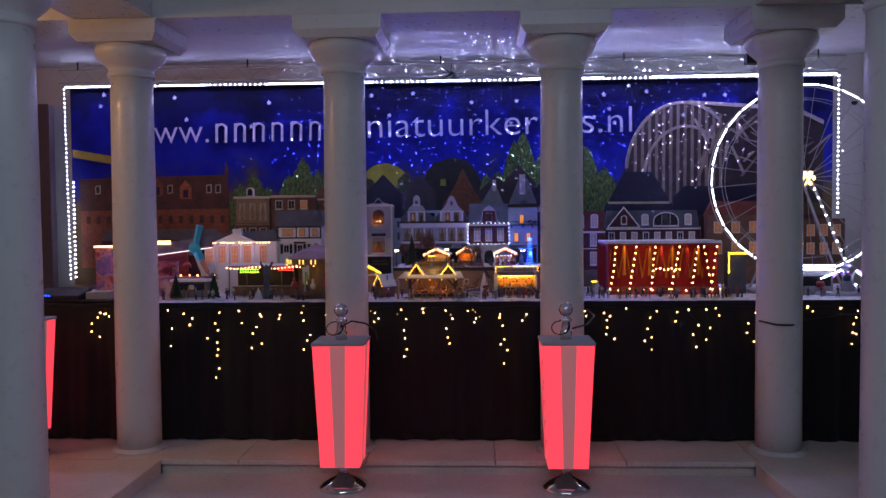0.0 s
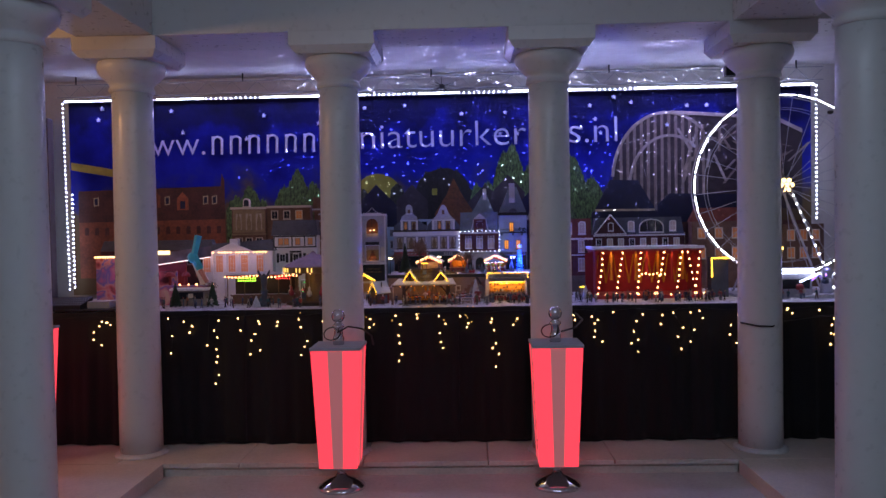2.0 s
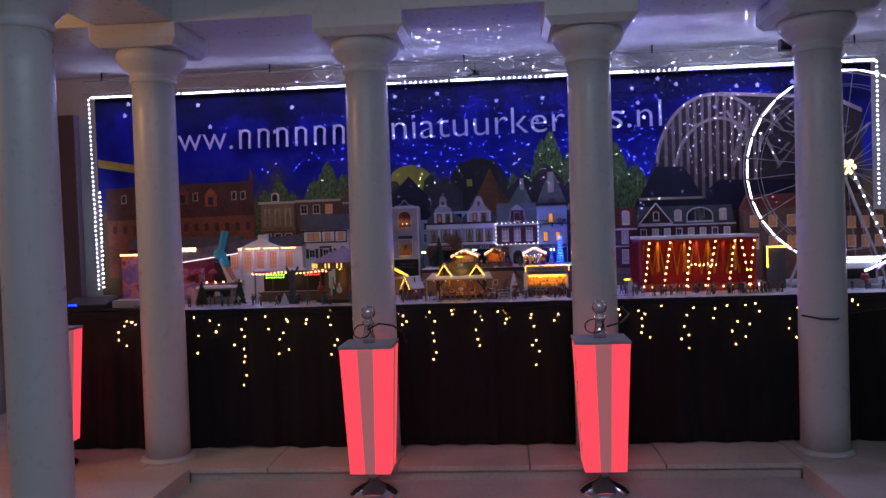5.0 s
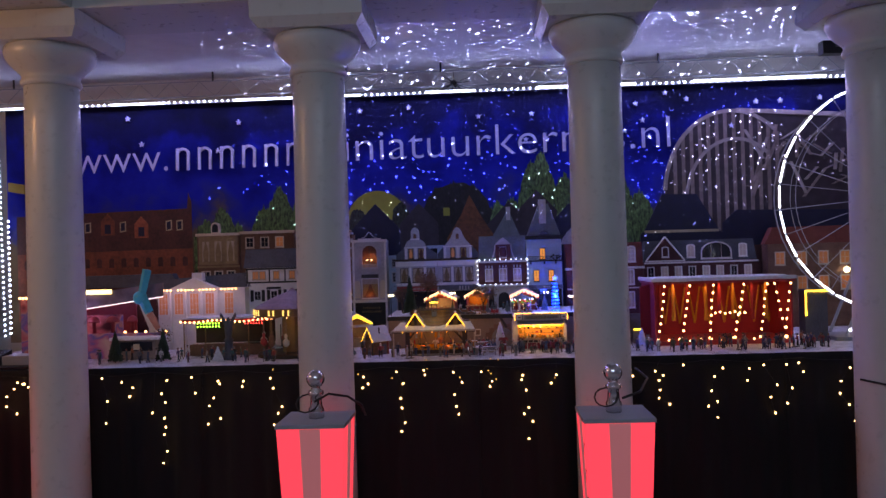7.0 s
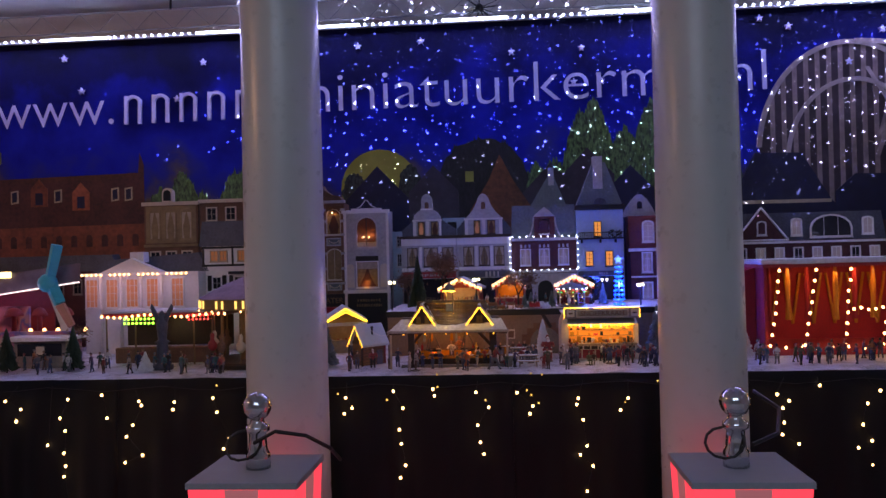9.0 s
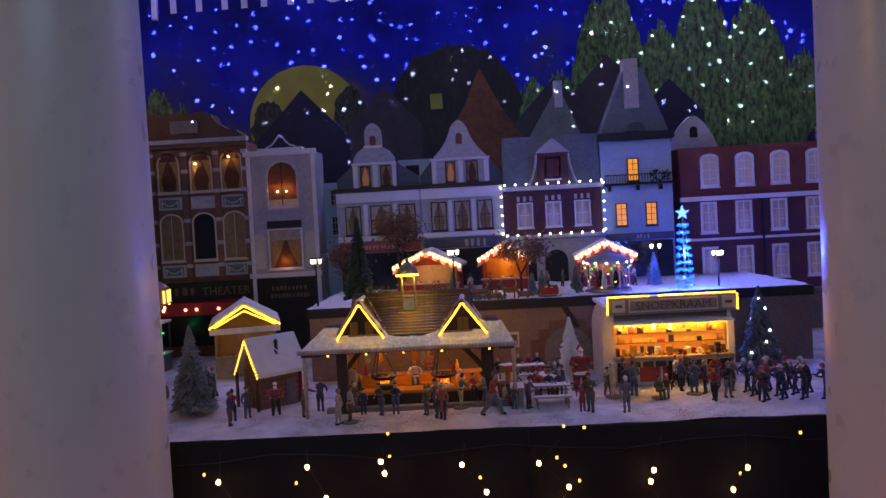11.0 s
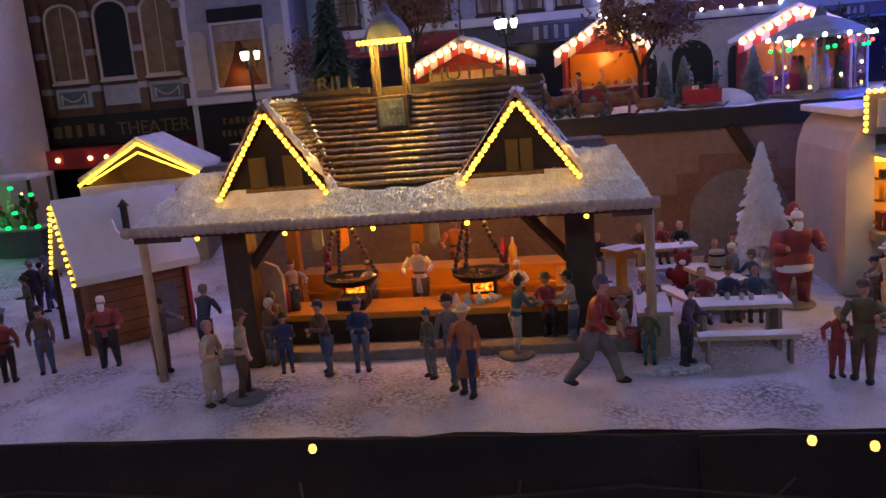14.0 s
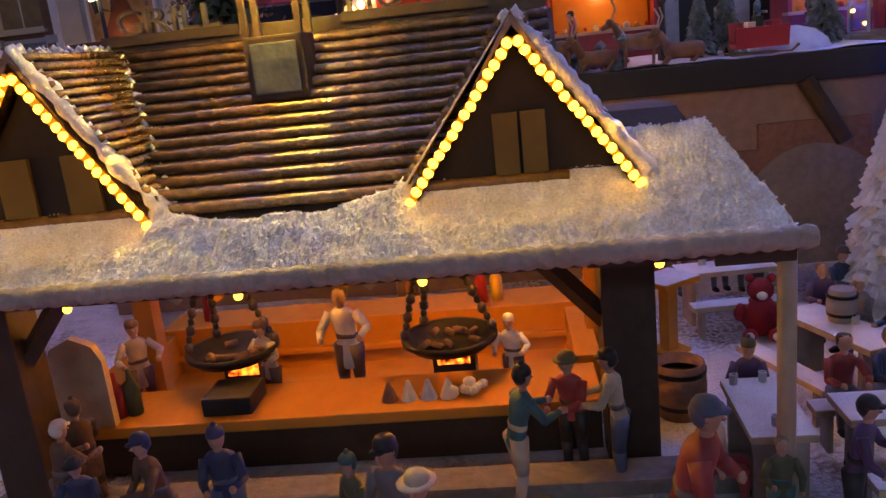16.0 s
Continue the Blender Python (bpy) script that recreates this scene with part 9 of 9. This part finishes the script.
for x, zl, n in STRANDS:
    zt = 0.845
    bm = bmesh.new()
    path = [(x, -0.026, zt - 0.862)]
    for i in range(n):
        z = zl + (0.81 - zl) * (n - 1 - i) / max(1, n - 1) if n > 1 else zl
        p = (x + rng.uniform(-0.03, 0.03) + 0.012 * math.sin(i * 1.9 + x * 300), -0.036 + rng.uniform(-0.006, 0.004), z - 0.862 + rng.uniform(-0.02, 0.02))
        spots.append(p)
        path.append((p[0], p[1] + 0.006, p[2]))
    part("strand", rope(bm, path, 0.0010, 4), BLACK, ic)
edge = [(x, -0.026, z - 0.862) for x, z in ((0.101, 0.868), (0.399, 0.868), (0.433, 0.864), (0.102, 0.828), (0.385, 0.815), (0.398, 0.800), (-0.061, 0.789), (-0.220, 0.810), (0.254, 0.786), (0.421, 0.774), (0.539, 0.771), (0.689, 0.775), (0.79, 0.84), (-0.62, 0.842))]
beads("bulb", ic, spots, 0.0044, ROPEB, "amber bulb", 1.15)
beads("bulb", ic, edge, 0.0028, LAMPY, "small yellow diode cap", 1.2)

# ---- star projectors under the beam: a flat black case with pierced front and lid round a small lamp ----
PY, PZ = 4.90, 2.30
REACH, RISE = 1.16, 0.26  # from the lamp to the cloth and up to the ceiling
CASE = 0.05
LID = CASE * RISE / REACH


def pierced(bm, n, m, size, place, chance, hole, prng):
    """A sheet of n by m square fields, each whole or with one eight-sided hole."""
    for i in range(n):
        for j in range(m):
            u, v = (i - n / 2 + 0.5) * size, (j + 0.5) * size
            if prng.random() > chance(u, v):
                bm.faces.new([bm.verts.new(place(u + a * size / 2, v + b * size / 2)) for a, b in ((-1, -1), (1, -1), (1, 1), (-1, 1))])
                continue
            r = hole * prng.choice((0.8, 1.0, 1.0, 1.25))
            cu, cv = u + prng.uniform(-1, 1) * (size / 2 - r * 1.1), v + prng.uniform(-1, 1) * (size / 2 - r * 1.1)
            rim = [bm.verts.new(place(cu + r * math.cos(k * math.pi / 4), cv + r * math.sin(k * math.pi / 4))) for k in range(8)]
            out = [bm.verts.new(place(u + a * size / 2, v + b * size / 2)) for a, b in ((1, 0), (1, 1), (0, 1), (-1, 1), (-1, 0), (-1, -1), (0, -1), (1, -1))]
            for k in range(8):
                bm.faces.new((out[k], out[(k + 1) % 8], rim[(k + 1) % 8], rim[k]))


def star_projector(px, power, turn, seed):
    prng = random.Random(seed)
    pj = thing("star_projector", (px, PY, PZ), "small black star projector with pierced plates", "projector")
    q = CASE / REACH  # world to case
    size = 0.069 * q
    n, m = 50, 20
    low = LID - m * size
    bm = bmesh.new()
    pierced(bm, n, m, size, lambda u, v: (u, CASE, low + v), lambda u, v: math.exp(-((u / q - turn) / 0.72) ** 2) * (0.93 if v > 9 * size else 0.75 if v > 6 * size else 0.16), 0.0056 * q, prng)
    part("front_plate", bm, BLACK, pj)
    half = n * size / 2
    rows = int((CASE + 0.004) / size)
    bm = bmesh.new()
    pierced(bm, n, rows, size, lambda u, v: (u, CASE - rows * size + v, LID), lambda u, v: 0.74 * math.exp(-((u / q - turn) / 0.85) ** 4), 0.0062 * q, prng)
    part("lid_plate", bm, BLACK, pj)
    back = CASE - rows * size
    part("case", boxes((-half - 0.002, -half, back, CASE, low, LID), (half, half + 0.002, back, CASE, low, LID), (-half - 0.002, half + 0.002, back - 0.002, back, low, LID), (-half - 0.002, half + 0.002, back - 0.002, CASE, low - 0.002, low)), BLACK, pj)
    part("bracket", boxes((-0.02, 0.02, -0.13, back - 0.002, -0.02, 0.0), (-0.02, 0.02, -0.13, -0.11, 0.0, 0.142)), BLACK, pj)
    lamp("projector_lamp", "POINT", (px, PY, PZ), power, (0.50, 0.53, 1.0), 0.00010)


star_projector(-0.335, 1500, 0.0, 21)
# two more added out of sight behind columns, to spread the star dots
star_projector(0.93, 1300, 0.05, 5)
star_projector(2.085, 900, -0.15, 9)

# thin white cord looped over the small hut
cd = part("cord", rope(bmesh.new(), [(-0.070, 4.880, 0.985), (-0.085, 4.905, 0.978), (-0.105, 4.935, 0.976), (-0.130, 4.955, 0.982), (-0.145, 4.975, 0.990)], 0.0010, 5), WHITE, None)
tagged(cd, "thin white cord slack between hut and small hut", "cord")
